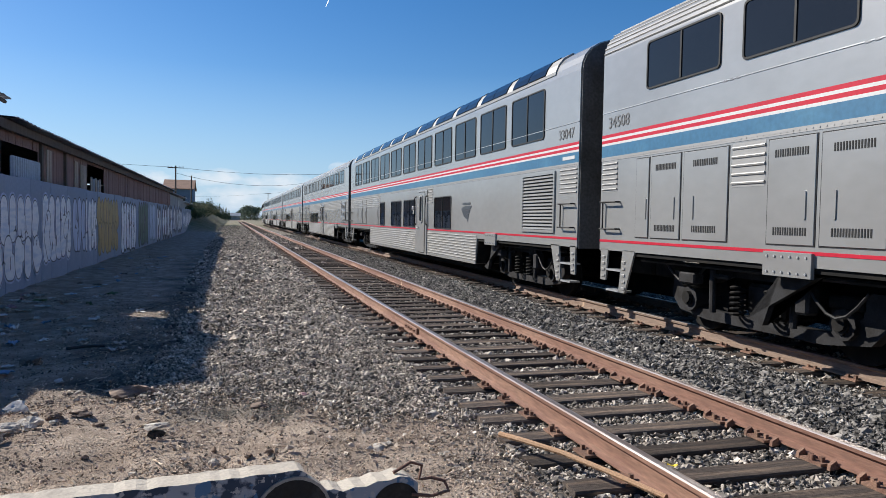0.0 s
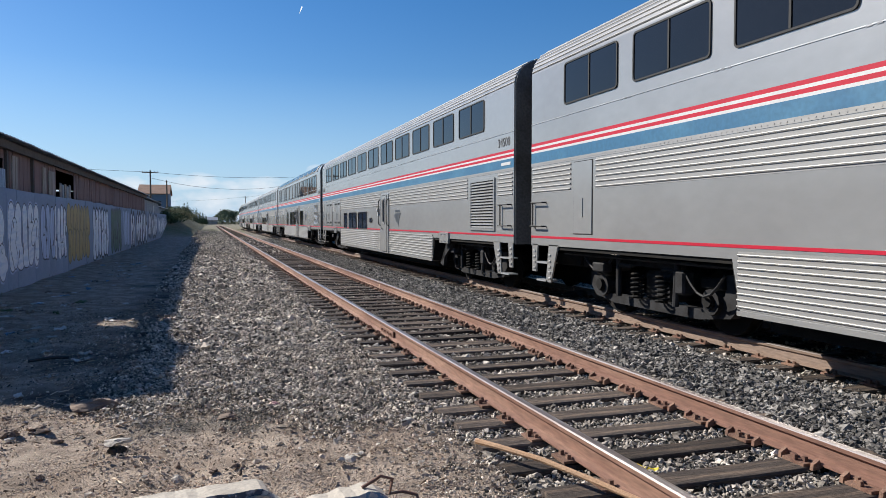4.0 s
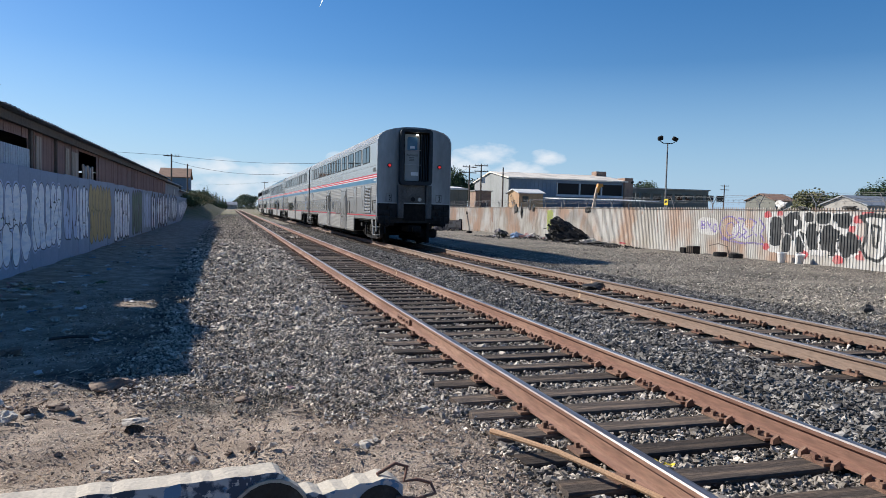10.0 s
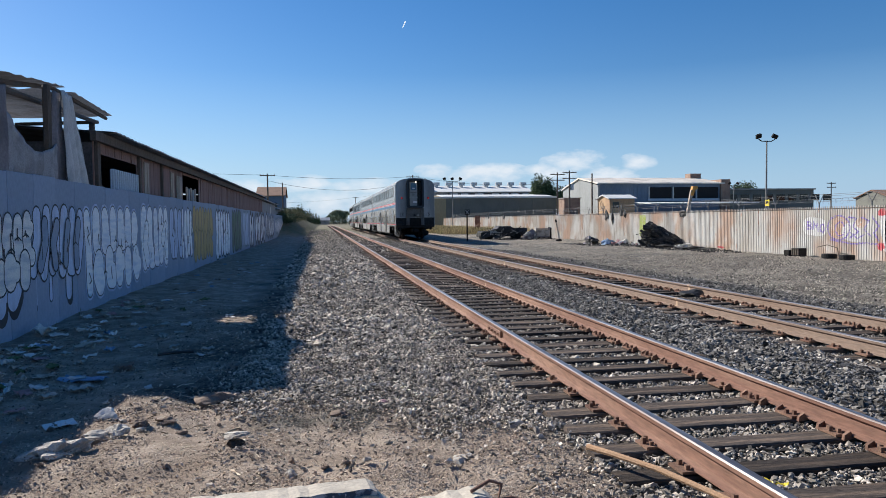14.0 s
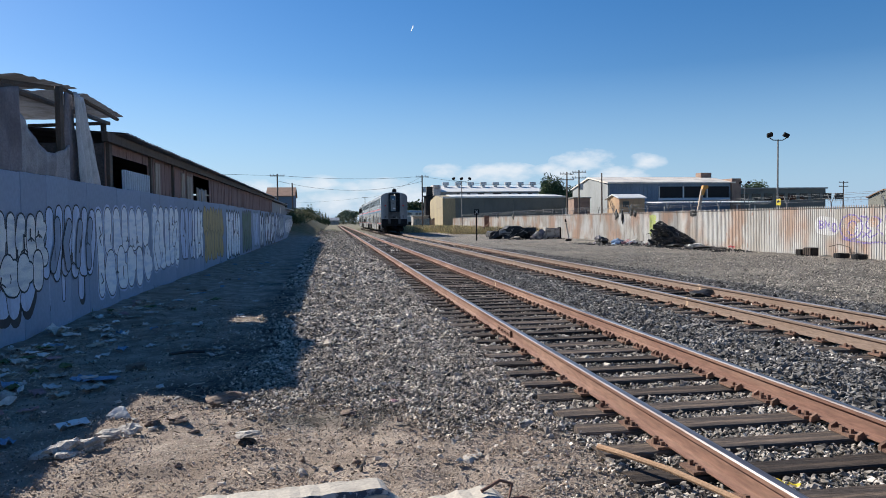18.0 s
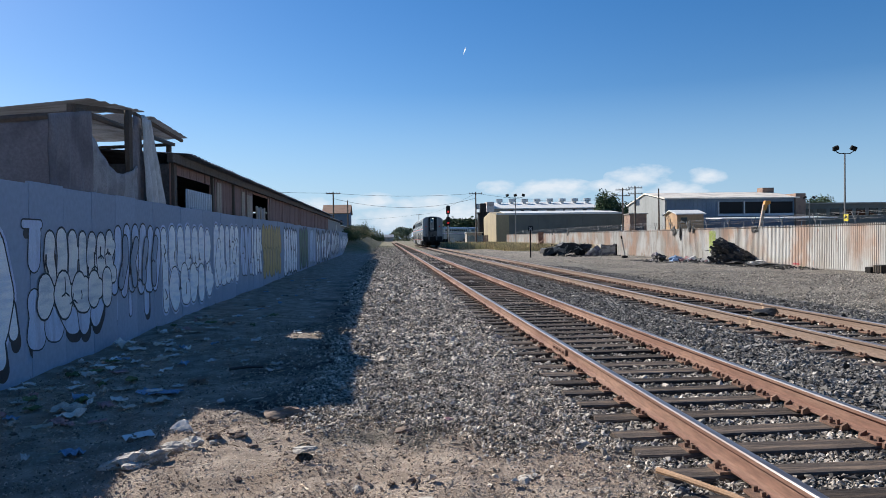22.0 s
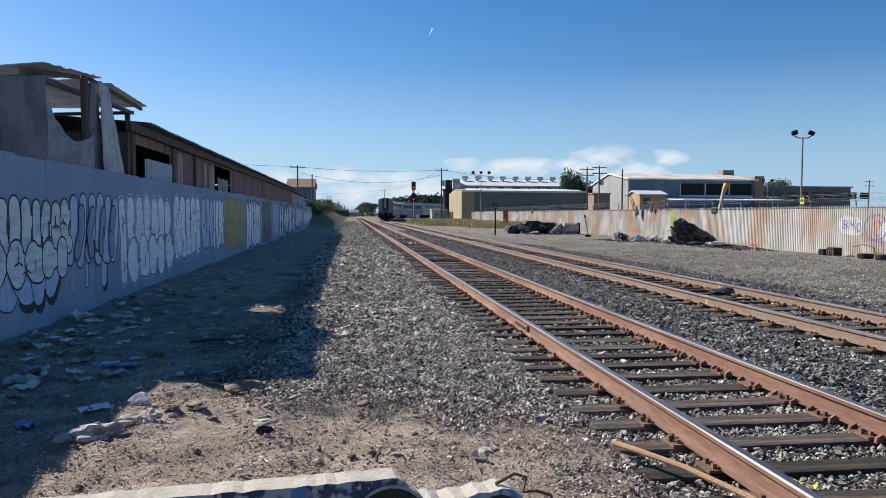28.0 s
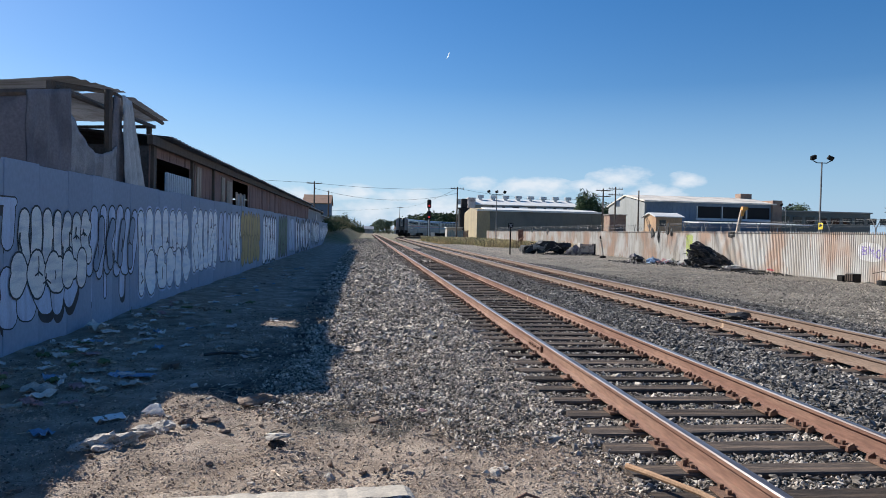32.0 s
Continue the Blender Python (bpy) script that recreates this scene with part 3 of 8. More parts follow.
def bogie(car, u, name="truck"):
    """A truck: side frames, springs, bolster, brake gear, and two rolling wheelsets."""
    yc = Y(u)
    truck = part(name, boxed(-1.0, 1.0, yc - 0.32, yc + 0.32, 0.5, 0.92, 0.04), TRUCK, car, "grimy cast truck bolster")
    for s in (-1, 1):
        x = s * 1.0
        # a low beam that turns up at both ends over the axle boxes
        beam = [(-1.75, 0.98), (-1.78, 0.62), (-1.6, 0.44), (-1.0, 0.36), (1.0, 0.36), (1.6, 0.44), (1.78, 0.62), (1.75, 0.98), (1.52, 0.98), (1.5, 0.72), (1.2, 0.50), (-1.2, 0.50), (-1.5, 0.72), (-1.52, 0.98)]
        part("side_frame", prism(bmesh.new(), [(yc + a, z) for a, z in beam], "x", x - 0.07, x + 0.07), TRUCK, truck, "cast iron side frame")
        part("top_beam", prism(bmesh.new(), [(yc - 0.95, 0.86), (yc - 0.7, 1.1), (yc + 0.7, 1.1), (yc + 0.95, 0.86), (yc + 0.6, 0.98), (yc - 0.6, 0.98)], "x", x - 0.1, x + 0.1), TRUCK, truck)
        for a in (-1.3, 1.3):
            part("axle_box", tube(bmesh.new(), [(x - s * 0.1, yc + a, 0.62), (x + s * 0.14, yc + a, 0.62)], 0.17, 12), TRUCK, truck)
            part("axle_cap", tube(bmesh.new(), [(x + s * 0.14, yc + a, 0.62), (x + s * 0.17, yc + a, 0.62)], 0.10, 10), UNDER, truck)
            part("pedestal", boxed(x - 0.12, x + 0.12, yc + a - 0.22, yc + a + 0.22, 0.78, 0.92, 0.02), UNDER, truck)
    for a in (-0.3, 0.3):
        coil = [(-1.14 + 0.09 * math.cos(k * 0.7), yc + a + 0.09 * math.sin(k * 0.7), 0.5 + 0.0075 * k) for k in range(52)]
        part("spring", tube(bmesh.new(), coil, 0.02, 5), UNDER, truck, "coil spring")
    for a in (-0.72, 0.72):
        bar = bmesh.new()
        tube(bar, [(-1.2, yc + a, 1.1), (-1.21, yc + a * 0.97, 0.5)], 0.045, 8)
        tube(bar, [(-1.2, yc + a, 0.98), (-1.2, yc + a * 0.55, 0.98)], 0.03, 6)
        part("damper", bar, TRUCK, truck)
    part("brake_cylinder", boxed(-1.33, -1.15, yc - 1.02, yc - 0.82, 0.68, 1.0, 0.03), TRUCK, truck)
    part("brake_valve", boxed(-1.36, -1.2, yc + 0.9, yc + 1.25, 0.85, 1.0, 0.02), TRUCK, truck)
    hose = bmesh.new()
    tube(hose, [(-1.25, yc + 1.7 - 0.15 * k, 1.1 - 0.25 * math.sin(k * 0.52)) for k in range(7)], 0.02, 6)
    part("hose", hose, BLACK, truck)
    hose = bmesh.new()
    tube(hose, [(-1.28, yc - 1.75 + 0.13 * k, 1.0 - 0.3 * math.sin(k * 0.52)) for k in range(7)], 0.018, 6)
    part("hose", hose, BLACK, truck)
    sets = []
    for a in (-1.3, 1.3):
        w = bmesh.new()
        for s in (-1, 1):
            tube(w, [(s * 0.70, 0, 0), (s * 0.83, 0, 0)], 0.457, 24)
            tube(w, [(s * 0.68, 0, 0), (s * 0.70, 0, 0)], 0.485, 24)
            tube(w, [(s * 0.83, 0, 0), (s * 1.2, 0, 0)], 0.085, 10)
            box(w, s * 0.84 - 0.012, s * 0.84 + 0.012, -0.3, 0.3, -0.04, 0.04)
        tube(w, [(-0.7, 0, 0), (0.7, 0, 0)], 0.09, 10)
        ob = part("wheelset", w, UNDER, car, "dark steel wheels on an axle")
        ob.matrix_basis = pose(0, yc + a, 0.64)
        sets.append(ob)
    return sets


def end_steps(car, u0, u1):
    """The stirrup steps at a corner of the car: two ribbed straps, the inner one slanting, with treads in the dark gap between."""
    tail = u0 > BODY / 2
    at = (lambda d: u1 - d) if tail else (lambda d: u0 + d)
    for outline in ([(1.0, 1.24), (0.66, 1.24), (0.56, 0.58), (0.74, 0.58)], [(0.22, 1.24), (0.0, 1.24), (0.0, 0.74), (0.16, 0.74)]):
        strap = part("step_strap", prism(bmesh.new(), [(Y(at(d)), z) for d, z in outline], "x", -HALF, -HALF + 0.03), STEEL, car, "ribbed steel step strap")
        for k in range(5):
            z = outline[2][1] + 0.07 + 0.1 * k
            mid = outline[2][0] + (outline[1][0] - outline[2][0]) * 0.5 + 0.09
            if z < 1.2:
                ya, yb = sorted((Y(at(mid - 0.05)), Y(at(mid + 0.05))))
                part("strap_rib", boxed(-HALF - 0.014, -HALF, ya, yb, z - 0.02, z + 0.02, 0.005), STEEL_RIB, strap)
    for z in (0.58, 0.9):
        ya, yb = sorted((Y(at(0.18)), Y(at(0.62))))
        part("step", boxed(-HALF, -HALF + 0.2, ya, yb, z, z + 0.03), STEEL_DULL, car)


def handle(car, u, z0, z1, mat=None):
    bm = bmesh.new()
    tube(bm, [(-HALF, Y(u), z0), (-HALF - 0.07, Y(u), z0 + 0.03), (-HALF - 0.07, Y(u), z1 - 0.03), (-HALF, Y(u), z1)], 0.018, 6)
    return part("grab_handle", bm, mat or BLACK, car)


def ladder(car, u0, u1, z0, z1):
    bm = bmesh.new()
    for z in (z0, z1):
        tube(bm, [(-HALF, Y(u0), z), (-HALF - 0.08, Y(u0), z), (-HALF - 0.08, Y(u1), z), (-HALF, Y(u1), z)], 0.015, 6)
    tube(bm, [(-HALF - 0.04, Y(u0 + 0.02), z0), (-HALF - 0.04, Y(u0 + 0.02), z1)], 0.014, 6)
    return part("corner_ladder", bm, BLACK, car)


def louvre(car, u0, u1, z0, z1, n=16):
    frame = part("louvre", ring(bmesh.new(), [(Y(u0), z0), (Y(u0), z1), (Y(u1), z1), (Y(u1), z0)], [(Y(u0 + 0.06), z0 + 0.05), (Y(u0 + 0.06), z1 - 0.05), (Y(u1 - 0.06), z1 - 0.05), (Y(u1 - 0.06), z0 + 0.05)], "x", -HALF - 0.03, -HALF + 0.01), STEEL, car, "ventilation louvre")
    # black sheet behind the slats: the gaps' darkness put into its colour
    part("backing", boxed(-HALF - 0.004, -HALF + 0.004, Y(u1 - 0.05), Y(u0 + 0.05), z0 + 0.04, z1 - 0.04), BLACK, frame)
    step = (z1 - z0 - 0.1) / n
    slat = part("slat", prism(bmesh.new(), [(-0.004, 0.06 * step), (-0.034, -0.40 * step), (-0.034, -0.28 * step), (-0.004, 0.24 * step)], "y", Y(u1 - 0.06), Y(u0 + 0.06)), STEEL, frame)
    for k in range(n):
        z = z0 + 0.05 + step * (k + 0.5)
        if k:
            again(slat, -HALF, 0, z)
        else:
            slat.matrix_basis = pose(-HALF, 0, z)


def service_door(car, u0, u1, z0, z1, vents=True, latch=0.8):
    door = sheet("service_door", u0 + 0.012, u1 - 0.012, z0, z1, STEEL, car, 0.014, bevel=0.004)
    part("door_gap", ring(bmesh.new(), [(Y(u0), z0 - 0.012), (Y(u0), z1 + 0.012), (Y(u1), z1 + 0.012), (Y(u1), z0 - 0.012)], [(Y(u0 + 0.014), z0), (Y(u0 + 0.014), z1), (Y(u1 - 0.014), z1), (Y(u1 - 0.014), z0)], "x", -HALF - 0.006, -HALF), BLACK, door)
    part("latch", prism(bmesh.new(), shifted(rounded(0.032, 0.3, 0.012, 2), Y(u0 + (u1 - u0) * latch), z0 + 0.42), "x", -HALF - 0.026, -HALF - 0.012), STEEL, door)
    if vents:
        for z in (z0 + 0.1, z1 - 0.2):
            bm = bmesh.new()
            for k in range(14):
                y = Y((u0 + u1) / 2) + (k - 6.5) * 0.035
                box(bm, -HALF - 0.018, -HALF - 0.013, y - 0.009, y + 0.009, z, z + 0.085)
            part("vent_grille", bm, BLACK, door)


def bolted_plate(car, u0, u1):
    """The side plate that carries the truck's bracket, with rows of bolts and a slanting strut."""
    plate = sheet("bracket_plate", u0, u1, 1.10, 1.37, STEEL, car, 0.04, "bolted steel bracket plate", 0.004)
    bolt = part("bolt", tube(bmesh.new(), [(-0.04, 0, 0), (-0.052, 0, 0)], 0.014, 6), STEEL_DULL, plate)
    for z in (1.15, 1.32):
        for k in range(6):
            (bolt if k == 0 and z < 1.2 else again(bolt)).matrix_basis = pose(-HALF, Y(u0 + 0.07 + (u1 - u0 - 0.14) * k / 5), z)
    part("strut", prism(bmesh.new(), [(Y(u0 + 0.1), 1.12), (Y(u1 - 0.05), 1.12), (Y(u0 + 0.1) + 0.5, 0.55), (Y(u0 + 0.1) + 0.25, 0.5)], "x", -HALF + 0.12, -HALF + 0.2), TRUCK, plate)


def passenger_door(car, u0, u1):
    """The narrow entry door with its tall rounded window, in a raised frame that cuts the fluting."""
    frame = sheet("entry_frame", u0, u1, 0.58, 2.57, STEEL, car, 0.035, "steel entry door surround", 0.012)
    w = u1 - u0
    a, b = u0 + w * 0.26, u1 - w * 0.16
    door = part("entry_door", prism(bmesh.new(), shifted(rounded(b - a, 1.86, 0.09), Y((a + b) / 2), 1.58), "x", -HALF - 0.05, -HALF - 0.03), STEEL, frame, "narrow steel entry door")
    part("door_seal", ring(bmesh.new(), shifted(rounded(b - a + 0.05, 1.91, 0.1), Y((a + b) / 2), 1.58), shifted(rounded(b - a, 1.86, 0.09), Y((a + b) / 2), 1.58), "x", -HALF - 0.04, -HALF - 0.03), BLACK, frame)
    part("window_ring", ring(bmesh.new(), shifted(rounded(0.36, 0.86, 0.1), Y((a + b) / 2), 2.0), shifted(rounded(0.27, 0.77, 0.08), Y((a + b) / 2), 2.0), "x", -HALF - 0.075, -HALF - 0.05), STEEL_RIB, frame)
    part("pane", prism(bmesh.new(), shifted(rounded(0.28, 0.78, 0.08), Y((a + b) / 2), 2.0), "x", -HALF - 0.058, -HALF - 0.05), GLASS, frame)
    bm = bmesh.new()
    tube(bm, [(-HALF - 0.05, Y(a + 0.07), 1.42), (-HALF - 0.1, Y(a + 0.07), 1.42), (-HALF - 0.1, Y(a + 0.16), 1.40)], 0.018, 6)
    part("door_handle", bm, STEEL_DULL, frame)
    for u in (u0 + 0.05, u1 + 0.02):
        bm = bmesh.new()
        tube(bm, [(-HALF - 0.03, Y(u), 1.5), (-HALF - 0.09, Y(u), 1.55), (-HALF - 0.09, Y(u), 2.35), (-HALF - 0.03, Y(u), 2.4)], 0.02, 6)
        part("grab_rail", bm, BLACK, frame)
    bm = boxed(-HALF - 0.12, -HALF, Y(u0 - 0.1), Y(u0 - 0.22), 1.98, 2.1, 0.02)
    box(bm, -HALF - 0.08, -HALF, Y(u0 - 0.12), Y(u0 - 0.2), 1.85, 1.97)
    part("marker_lamp", bm, WHITE_STRIPE, car)


def emblem(car, u, z, w=0.85):
    """A decal of three sweeping bands that narrow together, under a short bar of lettering."""
    bm = bmesh.new()
    h = 0.42 * w
    bands = ([(0, 0.02), (0.2, 0.085), (0.47, 0.115), (1, 0.10), (0.9, 0.02), (0.7, 0.0), (0.45, -0.02), (0.15, -0.095)],
             [(0.18, -0.12), (0.35, -0.06), (0.56, -0.03), (0.87, -0.01), (0.77, -0.10), (0.6, -0.12), (0.45, -0.15), (0.31, -0.215)],
             [(0.36, -0.25), (0.47, -0.18), (0.59, -0.145), (0.75, -0.125), (0.70, -0.23), (0.67, -0.38), (0.57, -0.29)])
    for pts in bands:
        prism(bm, [(Y(u + (a - 0.5) * w), z + w * (b + 0.1)) for a, b in pts], "x", -HALF - 0.009, -HALF - 0.004)
    d = part("emblem_decal", bm, LOGO, car, "grey-blue emblem decal of swept bands")
    bar = bmesh.new()
    box(bar, -HALF - 0.009, -HALF - 0.004, Y(u + 0.36 * w), Y(u - 0.36 * w), z + h * 0.58, z + h * 0.74)
    part("emblem_bar", bar, LOGO, car)


def build_car(kind, name, label, number):
    car = thing("train_car", label, "train car", "cars of the passing train")
    roof = [(x, z) for x, z in ROOF]
    hull = [(-x, z) for x, z in ROOF[:-1]] + [(x, z) for x, z in ROOF[::-1]]
    outline = [(-HALF, 1.22)] + hull + [(HALF, 1.22)]
    part("body", prism(bmesh.new(), outline, "y", Y(BODY), Y(0)), STEEL, car, "smooth stainless car body")
    part("lower_body", prism(bmesh.new(), [(Y(5.3), 1.22), (Y(19.35), 1.22), (Y(19.25), 0.60), (Y(5.45), 0.60)], "x", -HALF, HALF), STEEL, car)
    # black panels over the bay ends: the cavity's shade put into their colour
    for a, b in ((5.25, 5.4), (19.4, 19.3)):
        s = 0.045 if a < 10 else -0.045
        part("bay_wall", prism(bmesh.new(), [(Y(a), 1.22), (Y(a + s), 1.22), (Y(b + s), 0.61), (Y(b), 0.61)], "x", -HALF + 0.03, HALF - 0.03), UNDER, car)
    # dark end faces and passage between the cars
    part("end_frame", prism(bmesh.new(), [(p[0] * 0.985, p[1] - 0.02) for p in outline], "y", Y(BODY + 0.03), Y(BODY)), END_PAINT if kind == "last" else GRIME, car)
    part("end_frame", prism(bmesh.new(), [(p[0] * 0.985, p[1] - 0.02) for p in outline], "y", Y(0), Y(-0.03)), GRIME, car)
    part("passage_bellows", boxed(-0.75, 0.75, Y(0), Y(-0.36), 2.45, 4.72, 0.05), BLACK, car)
    if kind != "last":
        part("passage_bellows", boxed(-0.75, 0.75, Y(BODY + 0.36), Y(BODY), 2.45, 4.72, 0.05), BLACK, car)
    # stripes, on both sides
    for s in (-1, 1):
        for nm, z0, z1, mat in (("red_stripe", 3.005, 3.055, RED_STRIPE), ("white_stripe", 2.968, 3.005, WHITE_STRIPE), ("red_stripe", 2.918, 2.968, RED_STRIPE), ("white_stripe", 2.882, 2.918, WHITE_STRIPE), ("blue_stripe", 2.70, 2.882, BLUE_STRIPE)):
            x = s * HALF
            part(nm, boxed(min(x, x + s * 0.004), max(x, x + s * 0.004), Y(BODY), Y(0), z0, z1), mat, car)
    part("seam", boxed(-HALF - 0.008, -HALF, Y(BODY), Y(0), 3.40, 3.412), STEEL_DULL, car)
    bm = bmesh.new()
    for k in range(int(BODY / 0.09)):
        y = Y(0.05 + 0.09 * k)
        box(bm, -HALF - 0.009, -HALF, y - 0.007, y + 0.007, 2.66, 2.674)
    box(bm, -HALF - 0.005, -HALF, Y(BODY), Y(0), 2.64, 2.70)
    part("rivet_strip", bm, STEEL_RIB, car)
    # roof fluting
    if kind != "lounge":
        for s in (-1, 1):
            for k in range(7):
                t = k / 6
                z = 4.36 + 0.46 * t
                i = max(j for j in range(len(ROOF)) if ROOF[j][1] <= z)
                (xa, za), (xb, zb) = ROOF[i], ROOF[i + 1]
                x = xa + (xb - xa) * (z - za) / (zb - za)
                part("roof_rib", tube(bmesh.new(), [(s * x, Y(BODY), z), (s * x, Y(0), z)], 0.013, 6), STEEL_RIB, car)
                # thin dark bar that draws the shade line below the rib
                part("roof_seam", tube(bmesh.new(), [(s * (x + 0.002), Y(BODY), z - 0.018), (s * (x + 0.002), Y(0), z - 0.018)], 0.008, 4), NUMBER, car)
    starts = [1.26 + 2.015 * k for k in range(11)]
    if kind == "lounge":
        window_row([1.4 + 2.01 * k for k in range(11)], 1.66, 3.24, 4.21, car)
        window_row([1.4 + 2.01 * k for k in range(11)], 1.66, 3.24, 4.21, car, 1)
        for s in (-1, 1):
            dome = part("dome_frame", prism(bmesh.new(), [(s * 1.535, 4.38), (s * 1.535, 4.44), (s * 1.48, 4.57), (s * 1.38, 4.70), (s * 1.20, 4.81), (s * 1.1, 4.80), (s * 1.1, 4.38)], "y", Y(23.6), Y(1.0)), STEEL_RIB, car)
            pane = None
            for k in range(11):
                for h in range(2):
                    u0 = 1.42 + 2.01 * k + 0.84 * h
                    if pane is None:
                        arc = [(s * 1.552, 4.45), (s * 1.497, 4.58), (s * 1.395, 4.712), (s * 1.21, 4.822)]
                        arc = arc + [(x - s * 0.03, z - 0.02) for x, z in arc[::-1]]
                        pane = part("dome_pane", prism(bmesh.new(), arc, "y", -0.4, 0.4), GLASS, dome)
                        pane.matrix_basis = pose(0, Y(u0 + 0.4), 0)
                    else:
                        again(pane, 0, Y(u0 + 0.4), 0)
    else:
        window_row(starts, 1.62, 3.58, 4.27, car)
        window_row(starts, 1.62, 3.58, 4.27, car, 1)
        clip = part("window_clip", boxed(-0.008, 0, -0.03, 0.03, 3.39, 3.418), STEEL, car)
        for k in range(0, 11):
            for j in range(3):
                (clip if k + j == 0 else again(clip)).matrix_basis = pose(-HALF, Y(starts[k] + 1.72 + 0.11 * j), 0)
    # red line and lower fluting
    cuts = {"coach": [(13.3, 14.5)], "lounge": [(13.4, 14.75)], "last": [(10.0, 11.2), (15.25, 17.2)]}[kind]
    edges = [0.0] + [e for c in cuts for e in c] + [BODY]
    for a, b in zip(edges[::2], edges[1::2]):
        sheet("red_line", a, b, 1.35, 1.388, RED_STRIPE, car, 0.005)
        lo, hi = max(a, 5.4), min(b, 19.3)
        flutes(lo, hi, 0.66, 1.31, 9, car, 1.0)
        part("skirt_edge", boxed(-HALF - 0.012, -HALF, Y(hi), Y(lo), 0.59, 0.645), STEEL, car)
    # upper fluting under the stripes
    gaps = {"coach": [(0.5, 5.34), (13.3, 14.5), (22.0, 23.8)], "lounge": [(7.4, 13.3), (13.4, 14.75), (15.3, 23.9)], "last": [(1.5, 2.3), (10.0, 11.2), (15.25, 17.2), (19.15, 19.95), (21.2, 21.95), (21.95, 23.55)]}[kind]
    edges = [0.06] + [e for c in gaps for e in c] + [BODY - 0.05]
    for a, b in zip(edges[::2], edges[1::2]):
        if b - a > 0.1:
            flutes(a, b, 2.15, 2.63, 6, car, 1.0)
    bogies = bogie(car, 3.15) + bogie(car, 21.45)
    end_steps(car, 0.05, 0.98)
    end_steps(car, BODY - 0.98, BODY - 0.05)
    ladder(car, BODY - 0.62, BODY - 0.12, 1.56, 1.98)
    ladder(car, 0.12, 0.6, 1.56, 1.98)
    part("underframe", boxed(-1.25, 1.25, Y(19.0), Y(5.6), 0.42, 0.62), UNDER, car, "black underframe tanks")
    for u0, u1 in ((BODY - 1.0, BODY + 0.35), (-0.35, 1.0)):
        part("coupler_bar", boxed(-0.25, 0.25, Y(u1), Y(u0), 0.75, 1.0, 0.03), UNDER, car)
    for u0, u1 in ((0.9, 5.3), (19.4, 23.7)):
        # black cover under the body, for the shade of the bay
        part("bay_ceiling", boxed(-1.5, 1.5, Y(u1), Y(u0), 1.16, 1.218), UNDER, car)
        part("brake_pipe", tube(bmesh.new(), [(-1.3, Y(u0), 1.1), (-1.3, Y(u1), 1.1)], 0.03, 6), TRUCK, car)
    # added screens that block the bright ground beyond the trucks
    for u0, u1 in ((-0.3, 5.2), (19.5, BODY - 0.1)):
        part("centre_sill", boxed(0.6, 0.7, Y(u1), Y(u0), 0.3, 1.15), UNDER, car)
    if kind == "coach":
        for u0, u1 in ((1.05, 1.4), (1.45, 2.15), (2.2, 3.1), (3.75, 4.45), (4.5, 5.3)):
            service_door(car, u0, u1, 1.45, 2.6, u1 - u0 > 0.5, 0.25 if u0 in (2.2, 4.5) else 0.8)
        flutes(3.15, 3.7, 2.1, 2.62, 5, car)
        for u0, u1 in ((6.22, 6.97), (7.36, 9.02), (9.39, 11.04)):
            car_window(u0, u1, 1.36, 2.02, car, u1 - u0 > 1)
        car_window(11.5, 11.95, 1.6, 1.78, car, False, radius=0.06)
        passenger_door(car, 13.3, 14.5)
        emblem(car, 15.6, 1.74)
        louvre(car, 22.2, 23.65, 1.45, 2.56)
        bolted_plate(car, 3.75, 4.45)
        bolted_plate(car, 20.0, 20.7)
    if kind == "lounge":
        for u0, u1 in ((7.5, 8.35), (9.54, 11.2), (11.58, 13.2), (15.5, 17.18)):
            car_window(u0, u1, 1.41, 2.33, car, u1 - u0 > 1)
        passenger_door(car, 13.4, 14.75)
        emblem(car, 18.5, 1.85)
        louvre(car, 22.15, 23.7, 1.45, 2.6)
        for u0, u1 in ((1.1, 2.2), (2.3, 3.4), (3.6, 4.4), (5.9, 7.2)):
            service_door(car, u0, u1, 1.45, 2.5, False)
        bolted_plate(car, 20.0, 20.7)
    if kind == "last":
        passenger_door(car, 10.0, 11.2)
        car_window(13.38, 14.98, 1.36, 1.99, car, glass=STEEL)
        car_window(17.37, 18.03, 1.40, 2.02, car, False, glass=STEEL, radius=0.1)
        emblem(car, 12.2, 1.74)
        car_window(8.1, 8.55, 1.62, 1.78, car, False, radius=0.06)
        service_door(car, 19.2, 19.9, 1.45, 2.62, False, 0.5)
        service_door(car, 21.23, 21.94, 1.45, 2.62, False, 0.5)
        service_door(car, 1.6, 2.2, 1.45, 2.6, False, 0.5)
        louvre(car, 22.03, 23.45, 1.46, 2.56)
        frame = sheet("baggage_frame", 15.28, 17.15, 0.58, 2.62, STEEL, car, 0.03, "steel baggage door surround", 0.01)
        part("baggage_door", prism(bmesh.new(), shifted(rounded(1.5, 1.86, 0.12), Y(16.12), 1.56), "x", -HALF - 0.05, -HALF - 0.028), STEEL, frame, "wide dented baggage door")
        part("door_seal", ring(bmesh.new(), shifted(rounded(1.56, 1.92, 0.13), Y(16.12), 1.56), shifted(rounded(1.5, 1.86, 0.12), Y(16.12), 1.56), "x", -HALF - 0.036, -HALF - 0.028), BLACK, frame)
        bm = bmesh.new()
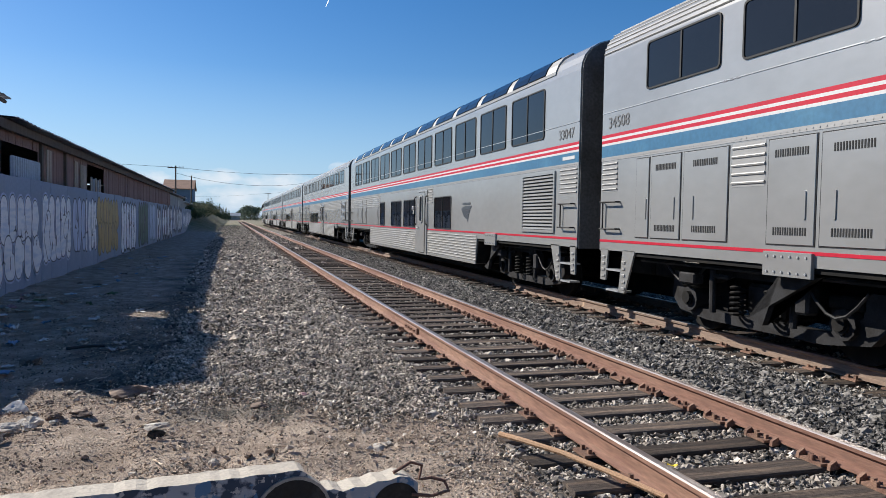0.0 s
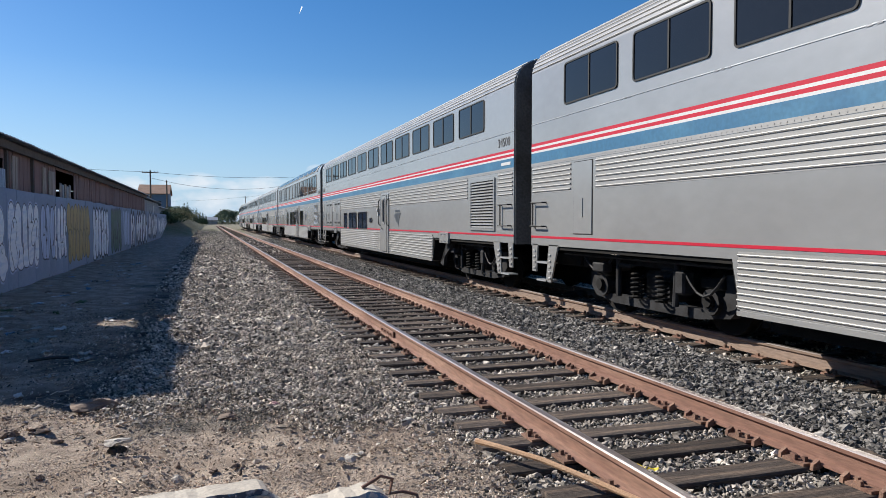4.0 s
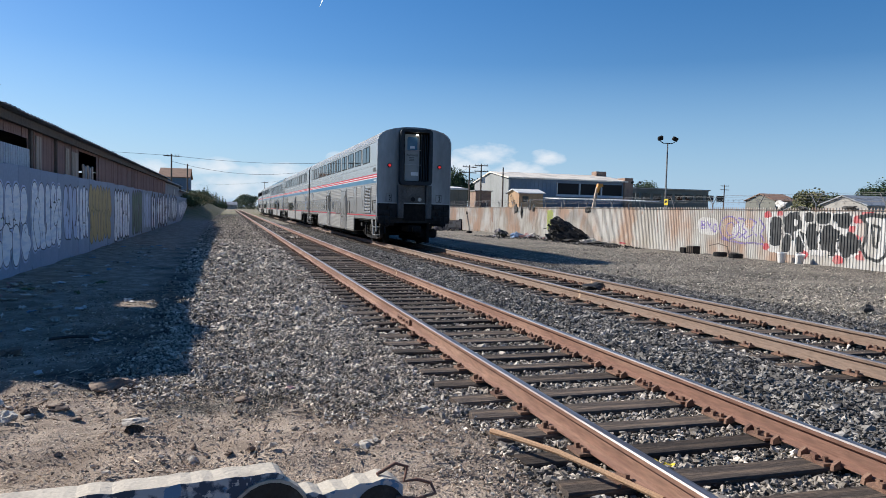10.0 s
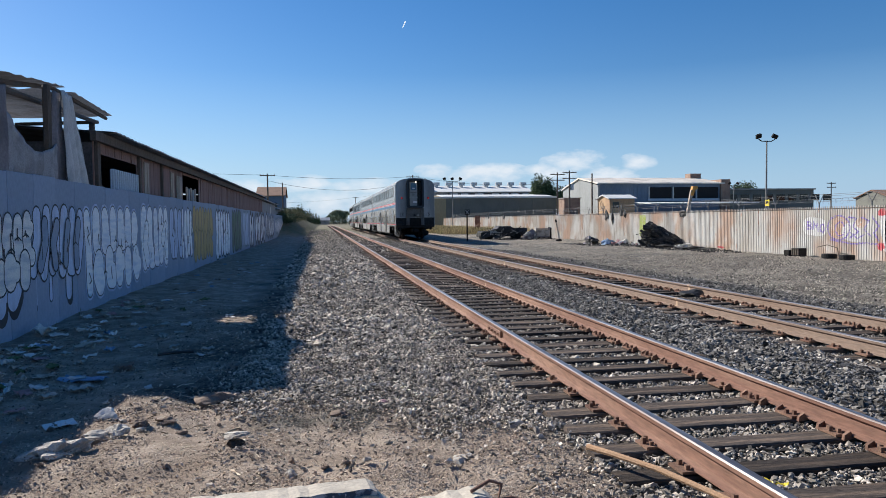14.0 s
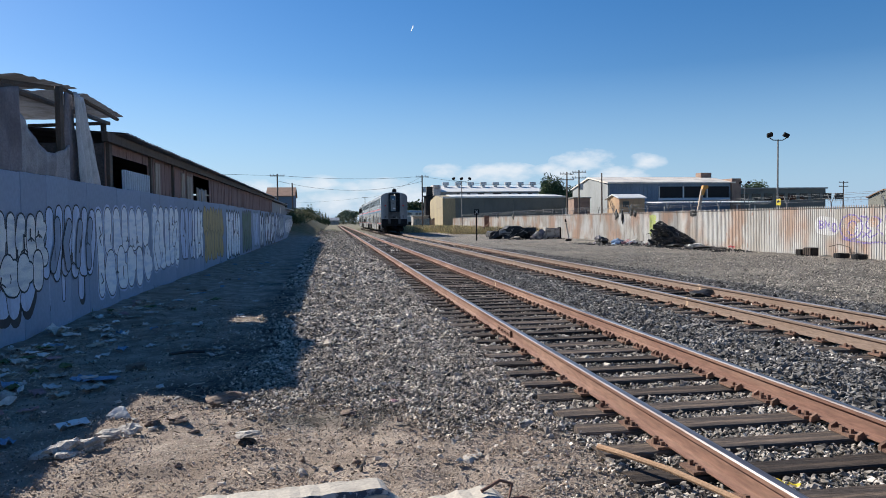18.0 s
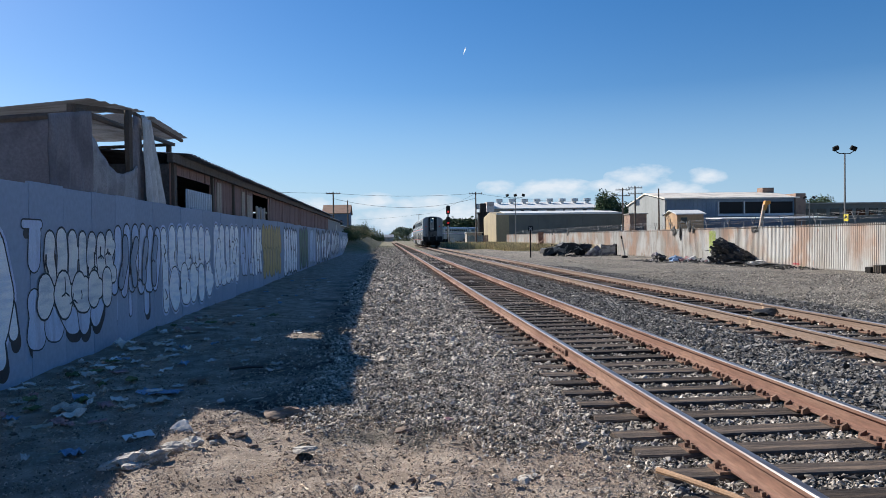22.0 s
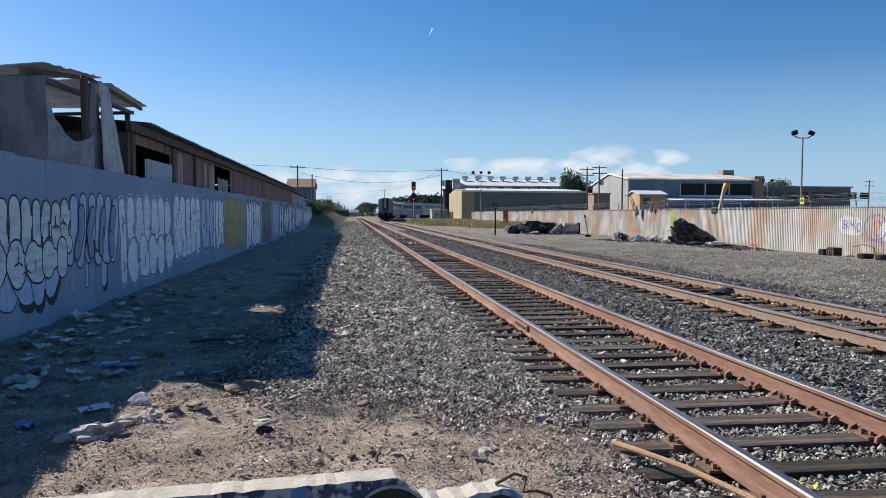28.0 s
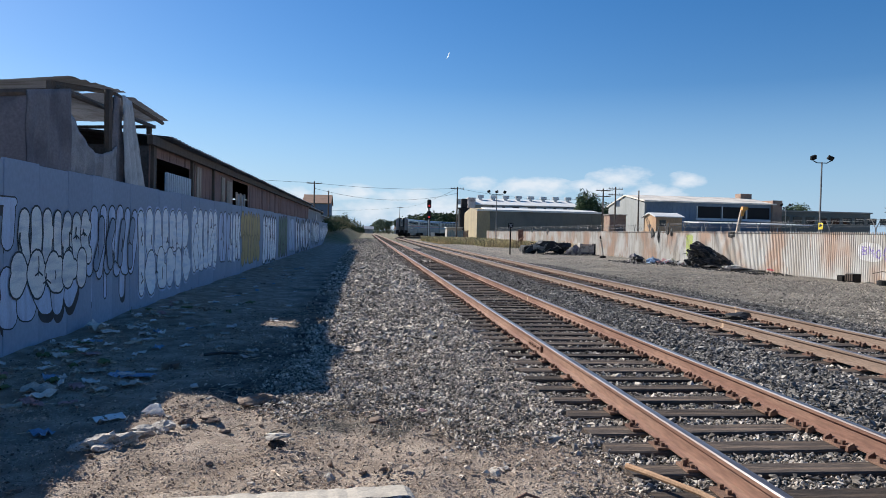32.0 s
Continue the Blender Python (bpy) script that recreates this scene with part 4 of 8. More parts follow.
        tube(bm, [(-HALF - 0.05, Y(16.05), 1.2), (-HALF - 0.12, Y(16.05), 1.24), (-HALF - 0.12, Y(16.05), 1.58), (-HALF - 0.05, Y(16.05), 1.62)], 0.012, 6)
        part("door_pull", bm, BLACK, frame)
        bm = bmesh.new()
        tube(bm, [(-HALF - 0.03, Y(17.05), 1.3), (-HALF - 0.13, Y(17.05), 1.36), (-HALF - 0.13, Y(17.05), 2.2), (-HALF - 0.03, Y(17.05), 2.26)], 0.016, 6)
        part("grab_rail", bm, BLACK, frame)
        sheet("lamp_housing", 18.55, 18.85, 1.43, 1.5, BLACK, car, 0.03, bevel=0.01)
        rear_end(car)
    lettering(number, 0.25, NUMBER, car, pose(-HALF - 0.006, Y(BODY - 0.5), 3.15, 90, 0, -90), "car_number")
    if kind == "coach":
        lettering(number, 0.25, NUMBER, car, pose(-HALF - 0.006, Y(0.5), 3.15, 90, 0, -90), "car_number")
    bm = bmesh.new()
    box(bm, -HALF - 0.009, -HALF, Y(BODY - 0.15), Y(BODY - 0.62), 2.765, 2.825)
    part("name_decal", bm, WHITE_STRIPE, car)
    return car, bogies


def rear_end(car):
    """The train's tail: dark passage with an inner door, lamps, gates, hoses and buffer gear."""
    e = Y(BODY) - 0.03
    surround = part("passage_frame", ring(bmesh.new(), shifted(rounded(1.32, 2.22, 0.15), 0.0, 3.74), shifted(rounded(1.04, 1.96, 0.07), 0.0, 3.76), "y", e - 0.34, e + 0.02), PASSAGE, car, "blue-black rubber passage frame")
    part("passage_lining", boxed(-0.62, 0.62, e - 0.012, e - 0.002, 2.66, 4.8), UNDER, surround)
    door = part("inner_door", prism(bmesh.new(), shifted(rounded(0.60, 1.86, 0.05), -0.12, 3.74), "y", e - 0.05, e - 0.014), DOOR_CREAM, car, "cream inner door with notices")
    part("door_window", prism(bmesh.new(), shifted(rounded(0.42, 0.56, 0.08), -0.12, 4.28), "y", e - 0.058, e - 0.05), BLUE_STRIPE, door)
    part("notice", boxed(-0.22, -0.02, e - 0.066, e - 0.058, 4.1, 4.2), PAPER, door)
    lettering("BAGGAGE", 0.1, NUMBER, door, pose(-0.12, e - 0.054, 3.80, 90, 0, 0), "door_lettering", 0.004)
    for z in (3.60, 3.66, 3.72):
        part("small_print", boxed(-0.24, -0.04, e - 0.056, e - 0.05, z, z + 0.03), NUMBER, door)
    part("notice", boxed(-0.16, 0.14, e - 0.06, e - 0.05, 3.02, 3.16), PAPER, door)
    for z in (4.02, 3.44):
        part("gate_bar", tube(bmesh.new(), [(-0.5, e - 0.2, z), (0.2, e - 0.2, z)], 0.014, 6), STEEL_DULL, car)
    for x in (0.24, 0.32, 0.39, 0.46):
        part("gate_leaf", boxed(x - 0.013, x + 0.013, e - 0.2, e - 0.06, 2.8, 4.66), PASSAGE, car)
    part("ceiling_lamp", boxed(0.02, 0.1, e - 0.2, e - 0.12, 4.62, 4.66), material("lit_lamp", (1.0, 0.9, 0.75), 0.4, emit=4.0), car)
    part("grime_band", boxed(-1.5, 1.5, e - 0.012, e, 1.1, 1.88), TRUCK, car, "soot-black lower end panel")
    part("drip_ledge", boxed(-1.5, 1.5, e - 0.03, e, 1.88, 1.915), STEEL_DULL, car)
    for s in (-1, 1):
        x = s * 1.04
        lamp = part("tail_lamp", tube(bmesh.new(), [(x, e, 3.4), (x, e - 0.05, 3.4)], 0.085, 16), BLACK, car, "round red tail lamp")
        part("lens", tube(bmesh.new(), [(x, e - 0.05, 3.4), (x, e - 0.075, 3.4)], 0.058, 14), RED_LAMP, lamp)
        plate = part("label_plate", ring(bmesh.new(), [(x - 0.12, 1.96), (x + 0.12, 1.96), (x + 0.12, 2.26), (x - 0.12, 2.26)], [(x - 0.108, 1.972), (x + 0.108, 1.972), (x + 0.108, 2.248), (x - 0.108, 2.248)], "y", e - 0.012, e), BLACK, car)
        for k in range(3):
            part("label_mark", boxed(x + 0.02 * (k % 2), x + 0.06 + 0.02 * (k % 2), e - 0.01, e, 2.0 + 0.08 * k, 2.05 + 0.08 * k), BLACK, plate)
        part("buffer_beam", boxed(min(s * 0.78, s * 1.5), max(s * 0.78, s * 1.5), e - 0.12, e + 0.4, 1.2, 1.36, 0.02), TRUCK, car)
        part("foot_beam", boxed(min(s * 0.8, s * 1.35), max(s * 0.8, s * 1.35), e - 0.02, e + 0.3, 0.98, 1.1, 0.02), UNDER, car)
        part("socket", tube(bmesh.new(), [(s * 1.36, e - 0.01, 1.74), (s * 1.36, e - 0.09, 1.74)], 0.11, 14), BLACK, car)
        part("junction_box", boxed(min(s * 0.82, s * 1.1), max(s * 0.82, s * 1.1), e - 0.09, e - 0.01, 1.66, 1.82, 0.015), TRUCK, car)
        part("junction_box", boxed(min(s * 0.9, s * 1.44), max(s * 0.9, s * 1.44), e - 0.07, e - 0.01, 1.42, 1.58, 0.015), TRUCK, car)
        hose = bmesh.new()
        tube(hose, [(s * 1.0, e - 0.1, 1.6), (s * 1.02, e - 0.24, 1.4), (s * 1.08, e - 0.28, 1.05), (s * 1.16, e - 0.26, 0.95), (s * 1.22, e - 0.2, 1.1), (s * 1.24, e - 0.1, 1.5)], 0.026, 8)
        part("air_hose", hose, BLACK, car)
        post = part("collision_post", boxed(min(s * 0.46, s * 0.7), max(s * 0.46, s * 0.7), e - 0.16, e, 1.3, 2.63), GRIME, car)
        for d in (0.5, 0.58, 0.66):
            part("post_rib", boxed(s * d - 0.012, s * d + 0.012, e - 0.18, e - 0.16, 1.3, 2.63), GRIME, post)
    part("apron", boxed(-0.46, 0.46, e - 0.1, e, 1.2, 1.88), UNDER, car)
    plate = part("end_plate", boxed(-0.46, 0.46, e - 0.06, e, 1.92, 2.62, 0.01), GRIME, car)
    part("hatch", boxed(-0.34, 0.34, e - 0.075, e - 0.06, 2.24, 2.56, 0.01), GRIME, plate)
    part("end_lamp", tube(bmesh.new(), [(0.22, e - 0.06, 2.06), (0.22, e - 0.1, 2.06)], 0.08, 14), STEEL, plate)
    part("end_socket", tube(bmesh.new(), [(-0.06, e - 0.06, 2.06), (-0.06, e - 0.1, 2.06)], 0.09, 14), BLACK, plate)
    part("ledge", boxed(-0.48, 0.48, e - 0.14, e, 1.885, 1.918), STEEL, plate)
    coupler = part("coupler", boxed(-0.12, 0.12, e - 0.5, e, 0.78, 0.96, 0.03), UNDER, car)
    part("coupler_head", boxed(-0.18, 0.16, e - 0.68, e - 0.45, 0.74, 1.0, 0.05), UNDER, coupler)
    part("under_tank", boxed(0.3, 1.1, e + 0.3, e + 0.9, 0.5, 0.86, 0.08), UNDER, car)
    part("corner_seal", ring(bmesh.new(), [(x * 1.003, z + 0.005) for x, z in [(-x, z) for x, z in ROOF[:-1]] + ROOF[::-1]] + [(HALF, 1.3), (-HALF, 1.3)], [(x * 0.98, z - 0.03) for x, z in [(-x, z) for x, z in ROOF[:-1]] + ROOF[::-1]] + [(HALF * 0.98, 1.3), (-HALF * 0.98, 1.3)], "y", e - 0.02, e + 0.06), STEEL_DULL, car)
    for x0, x1, za, zb in ((-1.4, -1.2, 0.98, 0.66),):
        part("end_stirrup", tube(bmesh.new(), [(x0, e - 0.08, za), (x0, e - 0.12, zb), (x1, e - 0.12, zb), (x1, e - 0.08, za)], 0.02, 6), TRUCK, car)


car_last, wheels_last = build_car("last", "train_car", "silver double-deck rail car at the train's tail with red lamps", "31046")
car_coach, wheels_coach = build_car("coach", "train_car", "silver double-deck coach with red, white and blue stripes", "34508")
car_lounge, wheels_lounge = build_car("lounge", "train_car", "silver double-deck lounge car with tall windows and curved roof panes", "33047")
FAR_CARS = [copy_thing(car_coach, Matrix()) for _ in range(5)]
for c in FAR_CARS:
    for o in [o for o in c.children if o.name.startswith("car_number")]:
        bpy.data.objects.remove(o)
    tagged(c, "silver double-deck sleeping car with striped side")

# ---- left side: graffiti wall, shed, tarpaulin shelter ----
WALL_PAINT = material("grey_blue_painted_board", (0.285, 0.35, 0.455), 0.75, 0, 0.07, 0.9, 0.15, 30, second=(0.32, 0.385, 0.49), random_ob=0.06)
SPRAY_WHITE = material("white_spray_paint", (0.93, 0.94, 0.95), 0.65, 0, 0.1, 1.6, second=(0.72, 0.78, 0.86), stretch=(1, 1, 6))
SPRAY_CREAM = material("cream_spray_paint", (0.84, 0.82, 0.78), 0.65, 0, 0.12, 1.6, second=(0.58, 0.60, 0.63), stretch=(1, 1, 5))
SPRAY_PALE = material("pale_blue_spray_paint", (0.54, 0.63, 0.79), 0.65, 0, 0.12, 1.6, second=(0.42, 0.49, 0.63), stretch=(1, 4, 1))
SPRAY_BLACK = material("black_spray_paint", (0.018, 0.02, 0.028), 0.6, 0, 0.2, 3, second=(0.03, 0.035, 0.045))
SPRAY_GOLD = material("gold_spray_paint", (0.50, 0.36, 0.13), 0.6, 0, 0.2, 2, second=(0.32, 0.26, 0.15), stretch=(1, 3, 0.6))
SPRAY_OLIVE = material("dark_olive_spray_paint", (0.24, 0.19, 0.07), 0.65, 0, 0.2, 2)
SPRAY_GREEN = material("green_spray_paint", (0.10, 0.17, 0.11), 0.65, 0, 0.2, 2, second=(0.14, 0.2, 0.17))
SPRAY_RED = material("red_spray_paint", (0.52, 0.045, 0.045), 0.6, 0, 0.15, 2)
SPRAY_PURPLE = material("purple_spray_paint", (0.24, 0.18, 0.44), 0.7, 0, 0.15, 2)
SPRAY_ORANGE = material("faded_orange_spray_paint", (0.50, 0.33, 0.24), 0.75, 0, 0.15, 2, second=(0.48, 0.38, 0.31))
SPRAY_DUSTY = material("dusty_white_spray_paint", (0.56, 0.545, 0.52), 0.75, 0, 0.15, 1.6, second=(0.40, 0.375, 0.34), stretch=(1, 1, 0.4))
SPRAY_SOOT = material("faded_black_spray_paint", (0.032, 0.034, 0.036), 0.7, 0, 0.25, 3, second=(0.055, 0.057, 0.058))
SPRAY_FADED = material("faded_red_spray_paint", (0.46, 0.07, 0.08), 0.7, 0, 0.15, 2, second=(0.50, 0.20, 0.19))
SPRAY_TEAL = material("dark_teal_spray_paint", (0.12, 0.19, 0.22), 0.65, 0, 0.2, 2, second=(0.28, 0.33, 0.36), stretch=(1, 3, 1))
SPRAY_LIME = material("lime_spray_paint", (0.46, 0.52, 0.14), 0.7, 0, 0.15, 2)
BOARD = material("weathered_brown_board", (0.27, 0.165, 0.14), 0.85, 0, 0.15, 0.9, 0.4, 22, second=(0.10, 0.075, 0.07), stretch=(1, 0.6, 0.5), random_ob=0.07)
BOARD_PALE = material("bleached_board", (0.46, 0.38, 0.31), 0.85, 0, 0.2, 2, 0.3, 22, second=(0.22, 0.17, 0.13), stretch=(6, 6, 0.5))
# dark base colour: the gloom of interiors and openings is put into the surface
SHADE_DARK = material("shade_dark_surface", (0.10, 0.095, 0.10), 0.9, 0, 0.3, 1.5)
ROOF_TIN = material("rusted_corrugated_roofing", (0.25, 0.26, 0.285), 0.7, 0.1, 0.2, 1.4, second=(0.16, 0.155, 0.16))
TIN_PALE = material("pale_corrugated_sheet", (0.45, 0.52, 0.60), 0.6, 0.2, 0.12, 2)
TARP = material("grey_brown_tarpaulin", (0.225, 0.205, 0.215), 0.9, 0, 0.15, 1.8, 0.3, 9, second=(0.155, 0.142, 0.155))
NET = material("grey_netting", (0.36, 0.345, 0.35), 0.9, 0, 0.15, 3, 0.4, 14, second=(0.26, 0.25, 0.255))
CLOTH = material("pale_grey_cloth", (0.60, 0.62, 0.64), 0.9, 0, 0.12, 3, 0.4, 12, second=(0.46, 0.48, 0.50), stretch=(2, 2, 0.4))
SIDING_GREY = material("grey_lap_siding", (0.33, 0.34, 0.35), 0.8, 0, 0.15, 1.2, second=(0.25, 0.26, 0.27))
TIMBER = material("grey_timber_post", (0.13, 0.10, 0.08), 0.85, 0, 0.25, 3, 0.3, 30, stretch=(5, 5, 0.6))


def wall_x(y):
    return -7.50 - 0.006 * y


WALL_TURN = math.degrees(math.atan(0.006))
wall = thing("wall_left", "tall grey-blue board wall covered with graffiti lettering shapes", "wall", kind="structure")


def build_wall():
    rng = random.Random(4)
    base = part("panel", boxed(-0.045, 0.0, 0.003, 0.947, -0.12, 2.42, 0.006), WALL_PAINT, wall)
    base.matrix_basis = pose(wall_x(-7), -7, 0, 0, 0, WALL_TURN)
    y, k = -6.05, 0
    while y < 112:
        o = again(base, wall_x(y) + rng.uniform(-0.006, 0.006), y, rng.uniform(-0.02, 0.02), WALL_TURN)
        y += 0.95
    bm = bmesh.new()
    for z in (0.35, 1.2, 2.1):
        box(bm, -0.14, -0.06, 0, 118, z, z + 0.09)
    for k in range(48):
        box(bm, -0.15, -0.06, 2.4 * k, 2.4 * k + 0.09, -0.2, 2.35)
    ob = part("wall_framing", bm, TIMBER, wall)
    ob.matrix_basis = pose(wall_x(-7), -7, 0, 0, 0, WALL_TURN)


build_wall()


def capsule(p, q, r, n=7):
    """The outline round two points of one wall, r metres off."""
    a = math.atan2(q[1] - p[1], q[0] - p[0])
    half = lambda c, a0: [(c[0] + r * math.cos(a0 + math.pi * k / n), c[1] + r * math.sin(a0 + math.pi * k / n)) for k in range(n + 1)]
    return half(q, a - math.pi / 2) + half(p, a + math.pi / 2)


def sprayed(bm, line, width, out, dy=0.0, dz=0.0):
    """A fat round-ended line of paint on the left wall, through (y, z) points; returns the next free layer."""
    for p, q in zip(line, line[1:]):
        pts = capsule((p[0] + dy, p[1] + dz), (q[0] + dy, q[1] + dz), width / 2)
        bm.faces.new([bm.verts.new((wall_x(y) + out, y, z)) for y, z in pts])
        out += 0.00012
    return out


def bubble_letters(letters, fill, line=None, edge=0.035, halo=None, drop=0.0, marks=(), base=0.004):
    """Fat letter shapes, each a list of (width, points): a halo, a dropped shade, then dark edge and fill, letter over letter."""
    fills, edges, around = bmesh.new(), bmesh.new(), bmesh.new()
    out = base
    for letter in letters:
        for w, pts in letter:
            if halo:
                out = sprayed(around, pts, w + 2 * edge + 0.09, out)
            if drop:
                out = sprayed(edges, pts, w + edge, out, 0.05, -drop)
    for letter in letters:
        for w, pts in letter:
            out = sprayed(edges, pts, w + 2 * edge, out)
        for w, pts in letter:
            out = sprayed(fills, pts, w, out)
    for w, pts in marks:
        out = sprayed(edges, pts, w, out)
    for name, bm, mat, label in (("graffiti_halo", around, halo, ""), ("graffiti_outline", edges, line or SPRAY_BLACK, "dark spray-painted letter outlines"), ("graffiti_fill", fills, fill, "sprayed letter shapes too stylised to read")):
        if bm.faces:
            part(name, bm, mat, wall, label)
        else:
            bm.free()


def stem_row(y0, y1, z0, z1, n, seed, lean=0.0, fat=0.86, kink=0.25, jitter=0.1):
    """A row of upright, slightly bent stems side by side; some hook into their neighbour."""
    rng = random.Random(seed)
    pitch, made = (y1 - y0) / n, []
    for k in range(n):
        w = pitch * fat * rng.uniform(0.85, 1.1)
        y = y0 + pitch * (k + 0.5)
        top, low = z1 - w / 2 - rng.uniform(0, jitter), z0 + w / 2 + rng.uniform(0, jitter)
        d = rng.uniform(-kink, kink) * pitch
        pts = [(y + lean, top), (y + d + lean * 0.4, top * 0.55 + low * 0.45), (y - d * 0.6 - lean * 0.2, low)]
        if rng.random() < 0.3:
            pts.append((y - d * 0.6 + 0.3 * pitch, low - 0.02))
        letter = [(w, pts)]
        if rng.random() < 0.35:
            letter.append((w * 0.7, [(y + lean, (top + low) / 2), (y + 0.4 * pitch + lean, (top + low) / 2 + rng.uniform(-0.1, 0.2))]))
        made.append(letter)
    return made


def slits(y0, y1, z0, z1, n, seed, width=0.035):
    """Counters and short inner strokes."""
    rng = random.Random(seed)
    made = []
    for k in range(n):
        y, z = y0 + (y1 - y0) * (k + 0.5) / n + rng.uniform(-0.04, 0.04), rng.uniform(z0, z1)
        h = rng.uniform(0.08, 0.26)
        made.append((width * rng.uniform(0.7, 1.3), [(y, z), (y + rng.uniform(-0.03, 0.03), z - h / 2), (y + rng.uniform(-0.05, 0.05), z - h)]))
        if rng.random() < 0.35:
            made.append((width * 0.7, [(y - 0.1, z - h), (y + 0.02, z - h + 0.04), (y + 0.12, z - h - 0.01)]))
    return made


# the big pale letter, then the pieces in order along the wall
bubble_letters(stem_row(4.6, 7.6, 0.3, 2.05, 4, 10), SPRAY_WHITE, edge=0.05, drop=0.1)
bubble_letters([[(0.62, [(7.95, 1.75), (8.25, 1.55), (8.42, 1.05), (8.3, 0.75)])]], SPRAY_WHITE, edge=0.028, halo=SPRAY_PALE)
bubble_letters([[(0.2, [(8.66, 0.9), (8.72, 0.62)])], [(0.24, [(8.35, 0.72), (8.42, 0.34)])], [(0.24, [(7.95, 0.72), (7.9, 0.3)])]], SPRAY_WHITE, drop=0.14)
bubble_letters([[(0.10, [(9.0, 1.9), (9.42, 1.9)]), (0.30, [(9.28, 1.8), (9.24, 1.45)])]] + stem_row(8.98, 11.4, 0.3, 1.1, 5, 31, fat=0.8), SPRAY_PALE, edge=0.02, drop=0.12)
bubble_letters(stem_row(9.5, 11.85, 1.0, 1.88, 7, 33, fat=0.82) + stem_row(9.25, 11.8, 0.6, 1.32, 5, 34, fat=0.76, kink=0.15), SPRAY_CREAM, edge=0.028, marks=slits(9.4, 11.7, 0.9, 1.7, 9, 35), base=0.012)
bubble_letters([[(0.5, [(12.1, 0.85), (12.05, 0.62)])], [(0.12, [(12.6, 0.9), (12.6, 0.45)])], [(0.28, [(13.45, 0.95), (13.45, 0.46)])]], SPRAY_PALE, edge=0.025, drop=0.09)
bubble_letters(stem_row(11.75, 14.2, 0.72, 2.02, 6, 36, lean=0.12, fat=0.8), SPRAY_PALE, edge=0.03, base=0.01)
bubble_letters(stem_row(11.95, 14.1, 0.82, 1.78, 4, 37, lean=0.14, fat=0.42), WALL_PAINT, edge=0.03, marks=slits(12.0, 14.0, 1.0, 1.7, 5, 38), base=0.024)
bubble_letters([[(0.36, [(14.52, 1.75), (14.6, 1.1), (14.62, 0.42)])]] + stem_row(14.8, 18.35, 1.0, 2.02, 6, 39, kink=0.12) + stem_row(14.85, 18.5, 0.2, 1.22, 5, 40, kink=0.3), SPRAY_WHITE, edge=0.024, halo=SPRAY_PALE, marks=slits(14.6, 18.3, 0.7, 1.7, 9, 41) + [(0.03, [(14.5, 1.6), (14.62, 1.45), (14.5, 1.4), (14.6, 1.25)]), (0.03, [(14.55, 0.7), (14.68, 0.55), (14.55, 0.5)])])
bubble_letters(stem_row(18.72, 21.95, 0.42, 2.1, 5, 42, kink=0.15) + [[(0.44, [(19.3, 1.5), (19.1, 1.1), (19.35, 0.72)])], [(0.4, [(21.2, 1.2), (21.6, 1.5), (21.7, 0.8)])]], SPRAY_WHITE, edge=0.028, halo=SPRAY_PALE, marks=slits(19.0, 21.8, 0.9, 1.9, 6, 43, 0.05))
bubble_letters(stem_row(22.2, 24.1, 0.5, 2.14, 3, 44), SPRAY_PALE, edge=0.04, marks=slits(22.4, 24, 0.9, 1.8, 4, 45, 0.05))
bubble_letters(stem_row(24.1, 26.0, 0.45, 2.16, 4, 46), SPRAY_WHITE, edge=0.05, marks=slits(24.2, 26, 0.8, 1.8, 6, 47, 0.06))
bubble_letters(stem_row(26.2, 30.8, 1.1, 2.24, 7, 48, fat=0.95) + stem_row(26.3, 30.6, 0.24, 1.4, 6, 49, fat=0.95), SPRAY_GOLD, SPRAY_OLIVE, edge=0.05, marks=slits(26.4, 30.6, 0.6, 2.0, 12, 50, 0.06))
bubble_letters(stem_row(31.8, 36.7, 0.06, 2.2, 6, 51), SPRAY_WHITE, edge=0.09, halo=SPRAY_TEAL, marks=slits(32, 36.5, 0.6, 1.9, 8, 52, 0.1))
bubble_letters(stem_row(37.8, 42.0, 0.1, 2.3, 5, 53), SPRAY_GREEN, edge=0.1, marks=slits(38, 42, 0.5, 2.0, 8, 54, 0.12))
bubble_letters(stem_row(42.2, 46.3, 0.2, 2.28, 5, 55), SPRAY_PALE, SPRAY_TEAL, edge=0.1, marks=slits(42.5, 46, 0.5, 2.0, 6, 56, 0.12))
bubble_letters(stem_row(47.2, 60.0, 0.1, 2.3, 9, 57, fat=0.5, jitter=0.3), SPRAY_WHITE, edge=0.3, marks=slits(48, 60, 0.5, 1.9, 9, 58, 0.2))
bubble_letters(stem_row(60.5, 72.5, 0.3, 2.3, 8, 59, fat=0.45, jitter=0.3), SPRAY_WHITE, edge=0.3)
bubble_letters(stem_row(74.0, 92.0, 0.3, 2.2, 12, 60, fat=0.5, jitter=0.4), SPRAY_WHITE, SPRAY_TEAL, edge=0.25)


